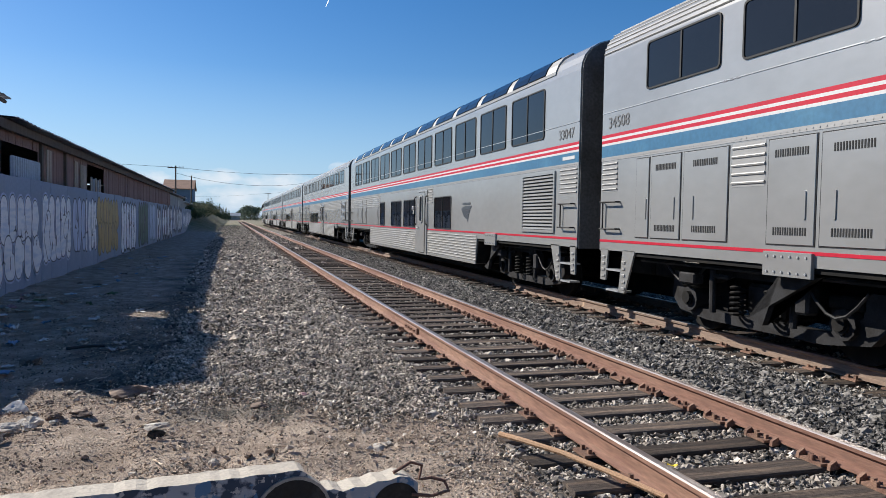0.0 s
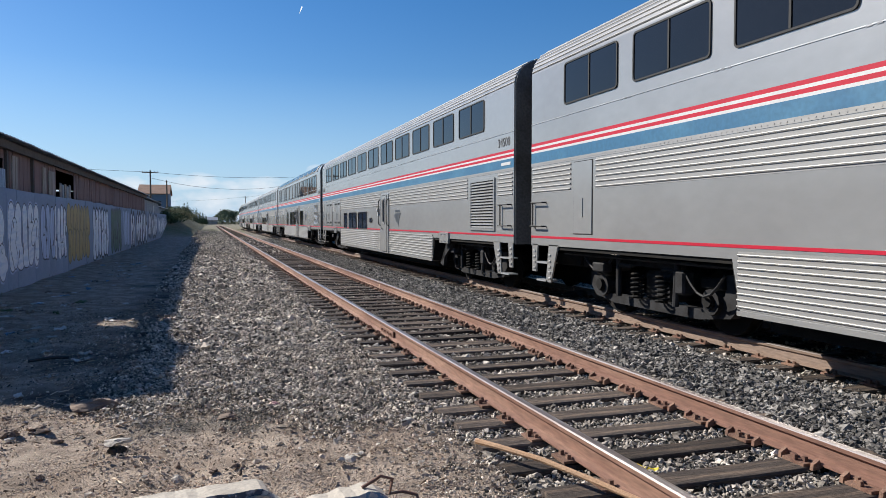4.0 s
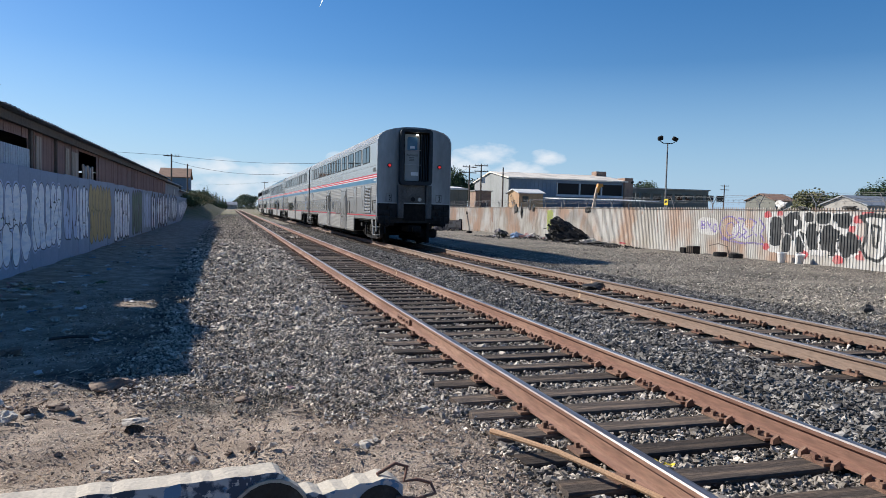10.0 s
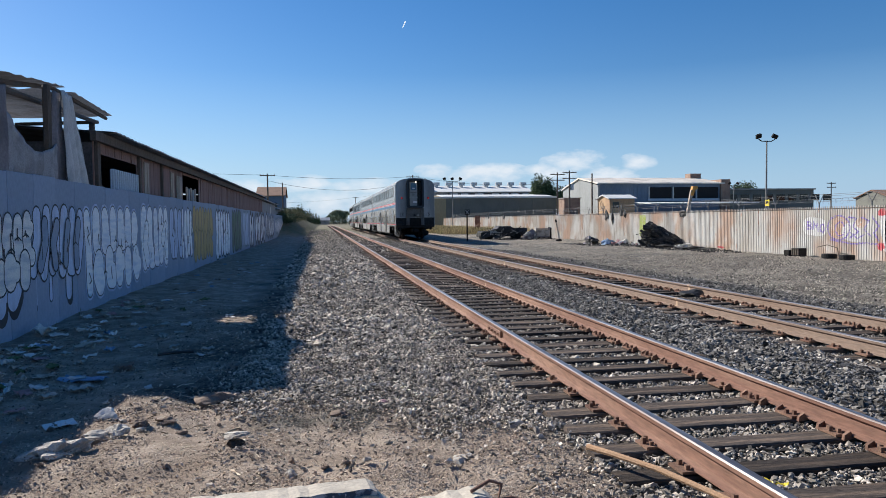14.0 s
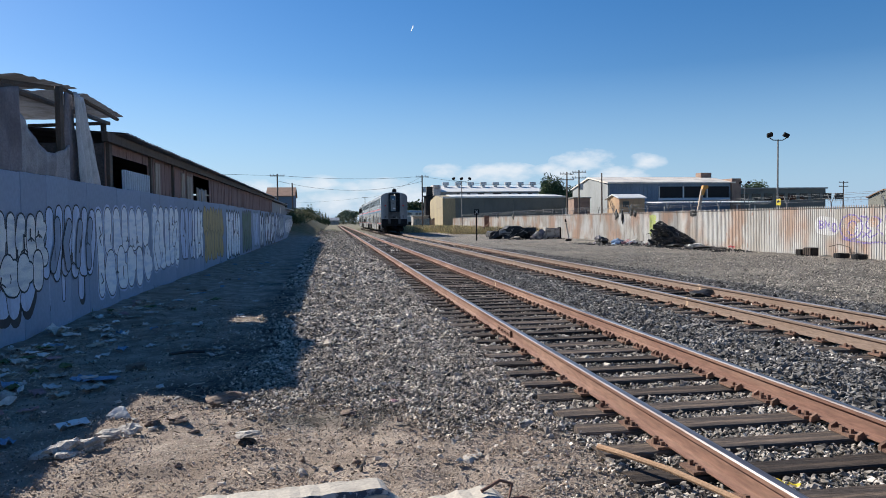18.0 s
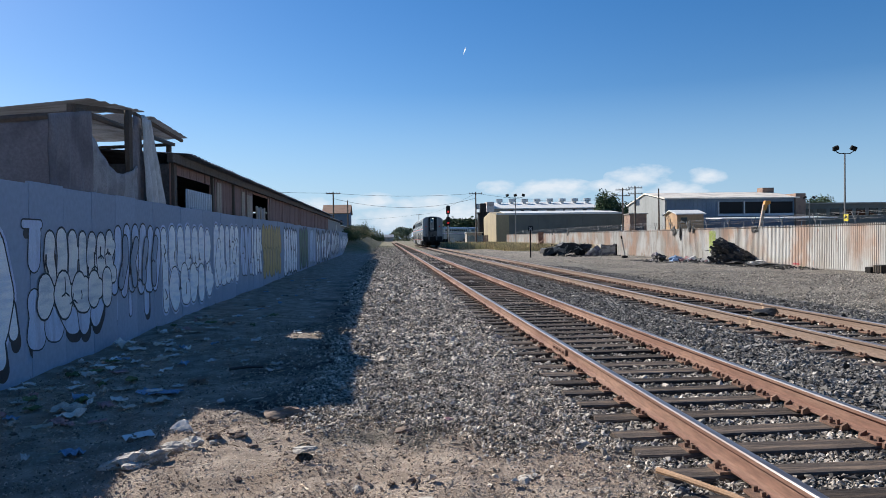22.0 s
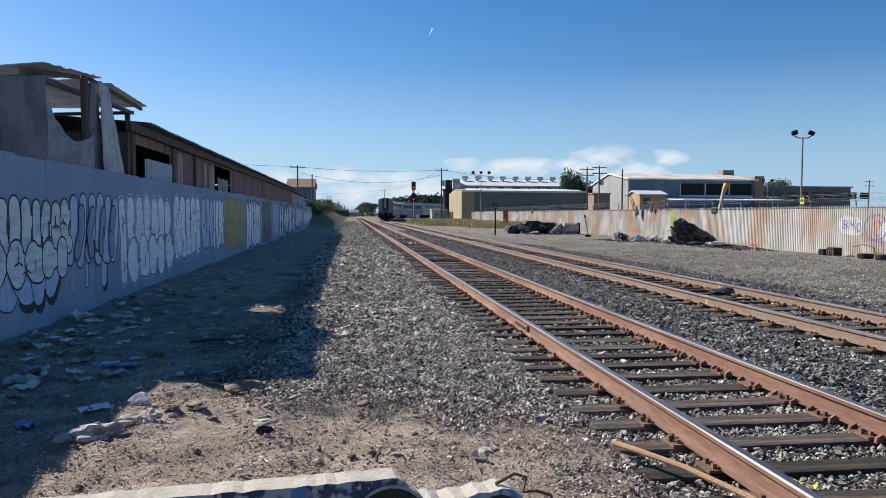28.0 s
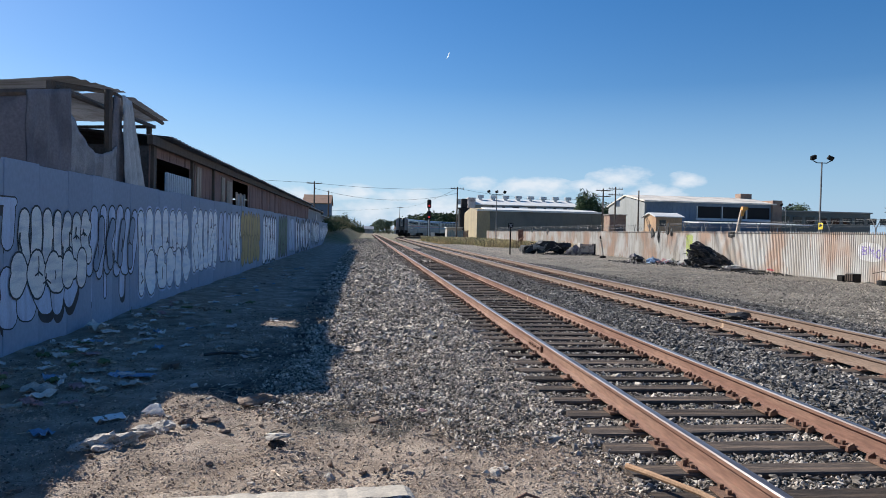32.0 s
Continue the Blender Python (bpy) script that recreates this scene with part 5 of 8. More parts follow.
def shed():
    """The long timber shed behind the wall, with openings, mixed boards and a corrugated roof."""
    rng = random.Random(8)
    ob = thing("shed", "long weathered timber shed with rusted corrugated roof behind the wall", "shed")
    X = -8.02
    part("inner_wall", boxed(-15.6, -15.5, 16.5, 60, 0, 4.3), SHADE_DARK, ob)
    part("floor_slab", boxed(-15.6, X, 16.5, 60, -0.1, 0.02), SHADE_DARK, ob)
    part("end_wall", boxed(-15.6, X - 0.02, 16.5, 16.56, 0, 3.42), SHADE_DARK, ob)
    part("far_end_wall", boxed(-15.6, X, 60, 60.1, 0, 3.9), BOARD, ob)
    roof = bmesh.new()
    n = 260
    rows = []
    for i, (x, z) in enumerate(((-7.62, 3.66), (-15.6, 4.15))):
        rows.append([(roof.verts.new((x, 16.7 + 43.8 * k / n, z + (0.022 if k % 2 else 0.0) + 0.02 * noise.noise((k * 0.13, i, 0)))),
                      roof.verts.new((x, 16.7 + 43.8 * k / n, z - 0.03 + (0.022 if k % 2 else 0.0) + 0.02 * noise.noise((k * 0.13, i, 0))))) for k in range(n + 1)])
    for k in range(n):
        (a, a2), (b, b2), (c, c2), (d, d2) = rows[0][k], rows[0][k + 1], rows[1][k + 1], rows[1][k]
        roof.faces.new((a, b, c, d)), roof.faces.new((d2, c2, b2, a2)), roof.faces.new((a2, b2, b, a))
    part("roof", roof, ROOF_TIN, ob, "rusted corrugated roofing")
    part("eave_beam", boxed(-7.95, -7.83, 16.1, 60.2, 3.42, 3.62), TIMBER, ob)
    part("sill_beam", boxed(X - 0.05, X + 0.06, 19.4, 60, 2.28, 2.4), TIMBER, ob)
    board = part("board", boxed(-0.014, 0.014, -0.085, 0.085, 0, 1.0, 0.004), BOARD, ob)
    first = True
    y = 16.6
    while y < 60:
        lo, hi = 0.3, 3.6
        if 16.9 < y < 20.1:
            lo, hi = 3.2, 3.55
        elif 26.4 < y < 29.6:
            lo, hi = 3.35, 3.58
        if first:
            o, first = board, False
        else:
            o = board.copy()
            scene.collection.objects.link(o)
        o.matrix_basis = pose(X + rng.uniform(-0.012, 0.012), y, lo, 0, 0, rng.uniform(-2, 2)) @ Matrix.Diagonal((1, 1, hi - lo + rng.uniform(-0.06, 0.02), 1))
        y += 0.18
    for y0, y1, z1 in ((16.55, 16.75, 3.6), (20.15, 20.3, 3.6), (22.9, 23.0, 3.6)):
        part("post", boxed(X, X + 0.09, y0, y1, 0.2, z1, 0.01), TIMBER, ob)
    for y0, y1, z1 in ((20.8, 21.35, 3.34), (24.3, 24.8, 3.3), (25.2, 26.1, 3.25)):
        part("patch_board", boxed(X + 0.02, X + 0.05, y0, y1, 1.2, z1, 0.004), BOARD_PALE, ob, "bleached replacement board")
    patch = part("corrugated_patch", boxed(X + 0.02, X + 0.035, 17.65, 20.05, 1.6, 2.92), TIN_PALE, ob, "pale blue corrugated sheet")
    for k in range(13):
        y = 17.7 + 0.185 * k
        part("corrugation", prism(bmesh.new(), [(X + 0.03, y), (X + 0.075, y + 0.03), (X + 0.075, y + 0.1), (X + 0.03, y + 0.13)], "z", 1.6, 2.93), TIN_PALE, patch)
    for k in range(5):
        part("paling", boxed(X + 0.0, X + 0.03, 27.0 + 0.42 * k, 27.32 + 0.42 * k, 1.0, 2.95 - 0.05 * (k % 2), 0.004), SIDING_GREY if k % 2 else BOARD_PALE, ob)
    return ob


shed()


def lean_to():
    """The lower grey-sided building that continues the shed's line."""
    ob = thing("lean_to", "low grey lap-sided outbuilding with a tin roof", "shed")
    part("wall", boxed(-14, -8.55, 60.3, 84, 0, 3.55), SIDING_GREY, ob)
    lap = part("lap_board", prism(bmesh.new(), [(0, 0), (0.03, 0.0), (0.008, 0.17), (0, 0.17)], "y", 60.3, 84), SIDING_GREY, ob)
    for k in range(7):
        (lap if k == 0 else again(lap)).matrix_basis = pose(-8.55, 0, 2.35 + 0.17 * k)
    bm = bmesh.new()
    prism(bm, [(-8.15, 3.6), (-8.15, 3.68), (-14.2, 4.3), (-14.2, 4.2)], "y", 60.2, 84.5)
    part("roof", bm, ROOF_TIN, ob)
    part("door", boxed(-8.54, -8.49, 76, 77.2, 0, 3.2), WHITE_STRIPE, ob)
    part("second_wall", boxed(-14, -9.0, 84.6, 112, 0, 3.3), SIDING_GREY, ob)
    bm = bmesh.new()
    prism(bm, [(-8.6, 3.3), (-8.6, 3.38), (-14.2, 4.0), (-14.2, 3.9)], "y", 84.6, 112.5)
    part("second_roof", bm, TIN_PALE, ob)


lean_to()


def drape(top, foot, folds, depth, mat, name, parent, label="", nu=22, nv=10, sag=0.0):
    """Hanging cloth between a top line and a foot line, with folds and a back side."""
    bm = bmesh.new()
    rows = []
    for j in range(nv + 1):
        v = j / nv
        row = []
        for i in range(nu + 1):
            u = i / nu
            a = Vector(top[0]).lerp(Vector(top[1]), u)
            b = Vector(foot[0]).lerp(Vector(foot[1]), u)
            p = a.lerp(b, v)
            p.x += depth * (0.3 + 0.7 * v) * math.sin(u * folds * 6.283) + 0.04 * noise.noise((u * 5, v * 3, folds))
            p.z -= sag * math.sin(math.pi * u) * (1 - v * 0.3)
            row.append(bm.verts.new(p))
        rows.append(row)
    back_rows = [[bm.verts.new(v.co - Vector((0.014, 0, 0))) for v in row] for row in rows]
    for j in range(nv):
        for i in range(nu):
            a, b, c, d = rows[j][i], rows[j][i + 1], rows[j + 1][i + 1], rows[j + 1][i]
            e, f, g, h = back_rows[j][i], back_rows[j][i + 1], back_rows[j + 1][i + 1], back_rows[j + 1][i]
            bm.faces.new((a, d, c, b)), bm.faces.new((e, f, g, h))
            if j == 0:
                bm.faces.new((a, b, f, e))
            if j == nv - 1:
                bm.faces.new((d, h, g, c))
    ob = part(name, bm, mat, parent, label)
    ob.data.shade_smooth()
    return ob


def shelter():
    """A rickety shelter above the wall: crooked posts, a buckled tin roof and hanging tarpaulins."""
    ob = thing("shelter", "rickety shelter with tin roof and torn hanging tarpaulins above the wall", "shelter")
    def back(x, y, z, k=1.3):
        """Scales a point away from the camera's stand by k, so its outline from there stays."""
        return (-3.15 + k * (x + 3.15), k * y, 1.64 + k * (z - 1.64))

    post = lambda pts, r=0.06: part("post", tube(bmesh.new(), pts, r, 6), TIMBER, ob)
    post([(-7.82, 10.9, 0), (-7.76, 10.88, 3.7)])
    post([(-7.74, 13.15, 0), (-7.74, 13.15, 4.02)], 0.07)
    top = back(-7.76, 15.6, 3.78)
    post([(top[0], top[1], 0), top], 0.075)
    post([(-11.5, 11, 0), (-11.5, 11, 3.3)])
    post([(-11.2, 19.5, 0), (-11.2, 19.5, 4.2)])
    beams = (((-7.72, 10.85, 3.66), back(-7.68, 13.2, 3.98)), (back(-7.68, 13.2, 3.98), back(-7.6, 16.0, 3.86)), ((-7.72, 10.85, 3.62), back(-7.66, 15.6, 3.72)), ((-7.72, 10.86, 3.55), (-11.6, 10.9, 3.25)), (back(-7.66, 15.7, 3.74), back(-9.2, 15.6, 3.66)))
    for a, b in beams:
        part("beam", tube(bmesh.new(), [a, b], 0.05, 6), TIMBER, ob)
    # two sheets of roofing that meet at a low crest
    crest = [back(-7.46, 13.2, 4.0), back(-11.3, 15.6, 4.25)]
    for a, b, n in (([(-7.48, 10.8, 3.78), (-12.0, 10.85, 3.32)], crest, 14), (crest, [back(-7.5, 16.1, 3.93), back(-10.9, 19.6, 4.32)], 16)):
        bm = bmesh.new()
        rows = []
        for k in range(n + 1):
            t = k / n
            p, q = Vector(a[0]).lerp(Vector(b[0]), t), Vector(a[1]).lerp(Vector(b[1]), t)
            wob = (0.012 if k % 2 else -0.006)
            rows.append([bm.verts.new(p.lerp(q, s / 8) + Vector((0, 0, wob + 0.05 * noise.noise((k * 0.4, s * 0.6, n))))) for s in range(9)])
        for one, two in zip(rows, rows[1:]):
            for i in range(8):
                mid = (one[i].co + two[i + 1].co) / 2
                if (abs(mid.x + 9.62) > 0.4 or abs(mid.y - 17.3) > 0.4) and (abs(mid.x + 8.95) > 0.3 or abs(mid.y - 17.55) > 0.3):  # holes added so the sun reaches two patches of ground
                    bm.faces.new((one[i], one[i + 1], two[i + 1], two[i]))
        bmesh.ops.solidify(bm, geom=bm.faces[:], thickness=0.02)
        part("roof_sheet", bm, ROOF_TIN, ob, "buckled tin roofing sheet")
    drape([(-7.66, 9.95, 3.40), (-7.62, 11.3, 3.68)], [(-7.66, 9.95, 2.15), (-7.66, 11.4, 2.15)], 3.5, 0.03, TARP, "side_tarpaulin", ob, "dark brown torn tarpaulin", nu=40, nv=16)
    drape([(-7.74, 10.86, 3.6), (-12, 10.9, 3.3)], [(-7.8, 10.8, 2.0), (-12, 10.9, 1.9)], 4, 0.05, TARP, "end_tarpaulin", ob)
    drape([(-7.62, 11.25, 3.3), (-7.66, 13.35, 3.05)], [(-7.68, 11.3, 2.1), (-7.70, 13.4, 2.1)], 5, 0.05, NET, "sagging_net", ob, "sagging torn grey netting", nu=40, nv=14, sag=0.34)
    drape([(-7.58, 13.4, 3.98), (-7.56, 13.85, 3.92)], [(-7.68, 13.95, 2.2), (-7.68, 15.2, 2.2)], 3, 0.08, CLOTH, "hanging_cloth", ob, "pale grey hanging cloth", nu=40, nv=14)
    drape([(-7.66, 13.2, 3.94), (-7.64, 13.5, 3.94)], [(-7.76, 13.3, 2.1), (-7.76, 14.1, 2.1)], 1, 0.05, TARP, "dark_cloth", ob)
    drape([(-12.2, 7.5, 3.2), (-12.2, 19.5, 3.4)], [(-12.2, 7.5, 1.0), (-12.2, 19.5, 1.0)], 6, 0.1, TARP, "back_tarpaulin", ob)


shelter()

# ---- right side: corrugated fence and the yard ----
FENCE_X, FENCE_LOW, FENCE_TOP = 18.7, -0.17, 1.96


def fence_paint_material(name, dim):
    """Old whitewash over rust: white, tan and orange blotches a metre or two wide, run down in streaks, and grime at the foot."""
    mat = bpy.data.materials.new(name)
    mat.use_nodes = True
    n, l = mat.node_tree.nodes, mat.node_tree.links
    place = n.new("ShaderNodeNewGeometry")
    last = None
    layers = ((0.45, (1, 1, 0.5), 0.42, 0.60, (0.49, 0.475, 0.445), (0.36, 0.32, 0.27)), (0.4, (1, 1, 0.8), 0.47, 0.60, None, (0.40, 0.25, 0.17)),
              (7.0, (1, 1, 0.10), 0.48, 0.72, None, (0.22, 0.19, 0.16)), (0.8, (1, 1, 0.6), 0.52, 0.68, None, (0.54, 0.53, 0.50)), (3.2, (1, 1, 0.3), 0.64, 0.72, None, (0.32, 0.17, 0.11)))
    for k, (scale, stretch, lo, hi, a, b) in enumerate(layers):
        m = n.new("ShaderNodeMapping")
        m.inputs["Scale"].default_value, m.inputs["Location"].default_value = stretch, (3.7 * k, 5.1 * k, 1.3 * k)
        l.new(place.outputs["Position"], m.inputs[0])
        t = n.new("ShaderNodeTexNoise")
        t.inputs["Scale"].default_value, t.inputs["Detail"].default_value = scale, 6
        l.new(m.outputs[0], t.inputs["Vector"])
        r = n.new("ShaderNodeMapRange")
        r.inputs["From Min"].default_value, r.inputs["From Max"].default_value, r.inputs["To Max"].default_value = lo, hi, 0.85
        l.new(t.outputs["Fac"], r.inputs["Value"])
        x = n.new("ShaderNodeMix")
        x.data_type = "RGBA"
        l.new(r.outputs[0], x.inputs["Factor"])
        if a:
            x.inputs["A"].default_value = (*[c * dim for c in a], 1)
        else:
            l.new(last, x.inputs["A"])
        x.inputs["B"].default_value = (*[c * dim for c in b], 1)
        last = x.outputs["Result"]
    l.new(last, n["Principled BSDF"].inputs["Base Color"])
    n["Principled BSDF"].inputs["Roughness"].default_value = 0.8
    return mat


FENCE = fence_paint_material("whitewashed_corrugated_steel", 1.0)
# same paint at 0.72: shade of the recesses between ribs put into the colour
FENCE_GAP = fence_paint_material("shade_dimmed_backing", 0.72)
WIRE = material("weathered_wire", (0.20, 0.195, 0.19), 0.6, 0.3, 0.2, 5)
fence = thing("fence_right", "whitewashed corrugated steel fence with spiked top, rust and graffiti", "fence", kind="structure")
RIB_STEP, RIB_W = 0.14, 0.076


def rib_shape():
    """One upright fold of the fence sheet, with its pointed top."""
    bm = bmesh.new()
    w = RIB_W / 2
    low = [(0.0, -w - 0.016), (-0.018, -w), (-0.018, w), (0.0, w + 0.016)]
    a = [bm.verts.new((x, y, FENCE_LOW)) for x, y in low]
    b = [bm.verts.new((x, y, FENCE_TOP - 0.02)) for x, y in low]
    c = [bm.verts.new((x, y * 0.3, FENCE_TOP + 0.12)) for x, y in low]
    for one, two in ((a, b), (b, c)):
        for k in range(3):
            bm.faces.new((one[k + 1], one[k], two[k], two[k + 1]))
    bm.faces.new((a[0], a[3], b[3], b[0])), bm.faces.new((b[0], b[3], c[3], c[0]))
    return bm


def build_fence():
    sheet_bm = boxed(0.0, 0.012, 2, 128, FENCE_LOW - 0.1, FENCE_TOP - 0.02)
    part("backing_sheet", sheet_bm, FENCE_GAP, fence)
    rib = part("rib", rib_shape(), FENCE, fence)
    rib.matrix_basis = pose(0, 9.0, 0)
    for k in range(1, 300):
        again(rib, 0, 9.0 + RIB_STEP * k, 0)
    bm = bmesh.new()
    src = rib.data
    mats, base = [], [tuple(v.co) for v in src.vertices]
    ys = [9.0 - RIB_STEP * k for k in range(1, 50)] + [9.0 + RIB_STEP * k for k in range(300, 850)]
    arr = np.zeros((len(ys), 3, 4))
    arr[:, 0, 0] = arr[:, 1, 1] = arr[:, 2, 2] = 1
    arr[:, 1, 3] = ys
    bm.free()
    far = cloud_of("far_ribs", np.array(base), [tuple(p.vertices) for p in src.polygons if len(p.vertices) == 4], arr, FENCE)
    far.parent = fence
    tagged(far, "more upright steel ribs", kind="stuff")
    # rails behind, posts with forked arms, wire
    bm = bmesh.new()
    for z in (0.3, 1.7):
        box(bm, 0.013, 0.07, 2, 128, z, z + 0.07)
    part("back_rail", bm, GALV, fence)
    part("top_cable", tube(bmesh.new(), [(-0.035, 2, FENCE_TOP + 0.02), (-0.035, 128, FENCE_TOP + 0.02)], 0.016, 6), TIMBER, fence)
    arm = bmesh.new()
    tube(arm, [(0.12, 0, -0.2), (0.12, 0, 2.25)], 0.03, 6)
    tube(arm, [(0.12, 0, 2.2), (0.12, -0.28, 2.62)], 0.018, 6)
    tube(arm, [(0.12, 0, 2.2), (0.12, 0.28, 2.62)], 0.018, 6)
    first = part("forked_post", arm, WIRE, fence, "galvanised post with forked wire arms")
    first.matrix_basis = pose(0, 10, 0)
    for k in range(1, 36):
        again(first, 0, 10 + 3.1 * k, 0)
    bm = bmesh.new()
    for z, y in ((2.3, 0), (2.42, 0.0), (2.55, 0.0), (2.62, 0.0)):
        tube(bm, [(0.12 + 0.02 * k, 4 + 6.2 * k * 1.0, z + 0.012 * (k % 2)) for k in range(20)], 0.006, 4)
    part("barbed_wire", bm, WIRE, fence)
    coil = bmesh.new()
    pts = []
    for k in range(1100):
        a = k * 0.9
        pts.append((0.12 + 0.12 * math.cos(a), 10 + k * 0.055 + 0.1 * noise.noise((k * 0.3, 0, 0)), 2.32 + (0.12 + 0.1 * noise.noise((0, k * 0.21, 4))) * math.sin(a)))
    tube(coil, pts, 0.004, 3)
    part("razor_wire_coil", coil, WIRE, fence, "coiled razor wire")


build_fence()


def inside(p, shape):
    """How a point lies to a painted shape: ('e', y, z, w, h, power) superellipse, ('r', y0, y1, z0, z1) rectangle, ('l', width, points) line."""
    y, z = p
    if shape[0] == "e":
        _, yc, zc, w, h, power = shape
        edge = 1 + 0.55 * noise.noise((y * 1.1, z * 1.6, w)) if w > 1.3 else 1 + 0.7 * noise.noise((y * 2.6, z * 3.4, w * 7)) + 0.3 * noise.noise((y * 9, z * 9, w))
        return (abs(2 * (y - yc) / w) ** power + abs(2 * (z - zc) / h) ** power) < edge
    if shape[0] == "r":
        return shape[1] < y < shape[2] and shape[3] < z < shape[4]
    for (y0, z0), (y1, z1) in zip(shape[2], shape[2][1:]):
        dy, dz = y1 - y0, z1 - z0
        t = max(0, min(1, ((y - y0) * dy + (z - z0) * dz) / (dy * dy + dz * dz + 1e-9)))
        if math.hypot(y - y0 - t * dy, z - z0 - t * dz) < shape[1] / 2:
            return True
    return False


def loop(yc, zc, w, h, n=14):
    return [(yc + w / 2 * math.cos(6.283 * k / n), zc + h / 2 * math.sin(6.283 * k / n)) for k in range(n + 1)]


FADED = (SPRAY_ORANGE, SPRAY_LIME, SPRAY_PURPLE)


def fence_paint(layers, y0, y1, seed):
    """Paint on the ribs and on the sheet between them: each upright strip takes the topmost colour that covers it, with ragged ends."""
    rng = random.Random(seed)
    made = {}
    reach = []
    for mat, shape in layers:
        if shape[0] == "e":
            lo, hi = shape[1] - 0.8 * shape[3], shape[1] + 0.8 * shape[3]
        elif shape[0] == "r":
            lo, hi = shape[1], shape[2]
        else:
            lo, hi = min(p[0] for p in shape[2]) - shape[1], max(p[0] for p in shape[2]) + shape[1]
        reach.append((mat, shape, lo, hi))
    step = 0.026
    y = y0
    k = 0
    while y < y1:
        fold = round((y - 9.0) / RIB_STEP)
        yr = 9.0 + RIB_STEP * fold
        h = RIB_W / 2
        for ya, yb, xa, xb in ((yr - h - 0.017, yr - h, -0.003, -0.0285), (yr - h, yr, -0.0285, -0.0285), (yr, yr + h, -0.0285, -0.0285), (yr + h, yr + h + 0.017, -0.0285, -0.003), (yr + h + 0.017, yr + RIB_STEP - h - 0.017, -0.003, -0.003)):
            yc = (ya + yb) / 2
            run, start, rng_rib = None, None, rng.random()
            near = [(mat, shape) for mat, shape, lo, hi in reach if lo < yc < hi]
            z = FENCE_LOW + 0.02
            while z < FENCE_TOP + 0.03:
                hit = None
                if z < FENCE_TOP - 0.03:
                    for mat, shape in near:
                        if inside((yc, z + rng_rib * 0.03), shape) and (mat not in FADED or rng.random() < 0.72):
                            hit = mat
                if hit is not run:
                    if run is not None:
                        made.setdefault(run.name, (run, bmesh.new()))
                        bm = made[run.name][1]
                        bm.faces.new([bm.verts.new(p) for p in ((xb, yb, start), (xa, ya, start), (xa, ya, z), (xb, yb, z))])
                    run, start = hit, z
                z += step
        y += RIB_STEP
    for mat, bm in made.values():
        part("graffiti", bm, mat, fence, "spray paint across the ribs")


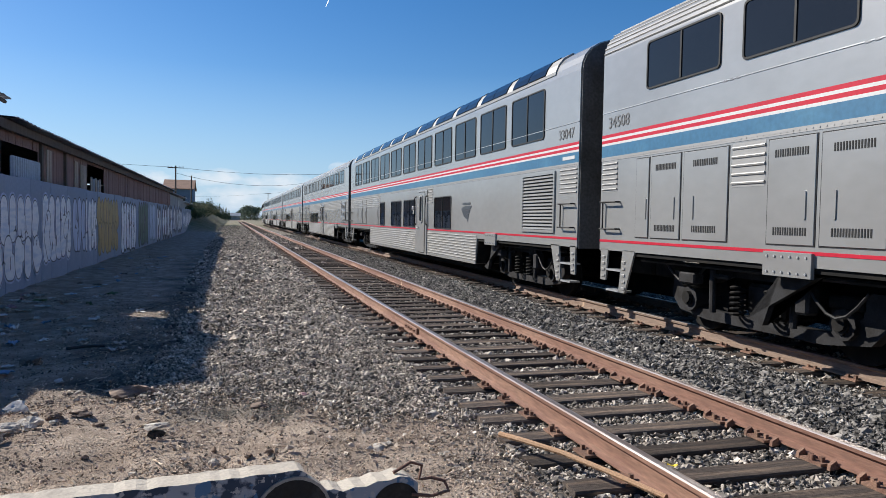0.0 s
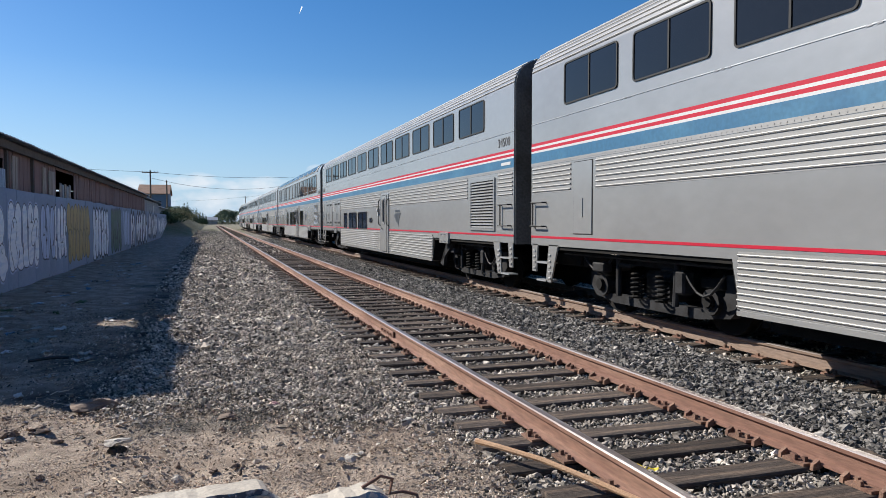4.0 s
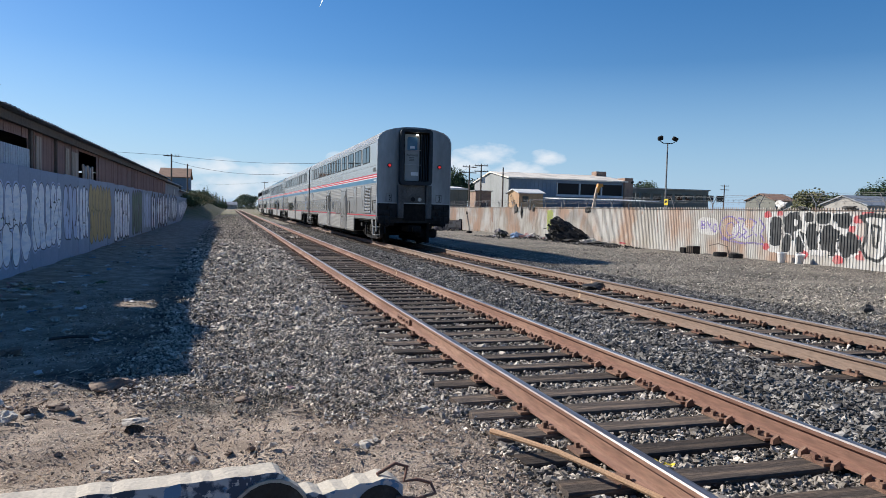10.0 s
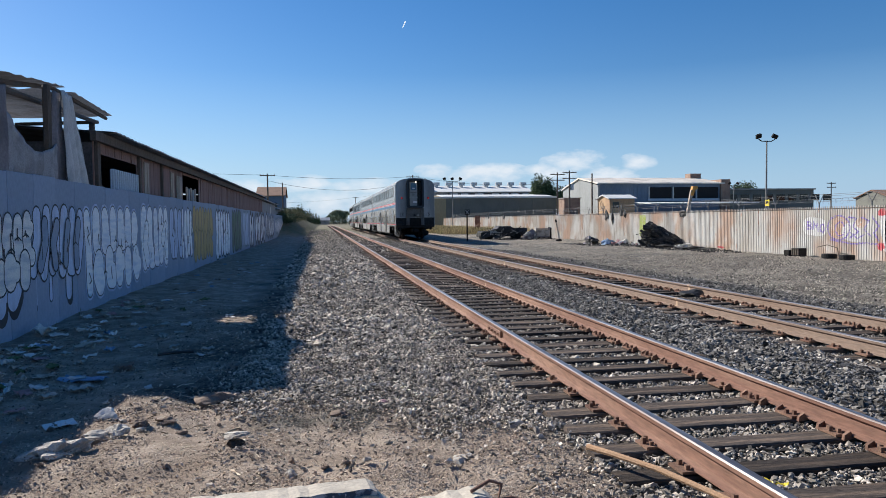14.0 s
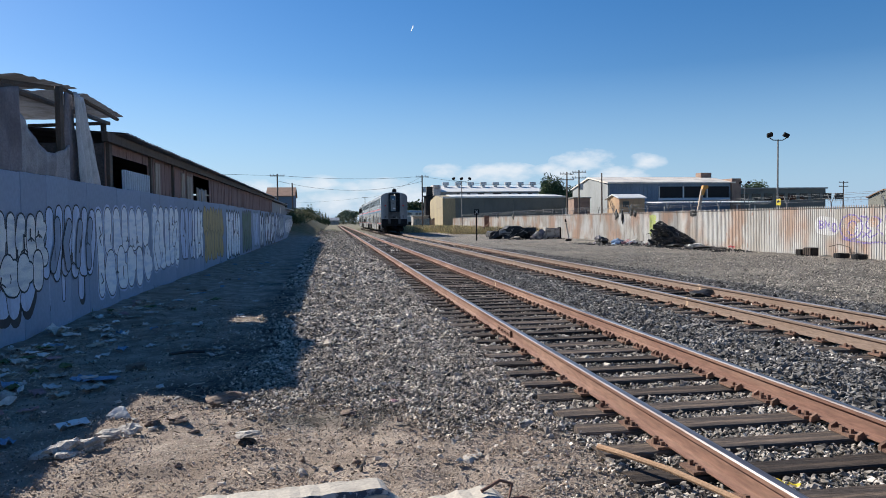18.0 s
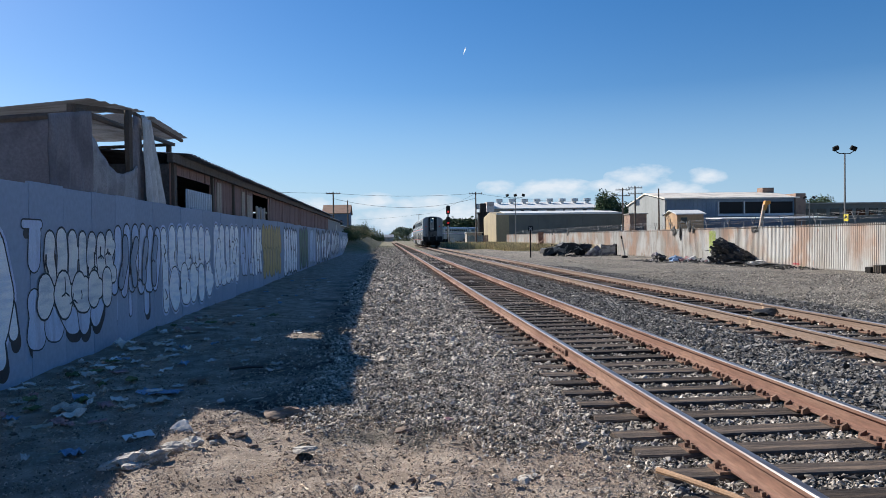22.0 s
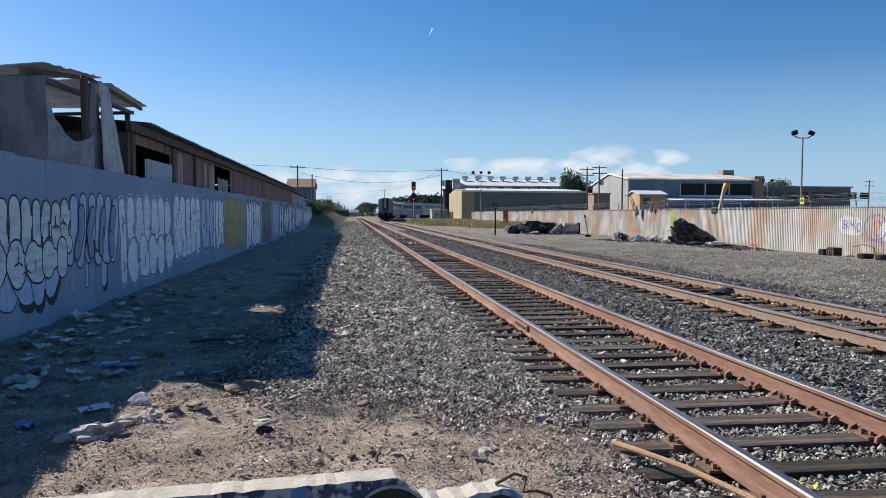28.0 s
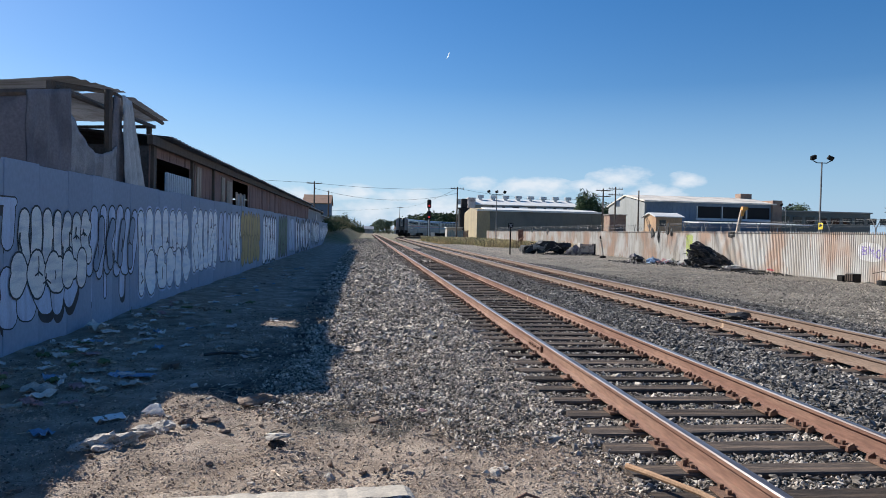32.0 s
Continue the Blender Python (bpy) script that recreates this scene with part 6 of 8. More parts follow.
def fence_art():
    W, K, R, P, O = SPRAY_DUSTY, SPRAY_SOOT, SPRAY_FADED, SPRAY_PURPLE, SPRAY_ORANGE
    ball = lambda mat, y, z, w, h, p=2.4: (mat, ("e", y, z, w, h, p))
    line = lambda mat, w, *pts: (mat, ("l", w, pts))
    L = []
    # fat black letters on white, with red dabs
    L += [ball(W, 22.6, 1.05, 4.6, 1.7, 6)]
    for y, z, s in ((24.8, 1.78, 0.5), (24.1, 1.88, 0.5), (24.85, 0.42, 0.5), (22.8, 0.22, 0.6), (20.3, 1.66, 0.5), (20.55, 1.3, 0.4), (20.1, 0.35, 0.6), (20.35, 1.0, 0.4), (21.1, 0.15, 0.6), (19.9, 1.9, 0.6), (20.0, 0.95, 0.4)):
        L += [ball(R, y, z, s * 0.8, s * 0.55)]
    for y, z, w, h, p in ((24.28, 1.06, 0.72, 1.22, 5), (23.45, 1.3, 0.95, 1.2, 2.8), (23.7, 0.62, 0.46, 0.75, 4), (22.98, 0.72, 0.5, 0.85, 3), (22.25, 0.95, 0.85, 1.15, 2.5), (22.55, 1.7, 0.5, 0.4, 3), (21.5, 0.88, 1.0, 1.15, 2.1), (21.85, 1.68, 0.75, 0.46, 3), (20.98, 1.62, 0.85, 0.55, 3), (20.65, 0.72, 0.98, 0.9, 2.1)):
        L += [ball(W, y, z, w + 0.12, h + 0.1, p), ball(K, y, z, w, h, p)]
    for y, z in ((23.25, 1.48), (22.1, 1.28), (21.3, 1.42), (23.2, 1.0)):
        L += [ball(W, y, z, 0.2, 0.28)]
    L += [line(W, 0.07, (23.05, 1.1), (22.75, 0.6)), line(W, 0.06, (23.95, 1.3), (23.8, 1.0), (23.98, 0.7))]
    # tall white letters with black edges
    L += [ball(W, 17.2, 1.0, 5.6, 1.8, 8)]
    L += [line(K, 0.11, (20.15, 1.72), (19.9, 1.5), (19.95, 0.85), (20.1, 0.62), (19.85, 0.3), (19.4, 0.2), (19.1, 0.4), (19.05, 1.2)), line(K, 0.16, (20.2, 1.75), (19.75, 1.82), (19.1, 1.78)), line(K, 0.1, (19.7, 1.45), (19.6, 0.75), (19.45, 0.68), (19.38, 1.4), (19.65, 1.45))]
    L += [line(K, 0.1, (18.98, 1.85), (18.95, 0.25), (18.6, 0.2)), line(K, 0.12, (18.5, 1.85), (18.62, 1.2), (18.3, 0.7), (17.9, 0.25), (17.4, 0.12), (16.9, 0.2), (16.6, 0.1)), line(K, 0.11, (18.1, 1.8), (18.35, 1.25), (18.05, 0.85)), line(K, 0.1, (18.0, 1.8), (18.0, 1.0), (17.75, 0.5))]
    L += [line(K, 0.12, (17.85, 1.55), (17.3, 1.6), (17.25, 1.35), (17.75, 1.3), (17.72, 1.08), (17.25, 1.02)), (K, ("l", 0.06, loop(17.35, 0.6, 0.95, 0.62)))]
    for k in range(4):
        L += [line(K, 0.05, (17.65, 0.75 - 0.11 * k), (17.35, 0.78 - 0.11 * k), (17.1, 0.7 - 0.1 * k))]
    L += [line(K, 0.12, (16.95, 1.8), (16.85, 1.0), (16.6, 0.4)), ball(K, 16.5, 1.05, 0.55, 1.0), ball(W, 16.5, 1.05, 0.25, 0.5), line(K, 0.12, (16.0, 1.8), (16.1, 0.9), (15.6, 0.3), (15.0, 0.25)), line(K, 0.12, (15.6, 1.7), (15.2, 1.2), (15.5, 0.8)), line(K, 0.12, (14.8, 1.8), (14.75, 0.3))]
    L += [ball(R, 18.7, 0.28, 0.45, 0.35), ball(R, 17.6, 1.92, 0.5, 0.2), ball(R, 16.0, 0.2, 0.4, 0.3), (BLUE_STRIPE, ("r", 10.6, 11.7, 0.0, 1.9)), ball(R, 13.4, 1.5, 0.6, 0.5), ball(W, 13.2, 0.9, 1.4, 1.4)]
    # faded bubble letters with purple edges
    L += [ball(O, 27.15, 1.15, 1.15, 0.9), ball(W, 26.0, 1.0, 1.9, 0.9), ball(O, 25.9, 1.35, 0.5, 0.4), ball(W, 28.7, 1.2, 1.5, 0.8, 3)]
    L += [(P, ("l", 0.07, loop(27.2, 1.15, 1.35, 1.05))), (P, ("l", 0.06, loop(27.1, 1.1, 0.55, 0.6))), line(P, 0.07, (26.6, 1.6), (26.2, 1.55), (26.35, 1.2), (26.05, 1.0), (26.5, 0.75)), line(P, 0.07, (25.9, 1.6), (25.5, 1.45), (25.75, 1.1), (25.4, 0.85)), line(P, 0.07, (27.7, 0.62), (27.0, 0.55), (26.4, 0.48), (25.6, 0.55), (25.0, 0.5)), line(P, 0.07, (25.3, 1.6), (24.95, 1.25), (25.2, 0.95), (24.95, 0.65)), line(P, 0.06, (26.5, 0.95), (26.1, 0.72), (25.7, 0.9))]
    L += [line(P, 0.08, (29.2, 1.4), (29.2, 1.08)), (P, ("l", 0.07, loop(29.05, 1.32, 0.26, 0.16))), (P, ("l", 0.07, loop(29.05, 1.14, 0.26, 0.16))), line(P, 0.07, (28.8, 1.05), (28.75, 1.4), (28.6, 1.15), (28.5, 1.4), (28.45, 1.02)), (P, ("l", 0.07, loop(28.2, 1.12, 0.26, 0.36)))]
    L += [ball(R, 36.3, 0.0, 0.7, 0.1)]
    fence_paint(L, 10.5, 42.0, 3)
    M = [(SPRAY_LIME, ("r", 45.6, 46.6, 0.4, 1.85)), (SPRAY_LIME, ("r", 45.9, 46.3, 0.1, 0.5))]
    fence_paint(M, 42.0, 104, 6)


fence_art()
for ob in (fence, *fence.children):
    if ob is fence:
        ob.matrix_basis = pose(FENCE_X, 0, 0)

# ---- yard things, far buildings, poles, trees ----
BLUE_WALL = material("slate_blue_siding", (0.13, 0.19, 0.26), 0.7, 0, 0.1, 0.4, second=(0.17, 0.23, 0.30), stretch=(1, 1, 0.3))
PALE_ROOF = material("pale_metal_roofing", (0.70, 0.64, 0.55), 0.6, 0, 0.1, 0.3, second=(0.5, 0.45, 0.39))
WHITE_ROOF = material("white_roofing", (0.66, 0.66, 0.64), 0.6, 0, 0.08, 0.3)
SHED_TAN = material("orange_tan_boarding", (0.42, 0.27, 0.15), 0.75, 0, 0.12, 0.6, second=(0.33, 0.2, 0.115), stretch=(1, 1, 0.3))
TAN_WALL = material("tan_metal_siding", (0.36, 0.29, 0.17), 0.7, 0, 0.1, 0.4, second=(0.31, 0.25, 0.16), stretch=(1, 1, 0.3))
GREY_GREEN = material("grey_green_siding", (0.17, 0.17, 0.145), 0.7, 0, 0.1, 0.4, second=(0.14, 0.14, 0.12))
CONCRETE = material("stained_concrete", (0.34, 0.32, 0.29), 0.85, 0, 0.15, 0.8, 0.2, 25, second=(0.25, 0.235, 0.215))
PALE_WALL = material("pale_metal_gable", (0.27, 0.28, 0.275), 0.7, 0, 0.08, 0.4, second=(0.23, 0.24, 0.235), stretch=(1, 1, 0.3))
PEELING = material("peeling_pale_paint", (0.62, 0.57, 0.54), 0.85, 0, 0.2, 0.7, second=(0.33, 0.25, 0.22))
BRICK = material("brown_brick", (0.28, 0.19, 0.14), 0.85, 0, 0.15, 1.5, second=(0.22, 0.14, 0.11))
BROWN_ROOF = material("brown_shingle_roof", (0.24, 0.14, 0.095), 0.85, 0, 0.15, 1.0)
BLUE_HOUSE = material("blue_house_siding", (0.10, 0.16, 0.24), 0.75, 0, 0.1, 0.6)
ORANGE = material("orange_boom_paint", (0.62, 0.27, 0.04), 0.5, 0, 0.1, 2)
YELLOW = material("yellow_sign_paint", (0.75, 0.58, 0.04), 0.5, 0, 0.06, 4)
LEAF = material("dark_green_leaves", (0.045, 0.075, 0.03), 0.8, 0, 0.2, 0.6, second=(0.07, 0.10, 0.04), island=0.5)
LEAF_DRY = material("olive_leaves", (0.16, 0.155, 0.07), 0.8, 0, 0.2, 0.6, second=(0.14, 0.14, 0.06), island=0.5)
BARK = material("grey_bark", (0.10, 0.08, 0.065), 0.9, 0, 0.25, 3, 0.4, 20)
# paler green for the farthest plants: distance haze put into the leaf colour
LEAF_FAR = material("hazed_green_leaves", (0.12, 0.15, 0.09), 0.85, 0, 0.2, 0.4, second=(0.16, 0.18, 0.11), island=0.4)
STRAW = material("dry_straw_grass", (0.50, 0.40, 0.22), 0.85, 0, 0.2, 0.35, second=(0.30, 0.29, 0.14), island=0.6)
WEED = material("green_weeds", (0.13, 0.16, 0.06), 0.85, 0, 0.2, 1.0, island=0.4)
BURNT = material("charred_black", (0.012, 0.0115, 0.011), 0.6, 0, 0.4, 4, 0.8, 14, second=(0.045, 0.042, 0.041))
ASH = material("pale_ash_cloth", (0.40, 0.38, 0.34), 0.9, 0, 0.2, 3, 0.4, 15, second=(0.22, 0.2, 0.18))
BLUE_RAG = material("blue_rag", (0.22, 0.32, 0.46), 0.9, 0, 0.2, 4, 0.4, 18)
WHITE_RAG = material("white_rag", (0.62, 0.60, 0.57), 0.9, 0, 0.15, 4, 0.4, 18, second=(0.45, 0.43, 0.40))
PINK_RAG = material("faded_pink_rag", (0.42, 0.24, 0.24), 0.9, 0, 0.2, 4)


def spot(az, far, el=None):
    """Ground place (and height) seen from the camera's stand at so many degrees right of the track, far metres ahead."""
    x = -3.15 + far * math.tan(radians(az))
    return (x, far) if el is None else (x, far, 1.64 + far / math.cos(radians(az)) * math.tan(radians(el)))


def gabled(name, label, x0, x1, y0, y1, eave, ridge, wall_mat, roof_mat, along="x", category="building", front_mat=None):
    """A plain gabled building: four walls, two roof slopes with overhang."""
    ob = thing(name, label, category)
    if along == "x":
        ym = (y0 + y1) / 2
        part("wall", prism(bmesh.new(), [(y0, -0.2), (y1, -0.2), (y1, eave), (ym, ridge), (y0, eave)], "x", x0, x1), wall_mat, ob)
        for a, b in (((y0 - 0.3, eave - 0.06), (ym, ridge + 0.02)), ((ym, ridge + 0.02), (y1 + 0.3, eave - 0.06))):
            part("roof", prism(bmesh.new(), [a, b, (b[0], b[1] + 0.15), (a[0], a[1] + 0.15)], "x", x0 - 0.3, x1 + 0.3), roof_mat, ob)
    else:
        xm = (x0 + x1) / 2
        part("wall", prism(bmesh.new(), [(x0, -0.2), (x1, -0.2), (x1, eave), (xm, ridge), (x0, eave)], "y", y0, y1), wall_mat, ob)
        for a, b in (((x0 - 0.3, eave - 0.06), (xm, ridge + 0.02)), ((xm, ridge + 0.02), (x1 + 0.3, eave - 0.06))):
            part("roof", prism(bmesh.new(), [a, b, (b[0], b[1] + 0.15), (a[0], a[1] + 0.15)], "y", y0 - 0.3, y1 + 0.3), roof_mat, ob)
    return ob


def siding(ob, x0, x1, y, z0, z1, step, mat):
    """Upright seams on a wall that faces the camera."""
    seam = part("siding_rib", boxed(-0.04, 0.04, -0.06, 0, z0, z1), mat, ob)
    k, x = 0, x0 + step
    while x < x1 - 0.1:
        (seam if k == 0 else again(seam)).matrix_basis = pose(x, y, 0)
        x, k = x + step, k + 1


def far_buildings():
    # grey-green warehouse with a tan gable
    x0, y0 = spot(9.9, 140)
    x1, _ = spot(18.7, 140)
    b = gabled("warehouse", "long grey-green metal warehouse with pale roof edge", x0, x1, 140, 158, 6.1, 6.9, GREY_GREEN, WHITE_ROOF)
    siding(b, x0, x1, 140, 0, 6.0, 3.0, GREY_GREEN)
    part("gable_end", prism(bmesh.new(), [(139.8, 0), (158, 0), (158, 6.0), (149, 6.9), (139.8, 6.0)], "x", x0 - 2.6, x0 - 0.01), TAN_WALL, b)
    part("fascia", boxed(x0 - 2.6, x1, 139.6, 139.75, 6.0, 6.35), WHITE_ROOF, b)
    # long vented roof behind
    x0, _ = spot(8.7, 166)
    x1, _ = spot(16.9, 166)
    b = gabled("workshop", "long pale workshop with roof ventilators", x0, x1, 166, 184, 8.3, 10.0, CONCRETE, WHITE_ROOF)
    # dark slab in place of an unlit window strip
    part("clerestory", boxed(x0 + 4, x1 - 1, 165.6, 165.9, 6.9, 8.0), SHADE_DARK, b)
    pane = part("clerestory_panel", boxed(-0.9, 0.9, -0.1, 0, 6.95, 7.95), WHITE_ROOF, b)
    for k in range(9):
        (pane if k == 0 else again(pane)).matrix_basis = pose(x0 + 5.5 + (2.3 + 0.5 * (k % 3)) * k * 0.9, 165.6, 0)
    vent = bmesh.new()
    tube(vent, [(0, 0, 0), (0, 0, 0.7)], 0.45, 10)
    box(vent, -0.75, 0.75, -0.6, 0.6, 0.7, 1.45)
    v = part("ventilator", vent, GALV, b, "square roof ventilator")
    for k in range(8):
        (v if k == 0 else again(v)).matrix_basis = pose(x0 + 2.4 + 3.15 * k, 173, 9.5)
    part("end_wall", boxed(x0 - 1.8, x0 - 0.05, 165, 172, 0, 9.9), PEELING, b, "pale wall with peeling paint")
    # dark silo with a platform
    sx, _ = spot(7.75, 160)
    b = thing("silo", "tall dark steel silo with a square hopper on top", "silo")
    part("shaft", tube(bmesh.new(), [(sx, 160, -0.2), (sx, 160, 7.0)], 1.1, 16), TRUCK, b)
    part("hopper", boxed(sx - 0.5, sx + 0.9, 159.2, 160.8, 7.25, 9.3, 0.1), TRUCK, b)
    part("platform", boxed(sx - 1.3, sx + 1.8, 158.8, 161.2, 7.0, 7.25), TRUCK, b)
    wx, _ = spot(6.5, 158)
    b = thing("outbuilding", "small pale concrete outbuilding", "building")
    part("wall", boxed(wx, wx + 3.4, 158, 162, -0.2, 2.6), CONCRETE, b)
    part("roof", boxed(wx - 0.2, wx + 3.6, 157.8, 162.2, 2.6, 2.75), WHITE_ROOF, b)
    # slate-blue industrial hall
    far = 120
    x0, _ = spot(20.5, far)
    xm, _ = spot(22.1, far)
    x1, _ = spot(31.0, far)
    b = thing("industrial_hall", "slate-blue industrial hall with wide dark openings and pale roof", "building")
    part("wall", boxed(xm, x1, far, far + 18.5, -0.2, 7.84), BLUE_WALL, b)
    siding(b, xm, xm + 10, far, 0, 7.5, 0.8, BLUE_WALL)
    part("gable_end", prism(bmesh.new(), [(far - 0.1, -0.2), (far + 18.5, -0.2), (far + 18.5, 7.4), (far + 9.2, 9.2), (far - 0.1, 7.55)], "x", xm - 0.35, xm), PALE_WALL, b, "pale gable wall")
    part("roof", prism(bmesh.new(), [(far - 0.6, 7.75), (far - 0.6, 8.0), (far + 9.2, 9.45), (far + 9.2, 9.2)], "x", xm - 0.6, x1 + 0.5), PALE_ROOF, b, "pale sloping roof")
    part("roof", prism(bmesh.new(), [(far + 9.2, 9.2), (far + 9.2, 9.45), (far + 19, 7.6), (far + 19, 7.35)], "x", xm - 0.6, x1 + 0.5), PALE_ROOF, b)
    part("chimney_wall", boxed(x1 - 0.2, x1 + 1.6, far - 0.5, far + 8, -0.2, 8.6), BRICK, b)
    part("ridge_box", boxed(x1 - 1.6, x1 + 0.6, far + 8, far + 10, 8.6, 10.2), BRICK, b)
    # solid black slabs: the openings' darkness is put into their colour
    for k, (a, c) in enumerate(((0.40, 0.585), (0.60, 0.78), (0.795, 0.975))):
        xa, xb = xm + (x1 - xm) * a, xm + (x1 - xm) * c
        w = part("opening", boxed(xa, xb, far - 0.12, far - 0.02, 5.2, 7.2), BLACK, b, "flat black slab standing for a wide unlit opening")
        part("bar", boxed(xa - 0.2, xa, far - 0.25, far - 0.02, 5.1, 7.3), GALV, w)
    part("sill", boxed(xm + (x1 - xm) * 0.39, x1 - 0.4, far - 0.3, far - 0.02, 4.75, 5.15), TIN_PALE, b)
    canopy = thing("canopy", "long low white canopy roof", "canopy")
    xa, _ = spot(25.6, 112)
    xb, _ = spot(33.2, 112)
    part("roof", prism(bmesh.new(), [(110, 4.0), (110, 4.15), (117, 4.45), (117, 4.3)], "x", xa, xb), WHITE_ROOF, canopy)
    for k in range(6):
        part("post", tube(bmesh.new(), [(xa + (xb - xa) * (k + 0.3) / 6, 111, -0.2), (xa + (xb - xa) * (k + 0.3) / 6, 111, 3.6)], 0.1, 6), GALV, canopy)
    # tan shed in front
    xa, _ = spot(22.85, 104)
    xb, _ = spot(24.75, 104)
    b = gabled("tan_shed", "tan metal shed with shallow pale roof", xa, xb, 104, 108.8, 4.7, 5.25, SHED_TAN, WHITE_ROOF)
    part("front_boarding", boxed(xa + 0.1, xb - 0.05, 103.9, 103.99, 0, 4.6), SHED_TAN, b)
    part("window", boxed(xa + 0.5, xa + 1.5, 103.82, 103.9, 3.3, 4.2), GLASS, b)
    xa, _ = spot(19.35, 118)
    xb, _ = spot(20.6, 118)
    b = thing("brick_building", "low pinkish brick building with dark doorways", "building")
    part("wall", boxed(xa, xb, 118, 121, -0.2, 5.2), BRICK, b)
    part("roof", boxed(xa - 0.2, xb + 0.2, 117.8, 121.2, 5.2, 5.35), CONCRETE, b)
    # dark slab on the wall in place of an unlit doorway
    part("doorway", boxed(xa + 0.8, xa + 2.4, 117.9, 117.99, 0, 3.2), SHADE_DARK, b)
    # long flat block to the right
    xa, _ = spot(31.3, 130)
    xb, _ = spot(37.2, 130)
    b = thing("flat_block", "long flat grey building with a strip of windows", "building")
    part("wall", boxed(xa, xb, 130, 140, -0.2, 7.1), GREY_GREEN, b)
    part("roof", boxed(xa - 0.3, xb + 0.3, 129.7, 140.3, 7.1, 7.35), CONCRETE, b)
    w = part("window", boxed(-0.9, 0.9, -0.1, 0, 4.9, 6.2), GLASS, b)
    for k in range(9):
        (w if k == 0 else again(w)).matrix_basis = pose(xa + 1.8 + 2.6 * k, 130, 0)
    # roofs behind the near fence
    for az0, az1, far, top, wm, rm, lab in ((41.8, 43.2, 110, 6.2, GREY_GREEN, BROWN_ROOF, "low house with a brown roof"), (47.6, 50.8, 75, 4.9, CONCRETE, STEEL_DULL, "low grey house with a shallow roof"), (44.6, 46.4, 90, 3.9, GREY_GREEN, STEEL_DULL, "low grey-green shed roof behind the fence")):
        xa, xb = spot(az0, far)[0], spot(az1, far)[0]
        gabled("low_house", lab, xa, xb, far, far + 8, top - 1.3, top, wm, rm, category="house")
    b = thing("metal_shed", "pale ribbed metal shed behind the fence", "shed")
    part("wall", boxed(30, 38, 20.5, 26, -0.2, 3.3), GALV, b)
    part("roof", prism(bmesh.new(), [(20.2, 3.3), (26.3, 3.3), (26.3, 3.42), (20.2, 3.42)], "x", 29.7, 38.3), WHITE_ROOF, b)
    siding(b, 30, 38, 20.5, 0, 3.3, 0.5, GALV)
    # left far house
    xa, xb = spot(-5.0, 150)[0], spot(-2.95, 150)[0]
    b = gabled("blue_house", "blue two-storey house with a brown roof", xa, xb, 150, 160, 7.0, 8.9, BLUE_HOUSE, BROWN_ROOF, category="house")
    part("window", boxed(xb - 2.4, xb - 1.4, 149.9, 149.99, 4.2, 5.6), GLASS, b)
    part("porch", boxed(xb + 0.1, xb + 2.6, 150, 156, 2.6, 3.0), SHADE_DARK, b)
    for k, (az, far, w, h) in enumerate(((-0.35, 380, 6, 2.2), (2.3, 400, 8, 2.6), (3.4, 360, 9, 2.8))):
        xa, _ = spot(az, far)
        gabled("far_house", "small pale house far down the line", xa, xa + w, far, far + 8, h, h + 1.4, (CONCRETE, SIDING_GREY, WHITE_ROOF)[k % 3], BROWN_ROOF if k % 2 else STEEL_DULL, category="house")


far_buildings()


def utility_pole(az, far, top, arms=1, label="tall timber utility pole with crossarms", extra=False):
    x, y = spot(az, far)
    ob = thing("utility_pole", label, "utility pole", "utility poles")
    part("pole", tube(bmesh.new(), [(x, y, -0.3), (x, y, top)], 0.17, 8, 0.11), TIMBER, ob)
    for k in range(arms):
        z = top - 0.4 - 0.95 * k
        arm = part("crossarm", boxed(x - 1.2, x + 1.2, y - 0.12, y - 0.02, z, z + 0.13), TIMBER, ob)
        ins = bmesh.new()
        for d in (-1.1, -0.6, 0.6, 1.1):
            tube(ins, [(x + d, y - 0.07, z + 0.13), (x + d, y - 0.07, z + 0.33)], 0.05, 6)
        part("insulators", ins, GALV, arm)
    if extra:
        part("transformer", tube(bmesh.new(), [(x + 0.4, y - 0.1, top - 3.2), (x + 0.4, y - 0.1, top - 2.2)], 0.3, 10), GALV, ob)
    return x, y, top


P1 = utility_pole(-4.18, 120, 9.6, 1)
P2 = utility_pole(7.25, 130, 10.0, 1, extra=True)
P3 = utility_pole(18.81, 112, 9.3, 2)
P4 = utility_pole(19.75, 112, 9.6, 2, extra=True)
P5 = utility_pole(21.51, 110, 9.0, 0, "bare grey timber pole")
P6 = utility_pole(38.3, 150, 9.7, 2)
P7 = utility_pole(-3.05, 140, 9.2, 0, "bare grey timber pole")
P8 = utility_pole(0.0 + 2.65, 290, 11.5, 1)
P9 = utility_pole(17.0, 165, 10.4, 1)


def wires():
    for n, (a, b, drop) in enumerate(((P1, P2, 0.5), (P1, P2, 1.6), ((-60, 118, 12), P1, 0.4), (P2, P9, 0.8), (P9, P3, 0.5), (P3, P4, 0.3), (P8, P2, 1.0), (P8, (-40, 285, 10), 1.2))):
        ob = bmesh.new()
        pts = []
        for k in range(13):
            t = k / 12
            pts.append((a[0] + (b[0] - a[0]) * t, a[1] + (b[1] - a[1]) * t, a[2] - 0.25 - (0.9 if n == 1 else 0) + (b[2] - a[2]) * t - drop * 4 * t * (1 - t)))
        tube(ob, pts, 0.022, 4)
        tagged(part("overhead_wire", ob, BLACK), "thin black overhead wire strung between poles", "wire", "overhead wires")


wires()


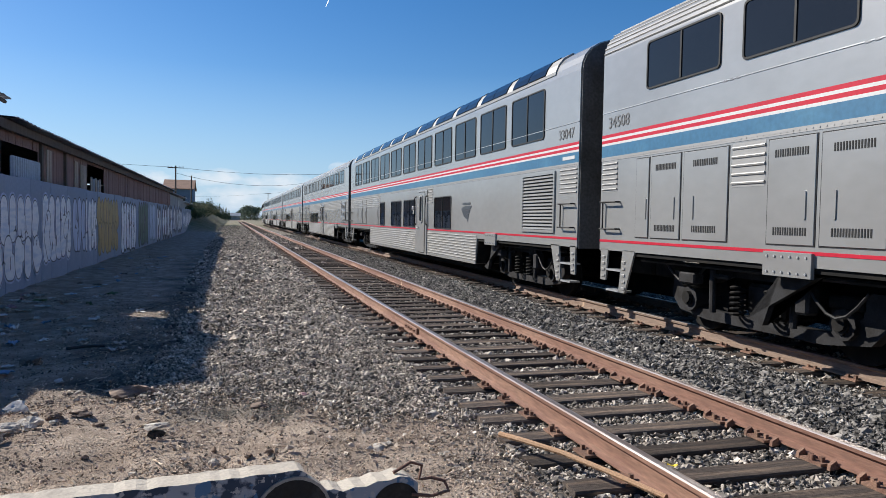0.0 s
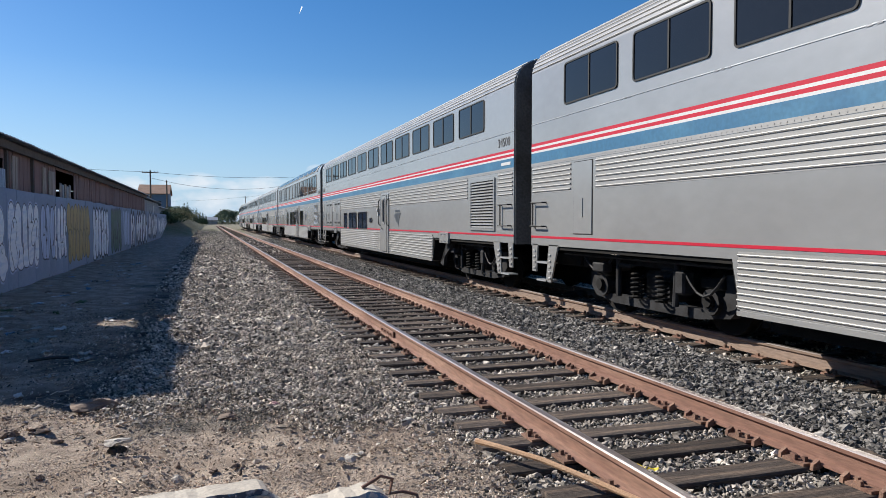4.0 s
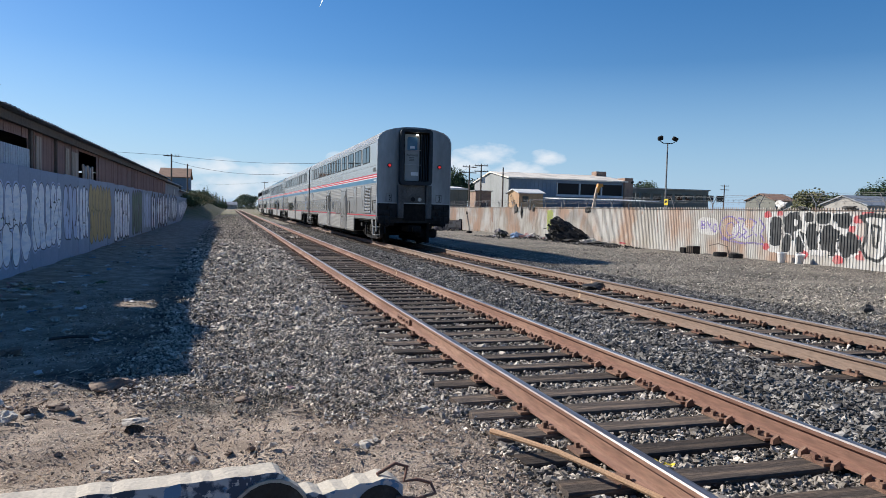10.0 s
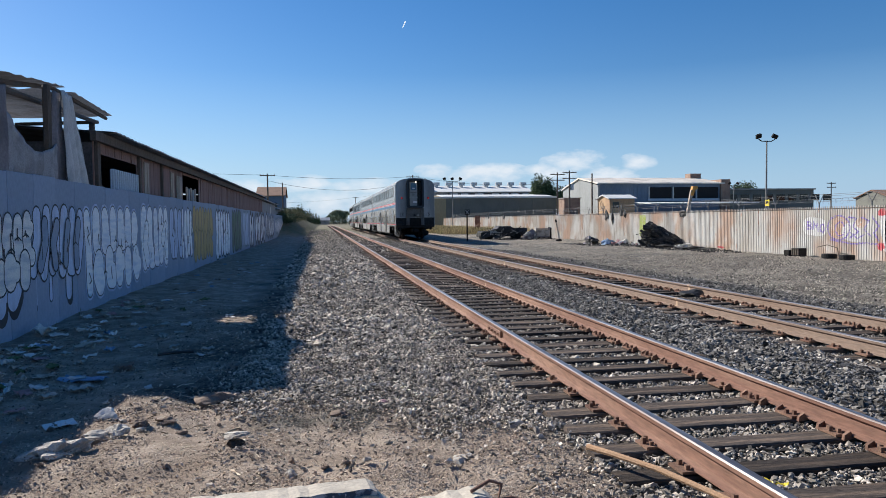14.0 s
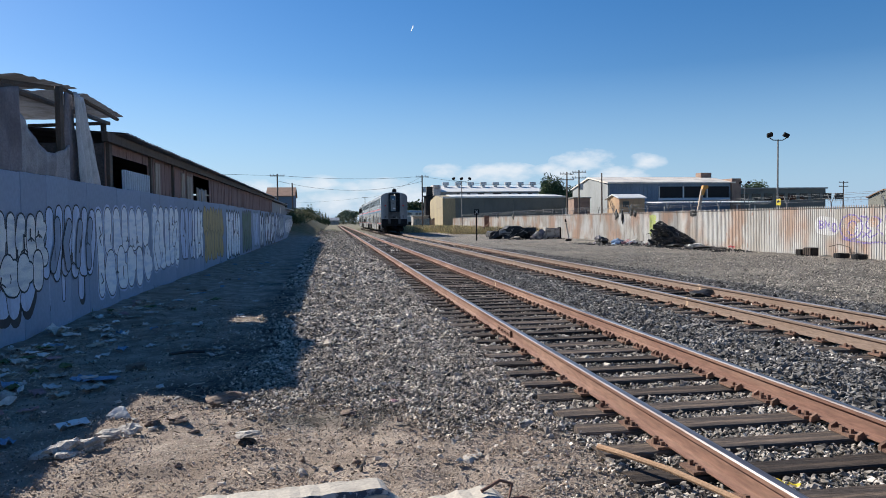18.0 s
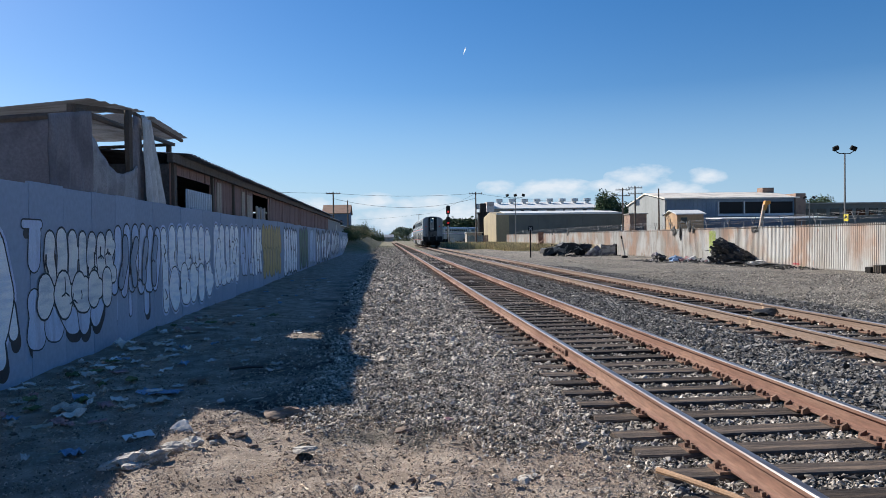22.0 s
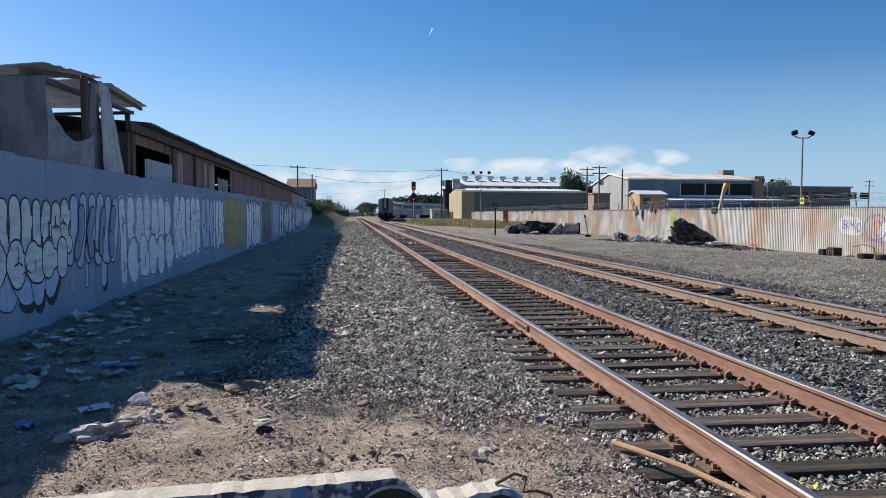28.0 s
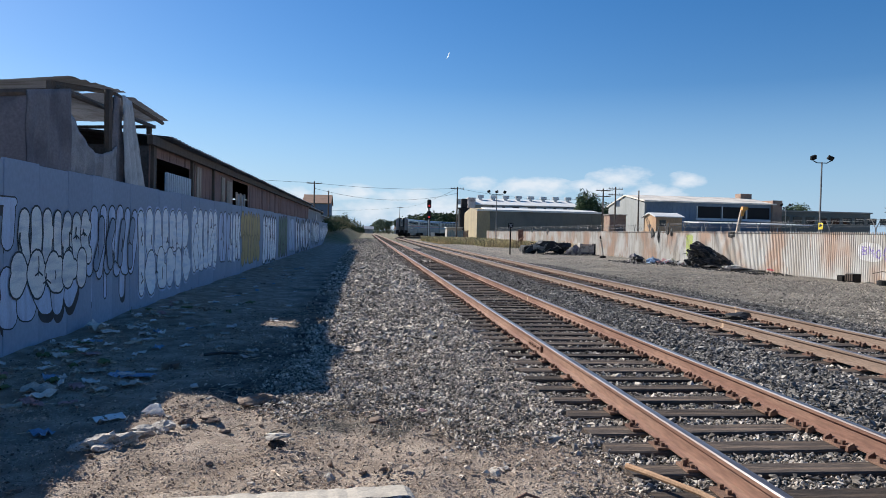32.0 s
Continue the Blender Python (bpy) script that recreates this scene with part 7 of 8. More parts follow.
def flood_lamp(x, y, top, heads, label):
    ob = thing("flood_light", label, "lamp post")
    part("mast", tube(bmesh.new(), [(x, y, -0.3), (x, y, top)], 0.085, 8, 0.06), WIRE, ob)
    w = 0.55 * (heads - 1) + 0.2
    part("bracket", tube(bmesh.new(), [(x - w, y, top + 0.12), (x - w * 0.6, y, top - 0.05), (x + w * 0.6, y, top - 0.05), (x + w, y, top + 0.12)], 0.04, 6), UNDER, ob)
    for k in range(heads):
        d = (k - (heads - 1) / 2) * 2 * w / max(1, heads - 1)
        h = part("lamp_head", boxed(-0.24, 0.24, -0.12, 0.12, -0.16, 0.2, 0.03), UNDER, ob)
        h.matrix_basis = pose(x + d, y, top + 0.35, 25, 20 if d > 0 else -20, 0)


flood_lamp(34.1, 55, 8.1, 2, "dark mast with two flood lights")
flood_lamp(*spot(10.43, 112), 7.9, 3, "dark mast with three flood lights")
flood_lamp(*spot(31.9, 110), 7.0, 2, "dark mast with small flood lights")


def signal():
    x, y = spot(5.0, 140)
    ob = thing("railway_signal", "black two-head railway signal showing red", "signal")
    part("mast", tube(bmesh.new(), [(x, y, -0.2), (x, y, 7.5)], 0.12, 8), GALV, ob)
    for z in (7.1, 4.9):
        head = part("signal_head", boxed(x - 0.42, x + 0.42, y - 0.3, y + 0.1, z - 0.85, z + 0.9, 0.2), BLACK, ob)
        part("red_light", tube(bmesh.new(), [(x, y - 0.3, z - 0.35), (x, y - 0.36, z - 0.35)], 0.2, 12), RED_LAMP, head)
        part("visor", ring(bmesh.new(), shifted(rounded(0.56, 0.56, 0.27, 5), x, z - 0.33), shifted(rounded(0.5, 0.5, 0.24, 5), x, z - 0.33), "y", y - 0.6, y - 0.3), BLACK, head)
    part("cabinet", boxed(x + 0.5, x + 1.2, y - 0.3, y + 0.3, -0.2, 1.5), GALV, ob)
    part("ladder", boxed(x - 0.2, x + 0.2, y + 0.2, y + 0.25, 0, 6.9), UNDER, ob)


signal()


def cross_post():
    ob = thing("track_marker", "thin dark post with a small crossed plate", "sign")
    x, y = 9.15, 60.0
    part("post", boxed(x - 0.05, x + 0.05, y - 0.05, y + 0.05, -0.3, 2.4), UNDER, ob)
    plate = part("plate", boxed(x - 0.22, x + 0.22, y - 0.08, y - 0.05, 2.1, 2.55), UNDER, ob)
    for s in (1, -1):
        bm = bmesh.new()
        prism(bm, [(x - 0.17 * s, 2.17), (x - 0.11 * s, 2.17), (x + 0.17 * s, 2.48), (x + 0.11 * s, 2.48)], "y", y - 0.092 - 0.004 * (s > 0), y - 0.084)
        part("cross_bar", bm, WHITE_STRIPE, plate)


cross_post()


def boom():
    ob = thing("boom_lift", "raised orange lift boom", "boom lift")
    x, y = spot(29.15, 88)
    part("boom_arm", prism(bmesh.new(), [(x - 1.35, 1.4), (x - 1.0, 1.4), (x - 0.2, 5.3), (x - 0.55, 5.4)], "y", y - 0.15, y + 0.15), BOARD_PALE, ob)
    part("boom_head", prism(bmesh.new(), [(x - 0.62, 4.6), (x - 0.28, 4.6), (x - 0.1, 5.25), (x + 0.35, 5.5), (x + 0.3, 5.85), (x - 0.35, 5.85)], "y", y - 0.25, y + 0.25), ORANGE, ob)
    part("chassis", boxed(x - 3, x + 1.5, y - 1, y + 1, -0.2, 1.6, 0.1), UNDER, ob)


boom()


def yellow_sign(y):
    ob = thing("warning_sign", "yellow diamond warning panel on a post behind the fence", "sign")
    part("post", tube(bmesh.new(), [(19.3, y, -0.2), (19.3, y, 2.55)], 0.025, 6), GALV, ob)
    panel = part("panel", boxed(19.24, 19.26, y - 0.17, y + 0.17, 2.2, 2.52), YELLOW, ob)
    bm = bmesh.new()
    prism(bm, [(y - 0.13, 2.38), (y + 0.02, 2.49), (y + 0.13, 2.32), (y + 0.03, 2.33)], "x", 19.225, 19.24)
    part("panel_mark", bm, BLACK, panel)


yellow_sign(33.0), yellow_sign(15.5)

LEAF_V = np.array([(-0.5, 0, 0), (0, -0.3, 0.05), (0.5, 0, 0), (0, 0.3, 0.05)])
LEAF_F = [(0, 1, 2, 3)]


def foliage(name, lobes, count, size, mat, seed):
    """Leaf clumps spread through a few uneven lobes (x, y, z, rx, ry, rz)."""
    rng = np.random.default_rng(seed)
    total = sum(l[3] * l[4] * l[5] for l in lobes)
    arr = []
    for cx, cy, cz, rx, ry, rz in lobes:
        n = max(20, int(count * rx * ry * rz / total))
        d = rng.normal(size=(n, 3))
        d /= np.linalg.norm(d, axis=1)[:, None]
        r = rng.uniform(0.55, 1.08, n)[:, None] * (1 + 0.25 * np.sin(d[:, :1] * 7 + d[:, 1:2] * 5 + seed))
        p = d * r * (rx, ry, rz) + (cx, cy, cz)
        m = np.zeros((n, 3, 4))
        m[:, :, :3] = turns(n, rng) * (size * rng.uniform(0.6, 1.4, n))[:, None, None]
        m[:, :, 3] = p
        arr.append(m)
    return cloud_of(name, LEAF_V, LEAF_F, np.concatenate(arr), mat)


def tree(x, y, h, spread, seed, mat=None, count=1800, label="leafy dark green tree", size=None):
    rng = random.Random(seed)
    ob = thing("tree", label, "tree", "trees beyond the fences")
    bm = bmesh.new()
    tube(bm, [(x, y, -0.3), (x + 0.1, y, h * 0.3), (x - 0.1, y, h * 0.62)], 0.035 * h, 8, 0.012 * h)
    for k in range(5):
        a = k * 1.3 + seed
        tube(bm, [(x, y, h * 0.35), (x + spread * 0.5 * math.cos(a), y + spread * 0.5 * math.sin(a), h * rng.uniform(0.6, 0.8))], 0.014 * h, 5, 0.004 * h)
    part("trunk", bm, BARK, ob)
    lobes = [(x, y, h * 0.66, spread * 0.62, spread * 0.62, h * 0.32)]
    for k in range(6):
        a = k * 1.05 + rng.uniform(-0.4, 0.4)
        r = spread * rng.uniform(0.4, 0.75)
        lobes.append((x + r * math.cos(a), y + r * math.sin(a), h * rng.uniform(0.48, 0.86), spread * 0.4, spread * 0.4, h * 0.16))
    crown = foliage("crown", lobes, count, size or spread * 0.16, mat or LEAF, seed)
    crown.parent = ob
    return ob


def conifer(x, y, h, seed):
    """A narrow dark conifer: a straight trunk and whorls that shorten towards the tip."""
    ob = thing("tree", "narrow dark conifer beyond the wall's end", "tree", "conifers down the line")
    part("trunk", tube(bmesh.new(), [(x, y, -0.3), (x, y, h * 0.9)], 0.16, 6, 0.04), BARK, ob)
    crown = foliage("crown", [(x, y, h * (0.25 + 0.13 * k), h * (0.2 - 0.03 * k), h * (0.2 - 0.03 * k), h * 0.13) for k in range(6)], 1500, 0.2, LEAF, seed)
    crown.parent = ob


def trees():
    for k, (az, far, h) in enumerate(((-1.85, 180, 6.6), (-1.62, 185, 6.9), (-1.45, 200, 5.4), (-1.15, 215, 5.6), (-0.98, 225, 6.4), (-0.72, 245, 5.2), (-0.5, 265, 5.6), (-0.28, 290, 4.6))):
        conifer(*spot(az, far), h * 0.9, 120 + k)
    for k, (az, far, h, s) in enumerate(((17.4, 150, 11.2, 2.6), (18.2, 150, 9.6, 3.4), (19.2, 152, 8.6, 3.2), (32.6, 150, 9.6, 4.5), (44.2, 85, 5.8, 3.2), (45.4, 88, 5.4, 2.6), (47.7, 112, 8.6, 3.4), (48.8, 115, 10.4, 4.0), (50.0, 113, 9.6, 3.8), (52.5, 120, 8.4, 4.5), (20.0, 150, 7.5, 2.5))):
        x, y = spot(az, far)
        tree(x, y, h, s, 60 + k, LEAF if k not in (4, 8, 9) else LEAF_DRY, count=5200, size=0.36)
    for k, (az, far, h, s) in enumerate(((0.9, 400, 7, 5), (1.35, 410, 8, 6), (4.0, 330, 9, 8), (5.2, 330, 10.5, 9), (6.2, 330, 10, 9), (3.0, 330, 8, 6), (7.2, 330, 10.5, 9), (5.7, 340, 10, 8))):
        x, y = spot(az, far)
        tree(x, y, h, s, 80 + k, LEAF_FAR if k < 2 else LEAF, count=1500, label="dark tree far down the line")


trees()


def tufts(name, label, areas, count, height, mat, seed):
    """Grass blades and weeds over a few patches of ground (x0, x1, y0, y1)."""
    rng = np.random.default_rng(seed)
    arr = []
    total = sum((b - a) * (d - c) for a, b, c, d in areas)
    for a, b, c, d in areas:
        n = int(count * (b - a) * (d - c) / total)
        m = np.zeros((n, 3, 4))
        ang, lean = rng.uniform(0, 6.28, n), rng.uniform(-0.5, 0.5, (n, 2))
        h = height * rng.uniform(0.4, 1.3, n)
        m[:, 0, 0], m[:, 1, 0] = np.cos(ang) * h * 0.3, np.sin(ang) * h * 0.3
        m[:, 0, 1], m[:, 1, 1] = -np.sin(ang) * h * 0.3, np.cos(ang) * h * 0.3
        m[:, 0, 2], m[:, 1, 2], m[:, 2, 2] = lean[:, 0] * h, lean[:, 1] * h, h
        m[:, 0, 3], m[:, 1, 3], m[:, 2, 3] = rng.uniform(a, b, n), rng.uniform(c, d, n), -0.15
        arr.append(m)
    v = np.array([(-0.07, 0, 0), (0.07, 0, 0), (0.30, 0.3, 0.85), (0.28, 0.3, 1.0)])
    ob = cloud_of(name, v, [(0, 1, 2, 3)], np.concatenate(arr), mat)
    return tagged(ob, label, "grass", kind="stuff")


tufts("dry_grass", "tall dry yellow grass along the fence and bend", [(12, 18.5, 88, 104), (7.6, 18.6, 104, 142), (16.9, 18.4, 66, 88)], 30000, 0.8, STRAW, 3)
tufts("green_weeds", "green weeds along the fence foot", [(14, 18, 72, 86), (17.6, 18.5, 34, 60), (-8.3, -7.9, 12, 60), (-7.7, -7.3, 7, 30), (-4.6, -2.2, 62, 150), (1.6, 2.5, 90, 150)], 3200, 0.24, WEED, 4)


def far_scrub():
    """Low hazy scrub that closes the view down the line."""
    rng = random.Random(77)
    lobes = []
    for k in range(46):
        x, y = rng.uniform(-14, 46), rng.uniform(385, 440)
        h = rng.uniform(1.2, 3.0) + (2.5 if 2 < x < 12 else 0)
        lobes.append((x, y, h * 0.5, rng.uniform(1.5, 3.5), 2.5, h * 0.6))
    tagged(foliage("far_scrub", lobes, 7000, 0.6, LEAF_FAR, 9), "low grey-green scrub far down the line", "scrub", kind="stuff")


far_scrub()


def bank_bushes():
    for k, (x, y, r, h) in enumerate(((-8.0, 92, 1.9, 1.9), (-7.9, 99, 2.0, 2.1), (-7.9, 107, 2.2, 2.0), (-8.2, 116, 2.6, 2.2), (-7.8, 128, 2.6, 2.2), (-8.5, 140, 3.0, 2.4))):
        ob = thing("bush", "scrubby green and straw bush on the bank", "bush", "bushes by the wall")
        g = ground_level(x, y)
        part("stems", tube(bmesh.new(), [(x, y, g - 0.2), (x, y, g + h * 0.5)], 0.08, 5), BARK, ob)
        c = foliage("leaves", [(x, y, g + h * 0.25, r, r * 1.5, h * 0.3), (x + 0.4, y + 1, g + h * 0.3, r * 0.6, r, h * 0.3)], 1800, 0.2, LEAF if k % 3 == 0 else LEAF_DRY, 40 + k)
        c.parent = ob


bank_bushes()


# ---- rubbish and stones ----
def lump(rng, sx, sy, sz, n=2, rough=0.25, flat=0.0):
    """An uneven solid: a subdivided ball pushed about by noise."""
    bm = bmesh.new()
    bmesh.ops.create_icosphere(bm, subdivisions=n, radius=0.5)
    off = Vector((rng.uniform(0, 50), rng.uniform(0, 50), rng.uniform(0, 50)))
    for v in bm.verts:
        d = 1 + rough * 2 * noise.noise(v.co * 2.4 + off) + rough * noise.noise(v.co * 6 + off)
        v.co = Vector((v.co.x * sx * d, v.co.y * sy * d, v.co.z * sz * d))
        if flat and v.co.z < -flat * sz:
            v.co.z = -flat * sz
    return bm


def placed(name, bm, mat, x, y, z, label, category, group="", rz=0, rx=0):
    ob = part(name, bm, mat, None, label)
    ob.matrix_basis = pose(x, y, z, rx, 0, rz)
    return tagged(ob, "", category, group)


def burnt_heap(x, y):
    """A slumped heap of charred sacks and folded sheet, high at one end, in creased pieces."""
    rng = random.Random(21)
    ob = thing("burnt_heap", "tall slumped heap of charred black sacks and folded sheet", "rubbish heap")
    ob.matrix_basis = pose(x, y, -0.17, 0, 0, -23)
    spots = [(-0.45, 0.0, 0.45, 1.3, 1.1, 1.0), (0.35, 0.0, 0.35, 1.5, 1.1, 0.8), (-0.35, 0.1, 1.0, 1.2, 0.9, 0.62), (-0.42, 0.1, 1.26, 0.8, 0.65, 0.48), (0.15, 0.1, 0.98, 0.75, 0.6, 0.5), (0.62, 0.05, 0.7, 0.6, 0.6, 0.45), (0.3, 0.05, 0.78, 1.25, 0.9, 0.55), (0.75, 0.0, 0.45, 0.9, 0.9, 0.7), (-0.2, -0.45, 0.3, 1.1, 0.6, 0.6), (0.55, -0.4, 0.25, 1.0, 0.6, 0.5), (-0.85, -0.1, 0.2, 0.8, 0.7, 0.4), (1.0, -0.2, 0.15, 0.8, 0.6, 0.35)]
    for dx, dy, dz, sx, sy, sz in spots:
        bm = lump(rng, sx, sy, sz, 4, 0.1)
        off = rng.uniform(0, 40)
        for v in bm.verts:
            c = v.co
            fold = 0.5 - abs(noise.noise((c.x * 1.6 + off, c.y * 6, c.z * 8))) * 2.2
            c *= 1 + 0.3 * fold + 0.1 * noise.noise(c * 14)
        o = part("charred_sack", bm, BURNT, ob)
        o.data.shade_flat()
        o.matrix_basis = pose(dx, dy, dz, rng.uniform(-12, 12), rng.uniform(12, 34), rng.uniform(-15, 15))
    for k in range(26):
        a = rng.uniform(-1.1, 1.2)
        o = part("charred_bar", tube(bmesh.new(), [(0, 0, 0), (rng.uniform(-0.2, 0.2), rng.uniform(-0.15, 0.05), rng.uniform(0.02, 0.15)), (rng.uniform(-0.4, 0.4), rng.uniform(-0.2, 0.1), rng.uniform(0.0, 0.25))], 0.018, 5), BURNT if k % 6 else ASH, ob)
        o.matrix_basis = pose(a, -0.55 + rng.uniform(-0.15, 0.3), (0.95 - 0.35 * a) * rng.random() ** 1.4)
    for k in range(30):
        a = rng.uniform(-1.15, 1.25)
        bm = boxed(-0.24, 0.24, -0.015, 0.015, -0.08, 0.08, 0.008)
        for v in bm.verts:
            v.co.y += 0.1 * math.sin(v.co.x * 5 + k)
        o = part("scorched_sheet", bm, BURNT, ob)
        o.matrix_basis = pose(a, -0.5 + rng.uniform(-0.2, 0.3), (1.05 - 0.4 * a) * rng.random(), rng.uniform(-40, 40), rng.uniform(5, 45), rng.uniform(-30, 30))


burnt_heap(17.45, 41.2)


def rag(name, x, y, s, mat, label, seed, h=0.25, z=-0.15):
    rng = random.Random(seed)
    bm = lump(rng, s, s * 0.7, h * 2, 3, 0.45, 0.25)
    return placed(name, bm, mat, x, y, z + h * 0.4, label, "rag", "scattered rags and rubbish", rng.uniform(0, 180))


rag("folded_tarpaulin", 15.75, 47.7, 1.25, BURNT, "dark tarpaulin bundle on the gravel", 1, 0.3)
rag("folded_tarpaulin", 15.6, 47.95, 1.1, TARP, "grey folded tarpaulin on the dark bundle", 11, 0.34)
rag("blue_blanket", 16.3, 46.5, 0.85, BLUE_RAG, "crumpled blue blanket on the gravel", 2, 0.24)
rag("crumpled_blanket", 17.0, 46.2, 0.5, PINK_RAG, "crumpled faded pink blanket by the fence", 3, 0.2)
rag("white_rag", 17.3, 46.0, 0.7, WHITE_RAG, "white rag beside the clothes", 4, 0.25)
rag("white_rag", 18.05, 39.2, 1.0, WHITE_RAG, "torn pale plastic beside the charred heap", 5, 0.16)
rag("charred_scrap", 17.6, 40.2, 1.6, BURNT, "flat charred scraps on the ground", 6, 0.15)
rag("charred_scrap", 17.8, 37.6, 2.2, BURNT, "thin charred scraps by the fence", 7, 0.1)
for k in range(16):
    rag("small_rag", 16.5 + 0.075 * k + 0.1 * math.sin(5 * k), 46.4 - 0.16 * k + 0.3 * math.sin(3 * k), 0.2 + 0.06 * (k % 4), (WHITE_RAG, BURNT, PINK_RAG, ASH, BLUE_RAG)[k % 5], "small rag among the clothes", 30 + k, 0.1 + 0.03 * (k % 3))
for k in range(6):
    rag("foam_scrap", 17.9 + 0.05 * k, 15.5 - 0.7 * k, 0.5, WHITE_RAG if k % 2 else PINK_RAG, "pale foam scrap at the fence foot", 50 + k, 0.1)


def wreck():
    """A burnt-out car body and, beside it, a broken sofa."""
    ob = thing("burnt_car", "burnt-out stripped car wreck on the gravel", "car wreck")
    x, y = 13.2, 64.0
    rng = random.Random(3)
    prof = [(-2.1, 0.25), (-2.1, 0.62), (-1.5, 0.78), (-0.9, 0.82), (-0.35, 1.18), (0.75, 1.2), (1.4, 0.85), (2.05, 0.78), (2.1, 0.3)]
    bm = prism(bmesh.new(), [(x + a, b - 0.16) for a, b in prof], "y", y - 0.8, y + 0.8)
    bmesh.ops.subdivide_edges(bm, edges=bm.edges[:], cuts=3, use_grid_fill=True)
    for v in bm.verts:
        v.co += Vector((noise.noise(v.co * 2), noise.noise(v.co * 2 + Vector((9, 0, 0))), noise.noise(v.co * 2 + Vector((0, 9, 0))))) * 0.13
    part("body_shell", bm, BURNT, ob)
    for dx in (-1.3, 1.35):
        for dy in (-0.75, 0.75):
            part("wheel", tube(bmesh.new(), [(x + dx, y + dy - 0.1, 0.12), (x + dx, y + dy + 0.1, 0.12)], 0.3, 14), UNDER, ob)
    for k in range(34):
        p = Vector((x + rng.uniform(-2.1, 2.1), y - 0.9 + rng.uniform(-0.15, 0.2), rng.uniform(-0.1, 0.75)))
        o = part("bent_strut", tube(bmesh.new(), [p, p + Vector((rng.uniform(-0.4, 0.4), 0, rng.uniform(-0.1, 0.3))), p + Vector((rng.uniform(-0.8, 0.8), 0, rng.uniform(-0.1, 0.45)))], 0.025, 5), (BURNT, UNDER, ASH)[k % 3], ob)
    for k in range(6):
        o = part("twisted_panel", boxed(-0.5, 0.5, -0.02, 0.02, -0.2, 0.2), BURNT if k % 3 else ASH, ob)
        o.matrix_basis = pose(x + rng.uniform(-1.8, 1.8), y - 0.85, rng.uniform(0.1, 0.8), rng.uniform(-30, 30), rng.uniform(-30, 30), rng.uniform(-30, 30))
    sofa = thing("broken_sofa", "torn pale sofa lying on its back", "sofa")
    x, y = 16.2, 62.4
    part("seat_base", boxed(x - 0.3, x + 1.15, y - 0.4, y + 0.4, -0.05, 0.62, 0.05), TARP, sofa)
    part("back_panel", boxed(x - 0.22, x + 1.05, y - 0.46, y - 0.4, 0.12, 0.72, 0.03), ASH, sofa)
    for dx in (-0.3, 1.06):
        part("arm", boxed(x + dx, x + dx + 0.12, y - 0.5, y + 0.3, -0.14, 0.9, 0.04), UNDER if dx > 0 else ASH, sofa)
    part("top_rail", boxed(x - 0.18, x + 1.06, y - 0.5, y - 0.42, 0.74, 0.82, 0.02), TARP, sofa)
    for dx in (-0.15, 0.3, 0.75):
        o = part("broken_leg", tube(bmesh.new(), [(0, 0, 0), (0.18, -0.1, 0.2)], 0.03, 5), UNDER, sofa)
        o.matrix_basis = pose(x + dx, y - 0.5, -0.16)
    for k, (dx, w, h) in enumerate(((-1.25, 0.6, 0.45), (-0.95, 0.7, 0.75), (-0.6, 0.6, 0.9), (-0.4, 0.4, 0.55))):
        bm = lump(rng, w, 0.4, h, 3, 0.3)
        for v in bm.verts:
            v.co *= 1.1 - 0.35 * abs(noise.noise((v.co.x * 7 + k, v.co.y * 4, v.co.z * 2)))
        o = part("torn_cover", bm, ASH if k % 2 else TARP, sofa)
        o.matrix_basis = pose(x + dx, y - 0.3, h * 0.4 - 0.12)


wreck()
bm = bmesh.new()
tube(bm, [(15.93, 55.5, -0.2), (15.62, 55.5, 1.45)], 0.055, 8)
post = placed("leaning_post", bm, ASH, 0, 0, 0, "pale broken post leaning on the gravel", "post")
part("dark_cap", tube(bmesh.new(), [(15.63, 55.5, 1.38), (15.59, 55.5, 1.62)], 0.075, 8, 0.05), UNDER, post)
part("footing", lump(random.Random(4), 0.5, 0.35, 0.3, 2, 0.2), UNDER, post).location = (15.85, 55.45, -0.1)
red = thing("red_wreckage", "rusty red sheet wreckage by the grass", "wreckage")
part("red_sheet", prism(bmesh.new(), [(13.6, -0.2), (17.0, 0.0), (17.6, 1.3), (16.6, 0.6)], "y", 92, 92.4), RUST, red)
part("red_panel", boxed(17.0, 17.7, 93, 93.1, -0.2, 2.2), RUST, red)
dark = thing("timber_fence", "teal and brown board fence at the yard corner", "fence", kind="structure")
for k in range(12):
    part("board", boxed(13.2 + 0.35 * k, 13.5 + 0.35 * k, 142, 142.06, -0.2, 1.9 + 0.1 * (k % 3)), BRICK if k > 8 else SPRAY_TEAL, dark)


def tyre(x, y):
    bm = bmesh.new()
    n, r = 20, 0.31
    ring(bm, [(r * math.cos(6.283 * k / n), r * math.sin(6.283 * k / n)) for k in range(n)], [(0.19 * math.cos(6.283 * k / n), 0.19 * math.sin(6.283 * k / n)) for k in range(n)], "z", 0, 0.2)
    bmesh.ops.bevel(bm, geom=bm.edges[:], offset=0.03, segments=2, affect="EDGES")
    return placed("tyre", bm, BLACK, x, y, -0.16, "worn black tyre lying flat by the fence", "tyre", "tyres by the fence")


tyre(18.25, 27.2), tyre(18.2, 26.1)


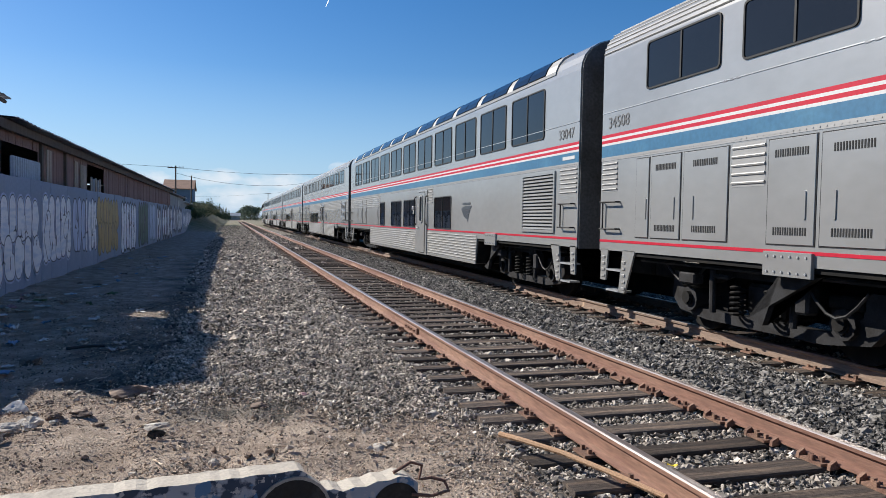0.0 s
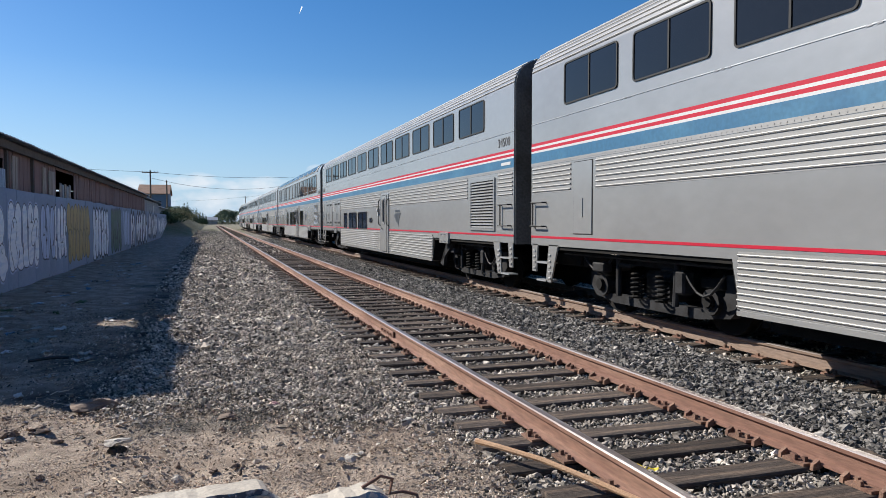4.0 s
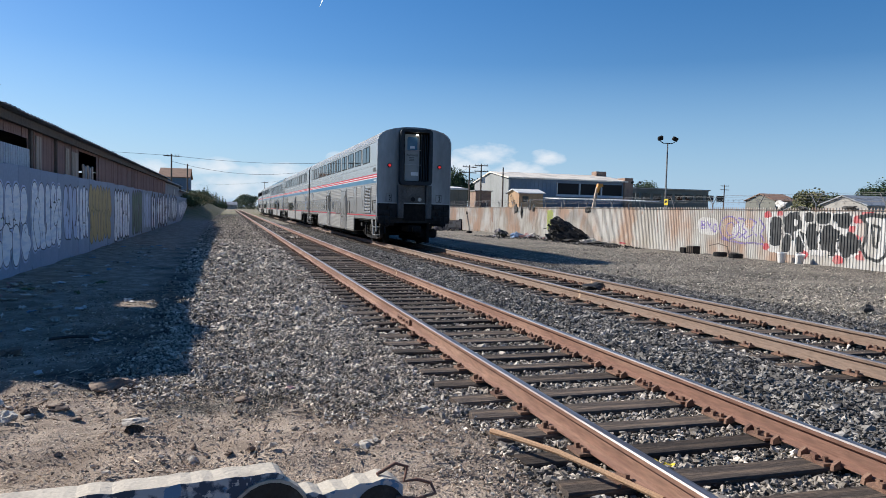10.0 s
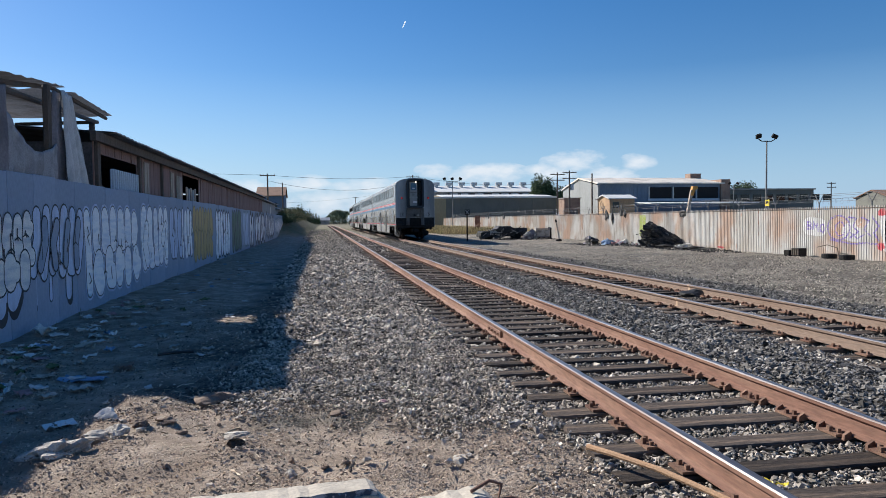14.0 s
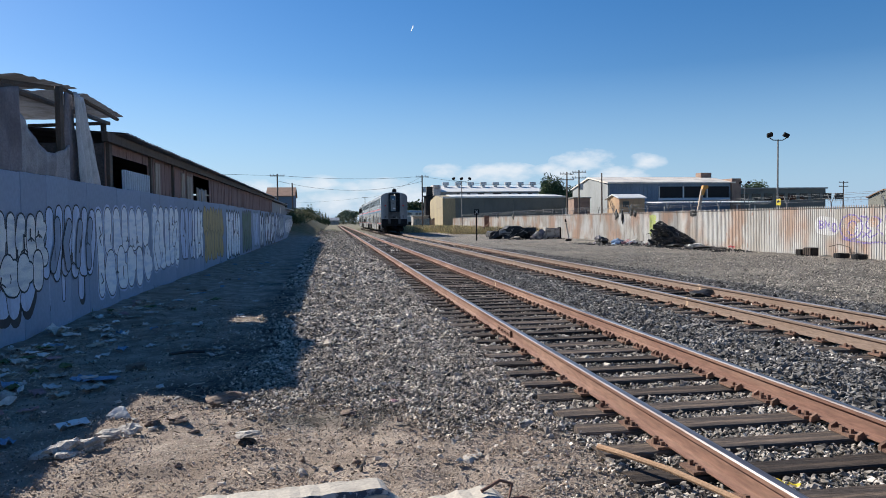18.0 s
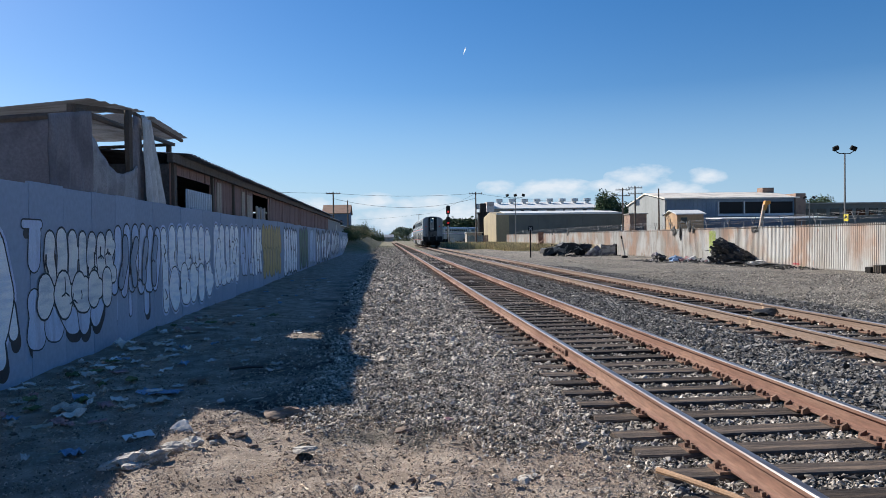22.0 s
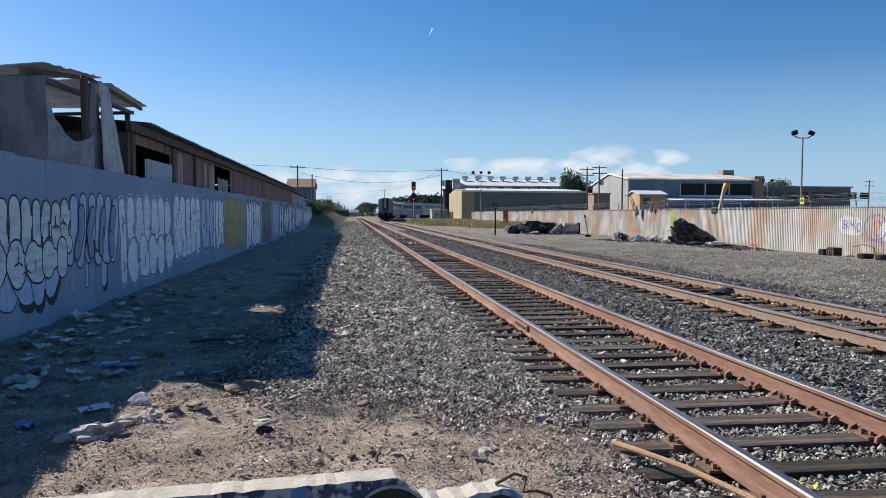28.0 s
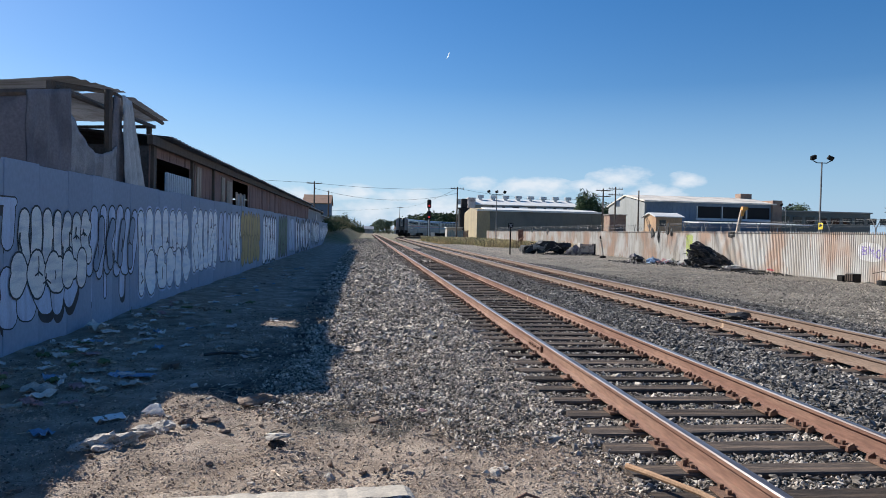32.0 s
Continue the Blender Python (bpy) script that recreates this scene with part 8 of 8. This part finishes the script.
def bucket(x, y, tilt):
    bm = bmesh.new()
    tube(bm, [(0, 0, 0), (0, 0, 0.4)], 0.14, 14, 0.17)
    ob = placed("bucket", bm, WHITE_RAG, x, y, -0.16, "scuffed white plastic bucket at the fence", "bucket", "buckets", 0, tilt)
    part("rim", ring(bmesh.new(), rounded(0.36, 0.36, 0.18, 5), rounded(0.31, 0.31, 0.155, 5), "z", 0.37, 0.42), PAPER, ob)


bucket(18.3, 23.5, 0), bucket(18.3, 22.6, 12)


def crate():
    ob = thing("crate_stack", "black plastic crate and box by the fence", "crate")
    part("box", boxed(17.95, 18.35, 28.75, 29.25, -0.18, 0.22, 0.03), BLACK, ob)
    part("box", boxed(17.85, 18.25, 29.3, 29.7, -0.18, 0.12, 0.03), UNDER, ob)
    for k in range(4):
        part("crate_bar", boxed(17.91, 17.95, 28.77 + 0.14 * k, 28.81 + 0.14 * k, -0.1, 0.2), TIMBER, ob)
    bm = bmesh.new()
    tube(bm, [(18.2, 27.9, 0.3), (18.3, 27.4, 0.42), (18.4, 26.9, 0.3), (18.4, 26.8, -0.1)], 0.02, 6)
    part("bent_pipe", bm, TIMBER, ob)


crate()
placed("black_sack", lump(random.Random(10), 0.24, 0.2, 0.2, 3, 0.35), BURNT, 8.6, 10.6, -0.1, "small black sack on the gravel", "sack")
for k, (y, dz, w, h, pale) in enumerate(((52.3, -0.05, 0.5, 0.7, 0), (51.2, -0.2, 0.3, 0.8, 0), (49.6, 0.2, 0.4, 0.6, 0), (48.9, 0.0, 0.25, 0.5, 0), (40.5, -0.05, 0.7, 0.34, 0), (24.0, 0.2, 0.5, 0.3, 1), (20.6, 0.1, 0.6, 0.14, 0), (22.9, 0.08, 0.5, 0.12, 0), (84, 0, 0.5, 0.6, 0), (92, 0.1, 0.4, 0.6, 0))):
    o = placed("hanging_garment", lump(random.Random(70 + k), 0.12, w, h, 3, 0.45), WHITE_RAG if pale else BURNT, FENCE_X - 0.06, y, 1.98 + dz, "dark garment caught on the fence top" if not pale else "white plastic bag caught on the wire", "garment", "garments on the fence")

# near ground: barrier block, rocks, litter
BARRIER_TOP = material("pale_worn_concrete", (0.47, 0.42, 0.35), 0.85, 0, 0.12, 5, 0.4, 40, second=(0.36, 0.32, 0.27))


def barrier_paint():
    """Concrete with old layers of blue, white and black paint, chipped at two scales."""
    mat = bpy.data.materials.new("chipped_painted_concrete")
    mat.use_nodes = True
    n, l = mat.node_tree.nodes, mat.node_tree.links
    coord = n.new("ShaderNodeTexCoord")
    last = None
    for scale, lo, hi, a, b in ((5.0, 0.47, 0.5, (0.40, 0.42, 0.45), (0.045, 0.065, 0.10)), (8.0, 0.56, 0.58, None, (0.11, 0.22, 0.36)), (22.0, 0.60, 0.63, None, (0.52, 0.50, 0.47))):
        t = n.new("ShaderNodeTexNoise")
        t.inputs["Scale"].default_value, t.inputs["Detail"].default_value = scale, 6
        l.new(coord.outputs["Object"], t.inputs["Vector"])
        r = n.new("ShaderNodeMapRange")
        r.inputs["From Min"].default_value, r.inputs["From Max"].default_value = lo, hi
        l.new(t.outputs["Fac"], r.inputs["Value"])
        m = n.new("ShaderNodeMix")
        m.data_type = "RGBA"
        l.new(r.outputs[0], m.inputs["Factor"])
        if a:
            m.inputs["A"].default_value = (*a, 1)
        else:
            l.new(last, m.inputs["A"])
        m.inputs["B"].default_value = (*b, 1)
        last = m.outputs["Result"]
    l.new(last, n["Principled BSDF"].inputs["Base Color"])
    n["Principled BSDF"].inputs["Roughness"].default_value = 0.7
    return mat


def barrier():
    """A broken concrete block lying before the camera, painted on its near face, with a round hole and bent bars."""
    ob = thing("concrete_barrier", "broken concrete barrier with chipped blue and white paint", "barrier")
    X0, X1, TOP = -2.75, 0.0, 0.415
    bm = bmesh.new()
    outline = []
    rng = random.Random(2)
    # seen from the front: left end, straight top, broken corner, right end
    pts = [(X0, -0.1)] + [(X0 + (X1 - X0) * k / 60, TOP + rng.uniform(-0.007, 0.004)) for k in range(61)]
    pts += [(0.03, TOP - 0.015), (0.05, TOP - 0.05), (0.08, TOP - 0.09), (0.12, TOP - 0.12), (0.17, TOP - 0.115), (0.22, TOP - 0.135), (0.28, TOP - 0.12), (0.34, TOP - 0.125), (0.40, TOP - 0.105), (0.46, TOP - 0.11), (0.52, TOP - 0.095), (0.57, TOP - 0.105), (0.62, TOP - 0.14), (0.62, TOP - 0.2), (0.64, -0.1)]
    prism(bm, pts, "y", 0.0, 0.14)
    for f in bm.faces:
        f.material_index = 1 if f.calc_center_median().y < 0.01 else 0
    part_ob = part("block", bm, BARRIER_TOP, ob)
    part_ob.data.materials.append(barrier_paint())
    tube_bm = ring(bmesh.new(), shifted(rounded(0.38, 0.38, 0.19, 6), -0.03, 0.2), shifted(rounded(0.35, 0.35, 0.175, 6), -0.03, 0.2), "y", -0.012, 0.05)
    part("hole_rim", tube_bm, BARRIER_TOP, ob)
    # solid black discs: the dark inside of the holes put in as colour
    part("hole", tube(bmesh.new(), [(-0.03, -0.006, 0.2), (-0.03, 0.05, 0.2)], 0.18, 24), BURNT, ob)
    part("hole", tube(bmesh.new(), [(0.5, -0.006, 0.16), (0.5, 0.05, 0.16)], 0.13, 24), BURNT, ob)
    bars = bmesh.new()
    tube(bars, [(0.5, 0.05, TOP - 0.09), (0.6, 0.06, TOP - 0.05), (0.66, 0.05, TOP - 0.07), (0.64, 0.04, TOP - 0.14), (0.7, 0.02, TOP - 0.13), (0.77, 0.0, TOP - 0.15), (0.78, -0.04, TOP - 0.19), (0.68, -0.05, TOP - 0.2), (0.58, -0.02, TOP - 0.19)], 0.009, 7)
    part("reinforcing_bar", bars, RUST, ob, "bent rusty reinforcing bar")
    ob.matrix_basis = pose(-2.95, 3.27, 0, 0, 0, 6.5)


barrier()
PALE_ROCK = material("pale_dusty_rock", (0.46, 0.42, 0.37), 0.9, 0, 0.15, 6, 0.5, 40, second=(0.34, 0.30, 0.26))
BROWN_ROCK = material("brown_rock", (0.22, 0.16, 0.12), 0.9, 0, 0.2, 6, 0.5, 40, second=(0.14, 0.10, 0.08))


def chipped(bm, rng):
    """Cuts a few flat facets off a lump."""
    for k in range(5):
        d = Vector((rng.gauss(0, 1), rng.gauss(0, 1), abs(rng.gauss(0, 1)) + 0.3)).normalized()
        reach = max(v.co.dot(d) for v in bm.verts) * rng.uniform(0.62, 0.85)
        for v in bm.verts:
            over = v.co.dot(d) - reach
            if over > 0:
                v.co -= d * over
    return bm


SACK = material("torn_pale_sacking", (0.52, 0.48, 0.43), 0.95, 0, 0.25, 9, 0.8, 45, second=(0.30, 0.27, 0.24))


def rock(x, y, s, h, mat, label, seed, rz=0, z=0.0):
    rng = random.Random(seed)
    placed("rock", chipped(lump(rng, s, s * 0.7, h, 3, 0.34, 0.3), rng), mat, x, y, ground_level(x, y) + h * 0.22 + z, label, "rock", "loose rocks", rz)


rock(-3.80, 5.35, 0.12, 0.10, BURNT, "dark stone under a pale slab on the dirt", 1)
rock(-3.80, 5.38, 0.17, 0.035, PALE_ROCK, "flat pale slab lying on a stone", 2, 15, 0.075)
rock(-4.97, 6.30, 0.2, 0.13, WHITE_RAG, "pale crumpled lump at the shadow's edge", 3)
rag("torn_sack", -5.0, 5.3, 0.34, SACK, "torn pale sack spilling crumbs on the dirt", 4, 0.08, 0.03)
rag("torn_sack", -4.72, 5.75, 0.16, SACK, "small torn pale sack on the dirt", 14, 0.05, 0.03)
rock(-4.85, 5.75, 0.22, 0.08, PALE_ROCK, "small pale rock on the dirt", 5)
rock(-4.62, 6.0, 0.14, 0.09, BROWN_ROCK, "brown stone on the dirt", 6)
rock(-4.42, 6.05, 0.18, 0.05, BROWN_ROCK, "brown clod on the dirt", 7)
rock(-2.25, 4.72, 0.15, 0.035, PALE_ROCK, "pale chalky stone on the dirt", 8, 60)
rock(-1.64, 5.52, 0.14, 0.08, PALE_ROCK, "pale stone beside the ties", 9)
rock(-2.64, 6.40, 0.13, 0.06, PINK_RAG, "reddish chip among the gravel", 10)
rock(-3.05, 6.05, 0.16, 0.06, BROWN_ROCK, "reddish stone on the gravel", 11)
rock(-5.36, 8.44, 0.2, 0.16, BROWN_ROCK, "brown lump in the shade by the wall", 12)
rock(-4.1, 6.72, 0.4, 0.1, BROWN_ROCK, "low brown clod at the shadow's edge", 13)
rock(4.7, 13.9, 0.7, 0.22, BURNT, "dark clump lying between the rails", 14)
for k in range(26):
    rng = random.Random(200 + k)
    rock(rng.uniform(-6.6, -2.0), rng.uniform(4.2, 6.6), rng.uniform(0.05, 0.11), rng.uniform(0.03, 0.07), (BROWN_ROCK, PALE_ROCK, BROWN_ROCK, BROWN_ROCK)[k % 4], "small stone in the dirt", 300 + k, rng.uniform(0, 180))


def litter(name, x, y, w, d, mat, label, rz, seed, lift=0.03):
    bm = bmesh.new()
    bmesh.ops.create_grid(bm, x_segments=6, y_segments=4, size=0.5)
    off = Vector((seed * 3.1, seed * 1.7, 0))
    for v in bm.verts:
        v.co = Vector((v.co.x * w, v.co.y * d, lift * (1 + 1.6 * noise.noise(v.co * 3 + off))))
    bmesh.ops.solidify(bm, geom=bm.faces[:], thickness=0.006)
    placed(name, bm, mat, x, y, ground_level(x, y) + 0.01, label, "litter", "litter by the wall", rz)


litter("paper_sheet", -5.29, 6.2, 0.24, 0.16, PAPER, "white paper lying in the shade", 35, 1, 0.015)
litter("blue_plastic", -5.62, 7.85, 0.45, 0.18, BLUE_RAG, "pale blue plastic rag in the shade", -10, 2)
litter("plastic_film", -5.48, 7.35, 0.22, 0.15, ASH, "clear plastic film in the shade", 40, 3)
litter("cardboard", -6.2, 7.0, 0.28, 0.22, ASH, "grey crumpled cardboard by the wall", 15, 4, 0.05)
litter("white_scrap", -7.25, 11.4, 0.3, 0.25, WHITE_RAG, "white scrap at the wall's foot", 0, 5, 0.08)
litter("yellow_scrap", -0.36, 4.05, 0.16, 0.05, YELLOW, "yellow plastic scrap between the rails", -55, 6, 0.02)
for k in range(110):
    rng = random.Random(400 + k)
    y = rng.uniform(5.5, 30) if k > 25 else rng.uniform(5.5, 12)
    litter("scrap", rng.uniform(-7.2, -5.6) if k % 3 else rng.uniform(-6.5, -4.2), y, rng.uniform(0.06, 0.2), rng.uniform(0.05, 0.14), (WHITE_RAG, ASH, WHITE_RAG, ASH, BROWN_ROCK, BLUE_RAG)[k % 6], "small scrap of litter in the shade", rng.uniform(0, 180), 20 + k, rng.uniform(0.012, 0.035))
for k in range(90):
    rng = random.Random(900 + k)
    y = 6.6 + 9.0 * rng.random() ** 1.5
    x = -7.35 + abs(rng.gauss(0, 0.75))
    litter("scrap", x, y, rng.uniform(0.06, 0.26), rng.uniform(0.04, 0.16), (WHITE_RAG, WEED, ASH, PAPER, BOARD_PALE, WHITE_RAG, PINK_RAG, ASH)[k % 8], "crumpled scrap of litter at the wall's foot", rng.uniform(0, 180), 200 + k, rng.uniform(0.015, 0.04))
bm = bmesh.new()
tube(bm, [(-5.1, 8.84, 0.06), (-4.9, 8.92, 0.07), (-4.71, 8.96, 0.06)], 0.02, 6)
placed("stick", bm, BURNT, 0, 0, 0.03, "dark charred stick in the shade", "stick")
bm = bmesh.new()
tube(bm, [(-1.36, 4.66, 0.07), (-1.28, 4.45, 0.085), (-1.12, 4.1, 0.09), (-0.98, 3.7, 0.08), (-0.86, 3.3, 0.07)], 0.022, 8, 0.018)
placed("stick", bm, material("peeled_branch_wood", (0.34, 0.21, 0.12), 0.75, 0, 0.2, 6, 0.3, 40, second=(0.34, 0.2, 0.11)), 0, 0, 0, "peeled orange-brown branch beside the rail", "stick")

STONE_V = np.array([(0.66, 0.16, -0.22), (-0.60, -0.2, 0.16), (0.2, 0.58, 0.2), (-0.22, -0.56, -0.1), (0.26, -0.18, 0.46), (-0.24, 0.2, -0.44)])
STONE_F = [(0, 2, 4), (2, 1, 4), (1, 3, 4), (3, 0, 4), (2, 0, 5), (1, 2, 5), (3, 1, 5), (0, 3, 5)]


def stones(name, label, areas, size, mat, seed, sink=0.1, shape=None, tilt=0.85, ties=None, ragged=0.0, slant=False, wallside=False):
    """Loose stones over strips of ground (x0, x1, y0, y1, how many a square metre); ties: leave the ties' tops bare; ragged: thin them out in patches."""
    rng = np.random.default_rng(seed)
    arr = []
    for x0, x1, y0, y1, dense in areas:
        n = int((x1 - x0) * (y1 - y0) * dense)
        x, y = rng.uniform(x0, x1, n), rng.uniform(y0, y1, n)
        keep = np.ones(n, bool)
        if ties is not None:
            off = np.abs((y + 3.0 + TIE_STEP / 2) % TIE_STEP - TIE_STEP / 2)
            keep &= (off > 0.13) | (np.abs(x - ties) > 1.34) | (rng.uniform(0, 1, n) < 0.03)
        if wallside:  # and thins out into the dirt by the wall
            edge = x + 4.02 + 0.02 * (10 - y) + np.array([0.3 * noise.noise((a * 1.7, b * 0.9, 8)) for a, b in zip(x, y)])
            keep &= rng.uniform(0, 1, n) < np.clip(0.5 + edge * 3.5, 0.05, 1)
        if slant:  # the gravel ends on a ragged slanting line before the dirt
            line = y + 0.45 * (x + 4.3) - 6.3 + np.array([0.7 * noise.noise((a * 1.1, b * 1.1, 5)) for a, b in zip(x, y)])
            keep &= rng.uniform(0, 1, n) < np.clip(line * 1.6, 0.03, 1)
        if ragged:
            patch = np.array([noise.noise((a * 1.3, b * 1.3, seed)) for a, b in zip(x, y)])
            keep &= rng.uniform(0, 1, n) < np.clip(0.75 + ragged * patch, 0.04, 1)
        x, y = x[keep], y[keep]
        n = len(x)
        m = np.zeros((n, 3, 4))
        s = 1.15 * size * rng.lognormal(0, 0.36, n)
        m[:, :, :3] = turns(n, rng, tilt) * (s[:, None] * rng.uniform((0.6, 0.6, 0.45), (1.6, 1.35, 1.1), (n, 3)))[:, None, :]
        m[:, 0, 3], m[:, 1, 3] = x, y
        m[:, 2, 3] = [ground_level(a, b) for a, b in zip(x, y)]
        m[:, 2, 3] += s * (0.3 - sink) + rng.uniform(0, 0.03, n)
        arr.append(m)
    ob = cloud_of(name, STONE_V if shape is None else shape, STONE_F, np.concatenate(arr), mat)
    return tagged(ob, label, "gravel", kind="stuff")


stones("gravel", "loose grey gravel between wall and track", [(-4.4, -1.15, 4.4, 9.5, 2700)], 0.0165, STONE, 1, ties=0.0, slant=True, wallside=True)
stones("gravel_middle", "grey gravel along the track", [(-4.4, -1.15, 9.5, 13, 1100), (-4.4, -1.15, 13, 18, 650)], 0.026, STONE, 11, ties=0.0, wallside=True)
stones("gravel_far", "grey gravel farther along the track", [(-4.4, -1.15, 18, 34, 240), (-4.6, -1.15, 34, 70, 60), (-5.0, -1.15, 70, 130, 16), (-1.1, 1.1, 36, 80, 50), (2.9, 5.1, 36, 80, 45)], 0.046, STONE, 7)
stones("gravel_edge", "thinning gravel where it meets the dirt", [(-1.9, -1.1, 2.8, 5.0, 700), (-5.4, -4.1, 6, 14, 130)], 0.014, STONE, 5, ragged=1.6)
stones("track_ballast", "ballast stones between the ties", [(-1.35, 1.35, 2.4, 9, 2300), (-1.35, 1.35, 9, 18, 1000), (-1.35, 1.35, 18, 36, 260), (2.6, 5.4, 4, 14, 700), (2.6, 5.4, 14, 36, 200)], 0.0205, STONE_CRIB, 2, 0.1, ties=0.0)
stones("dark_ballast", "dark ballast heaped between the tracks", [(1.2, 2.9, 3.0, 10, 2100), (1.2, 2.9, 10, 20, 1050), (1.2, 2.9, 20, 42, 330), (1.2, 2.9, 42, 70, 80), (5.1, 7.6, 8, 20, 350), (5.1, 7.6, 20, 40, 110)], 0.0245, STONE_DARK, 3)
STONE_YARD = material("tan_grey_yard_gravel", (0.40, 0.355, 0.295), 0.9, 0, 0.2, 2.5, second=(0.24, 0.21, 0.175), island=0.8)
stones("yard_gravel", "scattered tan-grey gravel of the yard", [(7.4, 12, 8, 20, 220), (7.4, 16, 20, 32, 90), (12, 18, 14, 30, 60), (9, 18, 32, 52, 25)], 0.021, STONE_YARD, 4)
CHIP_V = np.array([(-1.6, -0.3, -0.06), (1.5, -0.22, -0.05), (1.7, 0.25, 0.05), (-1.4, 0.3, 0.08), (0.1, 0.05, 0.22), (0.0, 0.0, -0.2)])
WOOD_CHIP = material("pale_wood_chip", (0.50, 0.41, 0.31), 0.9, 0, 0.2, 8, second=(0.30, 0.22, 0.15), island=0.6)
stones("charred_scraps", "black charred scraps strewn by the fence", [(16.2, 18.5, 33, 44, 14), (14, 18, 44, 50, 10), (12.5, 17.5, 60, 66, 8)], 0.09, BURNT, 14, 0.25)
CLOD = material("brown_dirt_clod", (0.42, 0.33, 0.26), 0.95, 0, 0.2, 10, second=(0.24, 0.185, 0.14), island=0.75)
stones("dirt_clods", "crumbs and clods of dry brown dirt", [(-7.0, -1.3, 3.4, 6.6, 1150), (-7.3, -4.2, 6.4, 11, 520), (-7.3, -4.2, 11, 16, 240), (-7.4, -4.4, 16, 30, 60)], 0.0088, CLOD, 9, ragged=0.9)
stones("wood_chips", "pale splinters and wood chips strewn on the dirt", [(-7.0, -1.4, 3.4, 6.8, 26), (-7.2, -4.0, 6.8, 16, 45), (-4.0, -1.2, 6, 12, 8)], 0.016, WOOD_CHIP, 19, 0.2, CHIP_V, 0.25)


# ---- what moves ----
TRAIL = material("white_vapour", (0.9, 0.9, 0.9), 1.0, 0, 0.02, 1)
through_light = TRAIL.node_tree.nodes.new("ShaderNodeBsdfTranslucent")
through_light.inputs["Color"].default_value = (0.95, 0.95, 0.95, 1)
TRAIL.node_tree.links.new(through_light.outputs[0], TRAIL.node_tree.nodes["Material Output"].inputs["Surface"])
contrail = tagged(part("contrail", tube(bmesh.new(), [(-6, 0, -13), (0, 0, 0), (5, 0, 13)], 1.2, 6, 2.6), TRAIL), "short white vapour trail high in the clear sky", "contrail")


def sky_pose(az, el, far=3000.0):
    a, e = radians(az), radians(el)
    return pose(far * math.cos(e) * math.sin(a), far * math.cos(e) * math.cos(a), far * math.sin(e))


SPEED, FRONT_AT_5 = 6.78, 18.65


def car_pose(t, k):
    """The k-th car from the tail: both trucks follow the line of the far track."""
    front = FRONT_AT_5 + SPEED * (t - 5.0) + PITCH * k
    xa, ya, _ = bend(front - 3.15)
    xb, yb, _ = bend(front - 21.45)
    head = math.atan2(xa - xb, ya - yb)
    return pose((xa + xb) / 2, (ya + yb) / 2, 0, 0, 0, -math.degrees(head))


def motions():
    walk(contrail, [(0, sky_pose(7.04, 16.5)), (14, sky_pose(6.65, 15.29)), (32, sky_pose(6.21, 13.92))])
    for k, car in enumerate([car_last, car_coach, car_lounge] + FAR_CARS):
        walk(car, [(t, car_pose(t, k)) for t in range(0, 33)])
    roll = SPEED * 0.1 / 0.457
    for sets in (wheels_last, wheels_coach, wheels_lounge):
        for w in sets:
            y, z = w.location.y, w.location.z
            walk(w, [(0.1 * i, Matrix.LocRotScale((0, y, z), Euler((-roll * i, 0, 0)), None)) for i in range(321)])


motions()
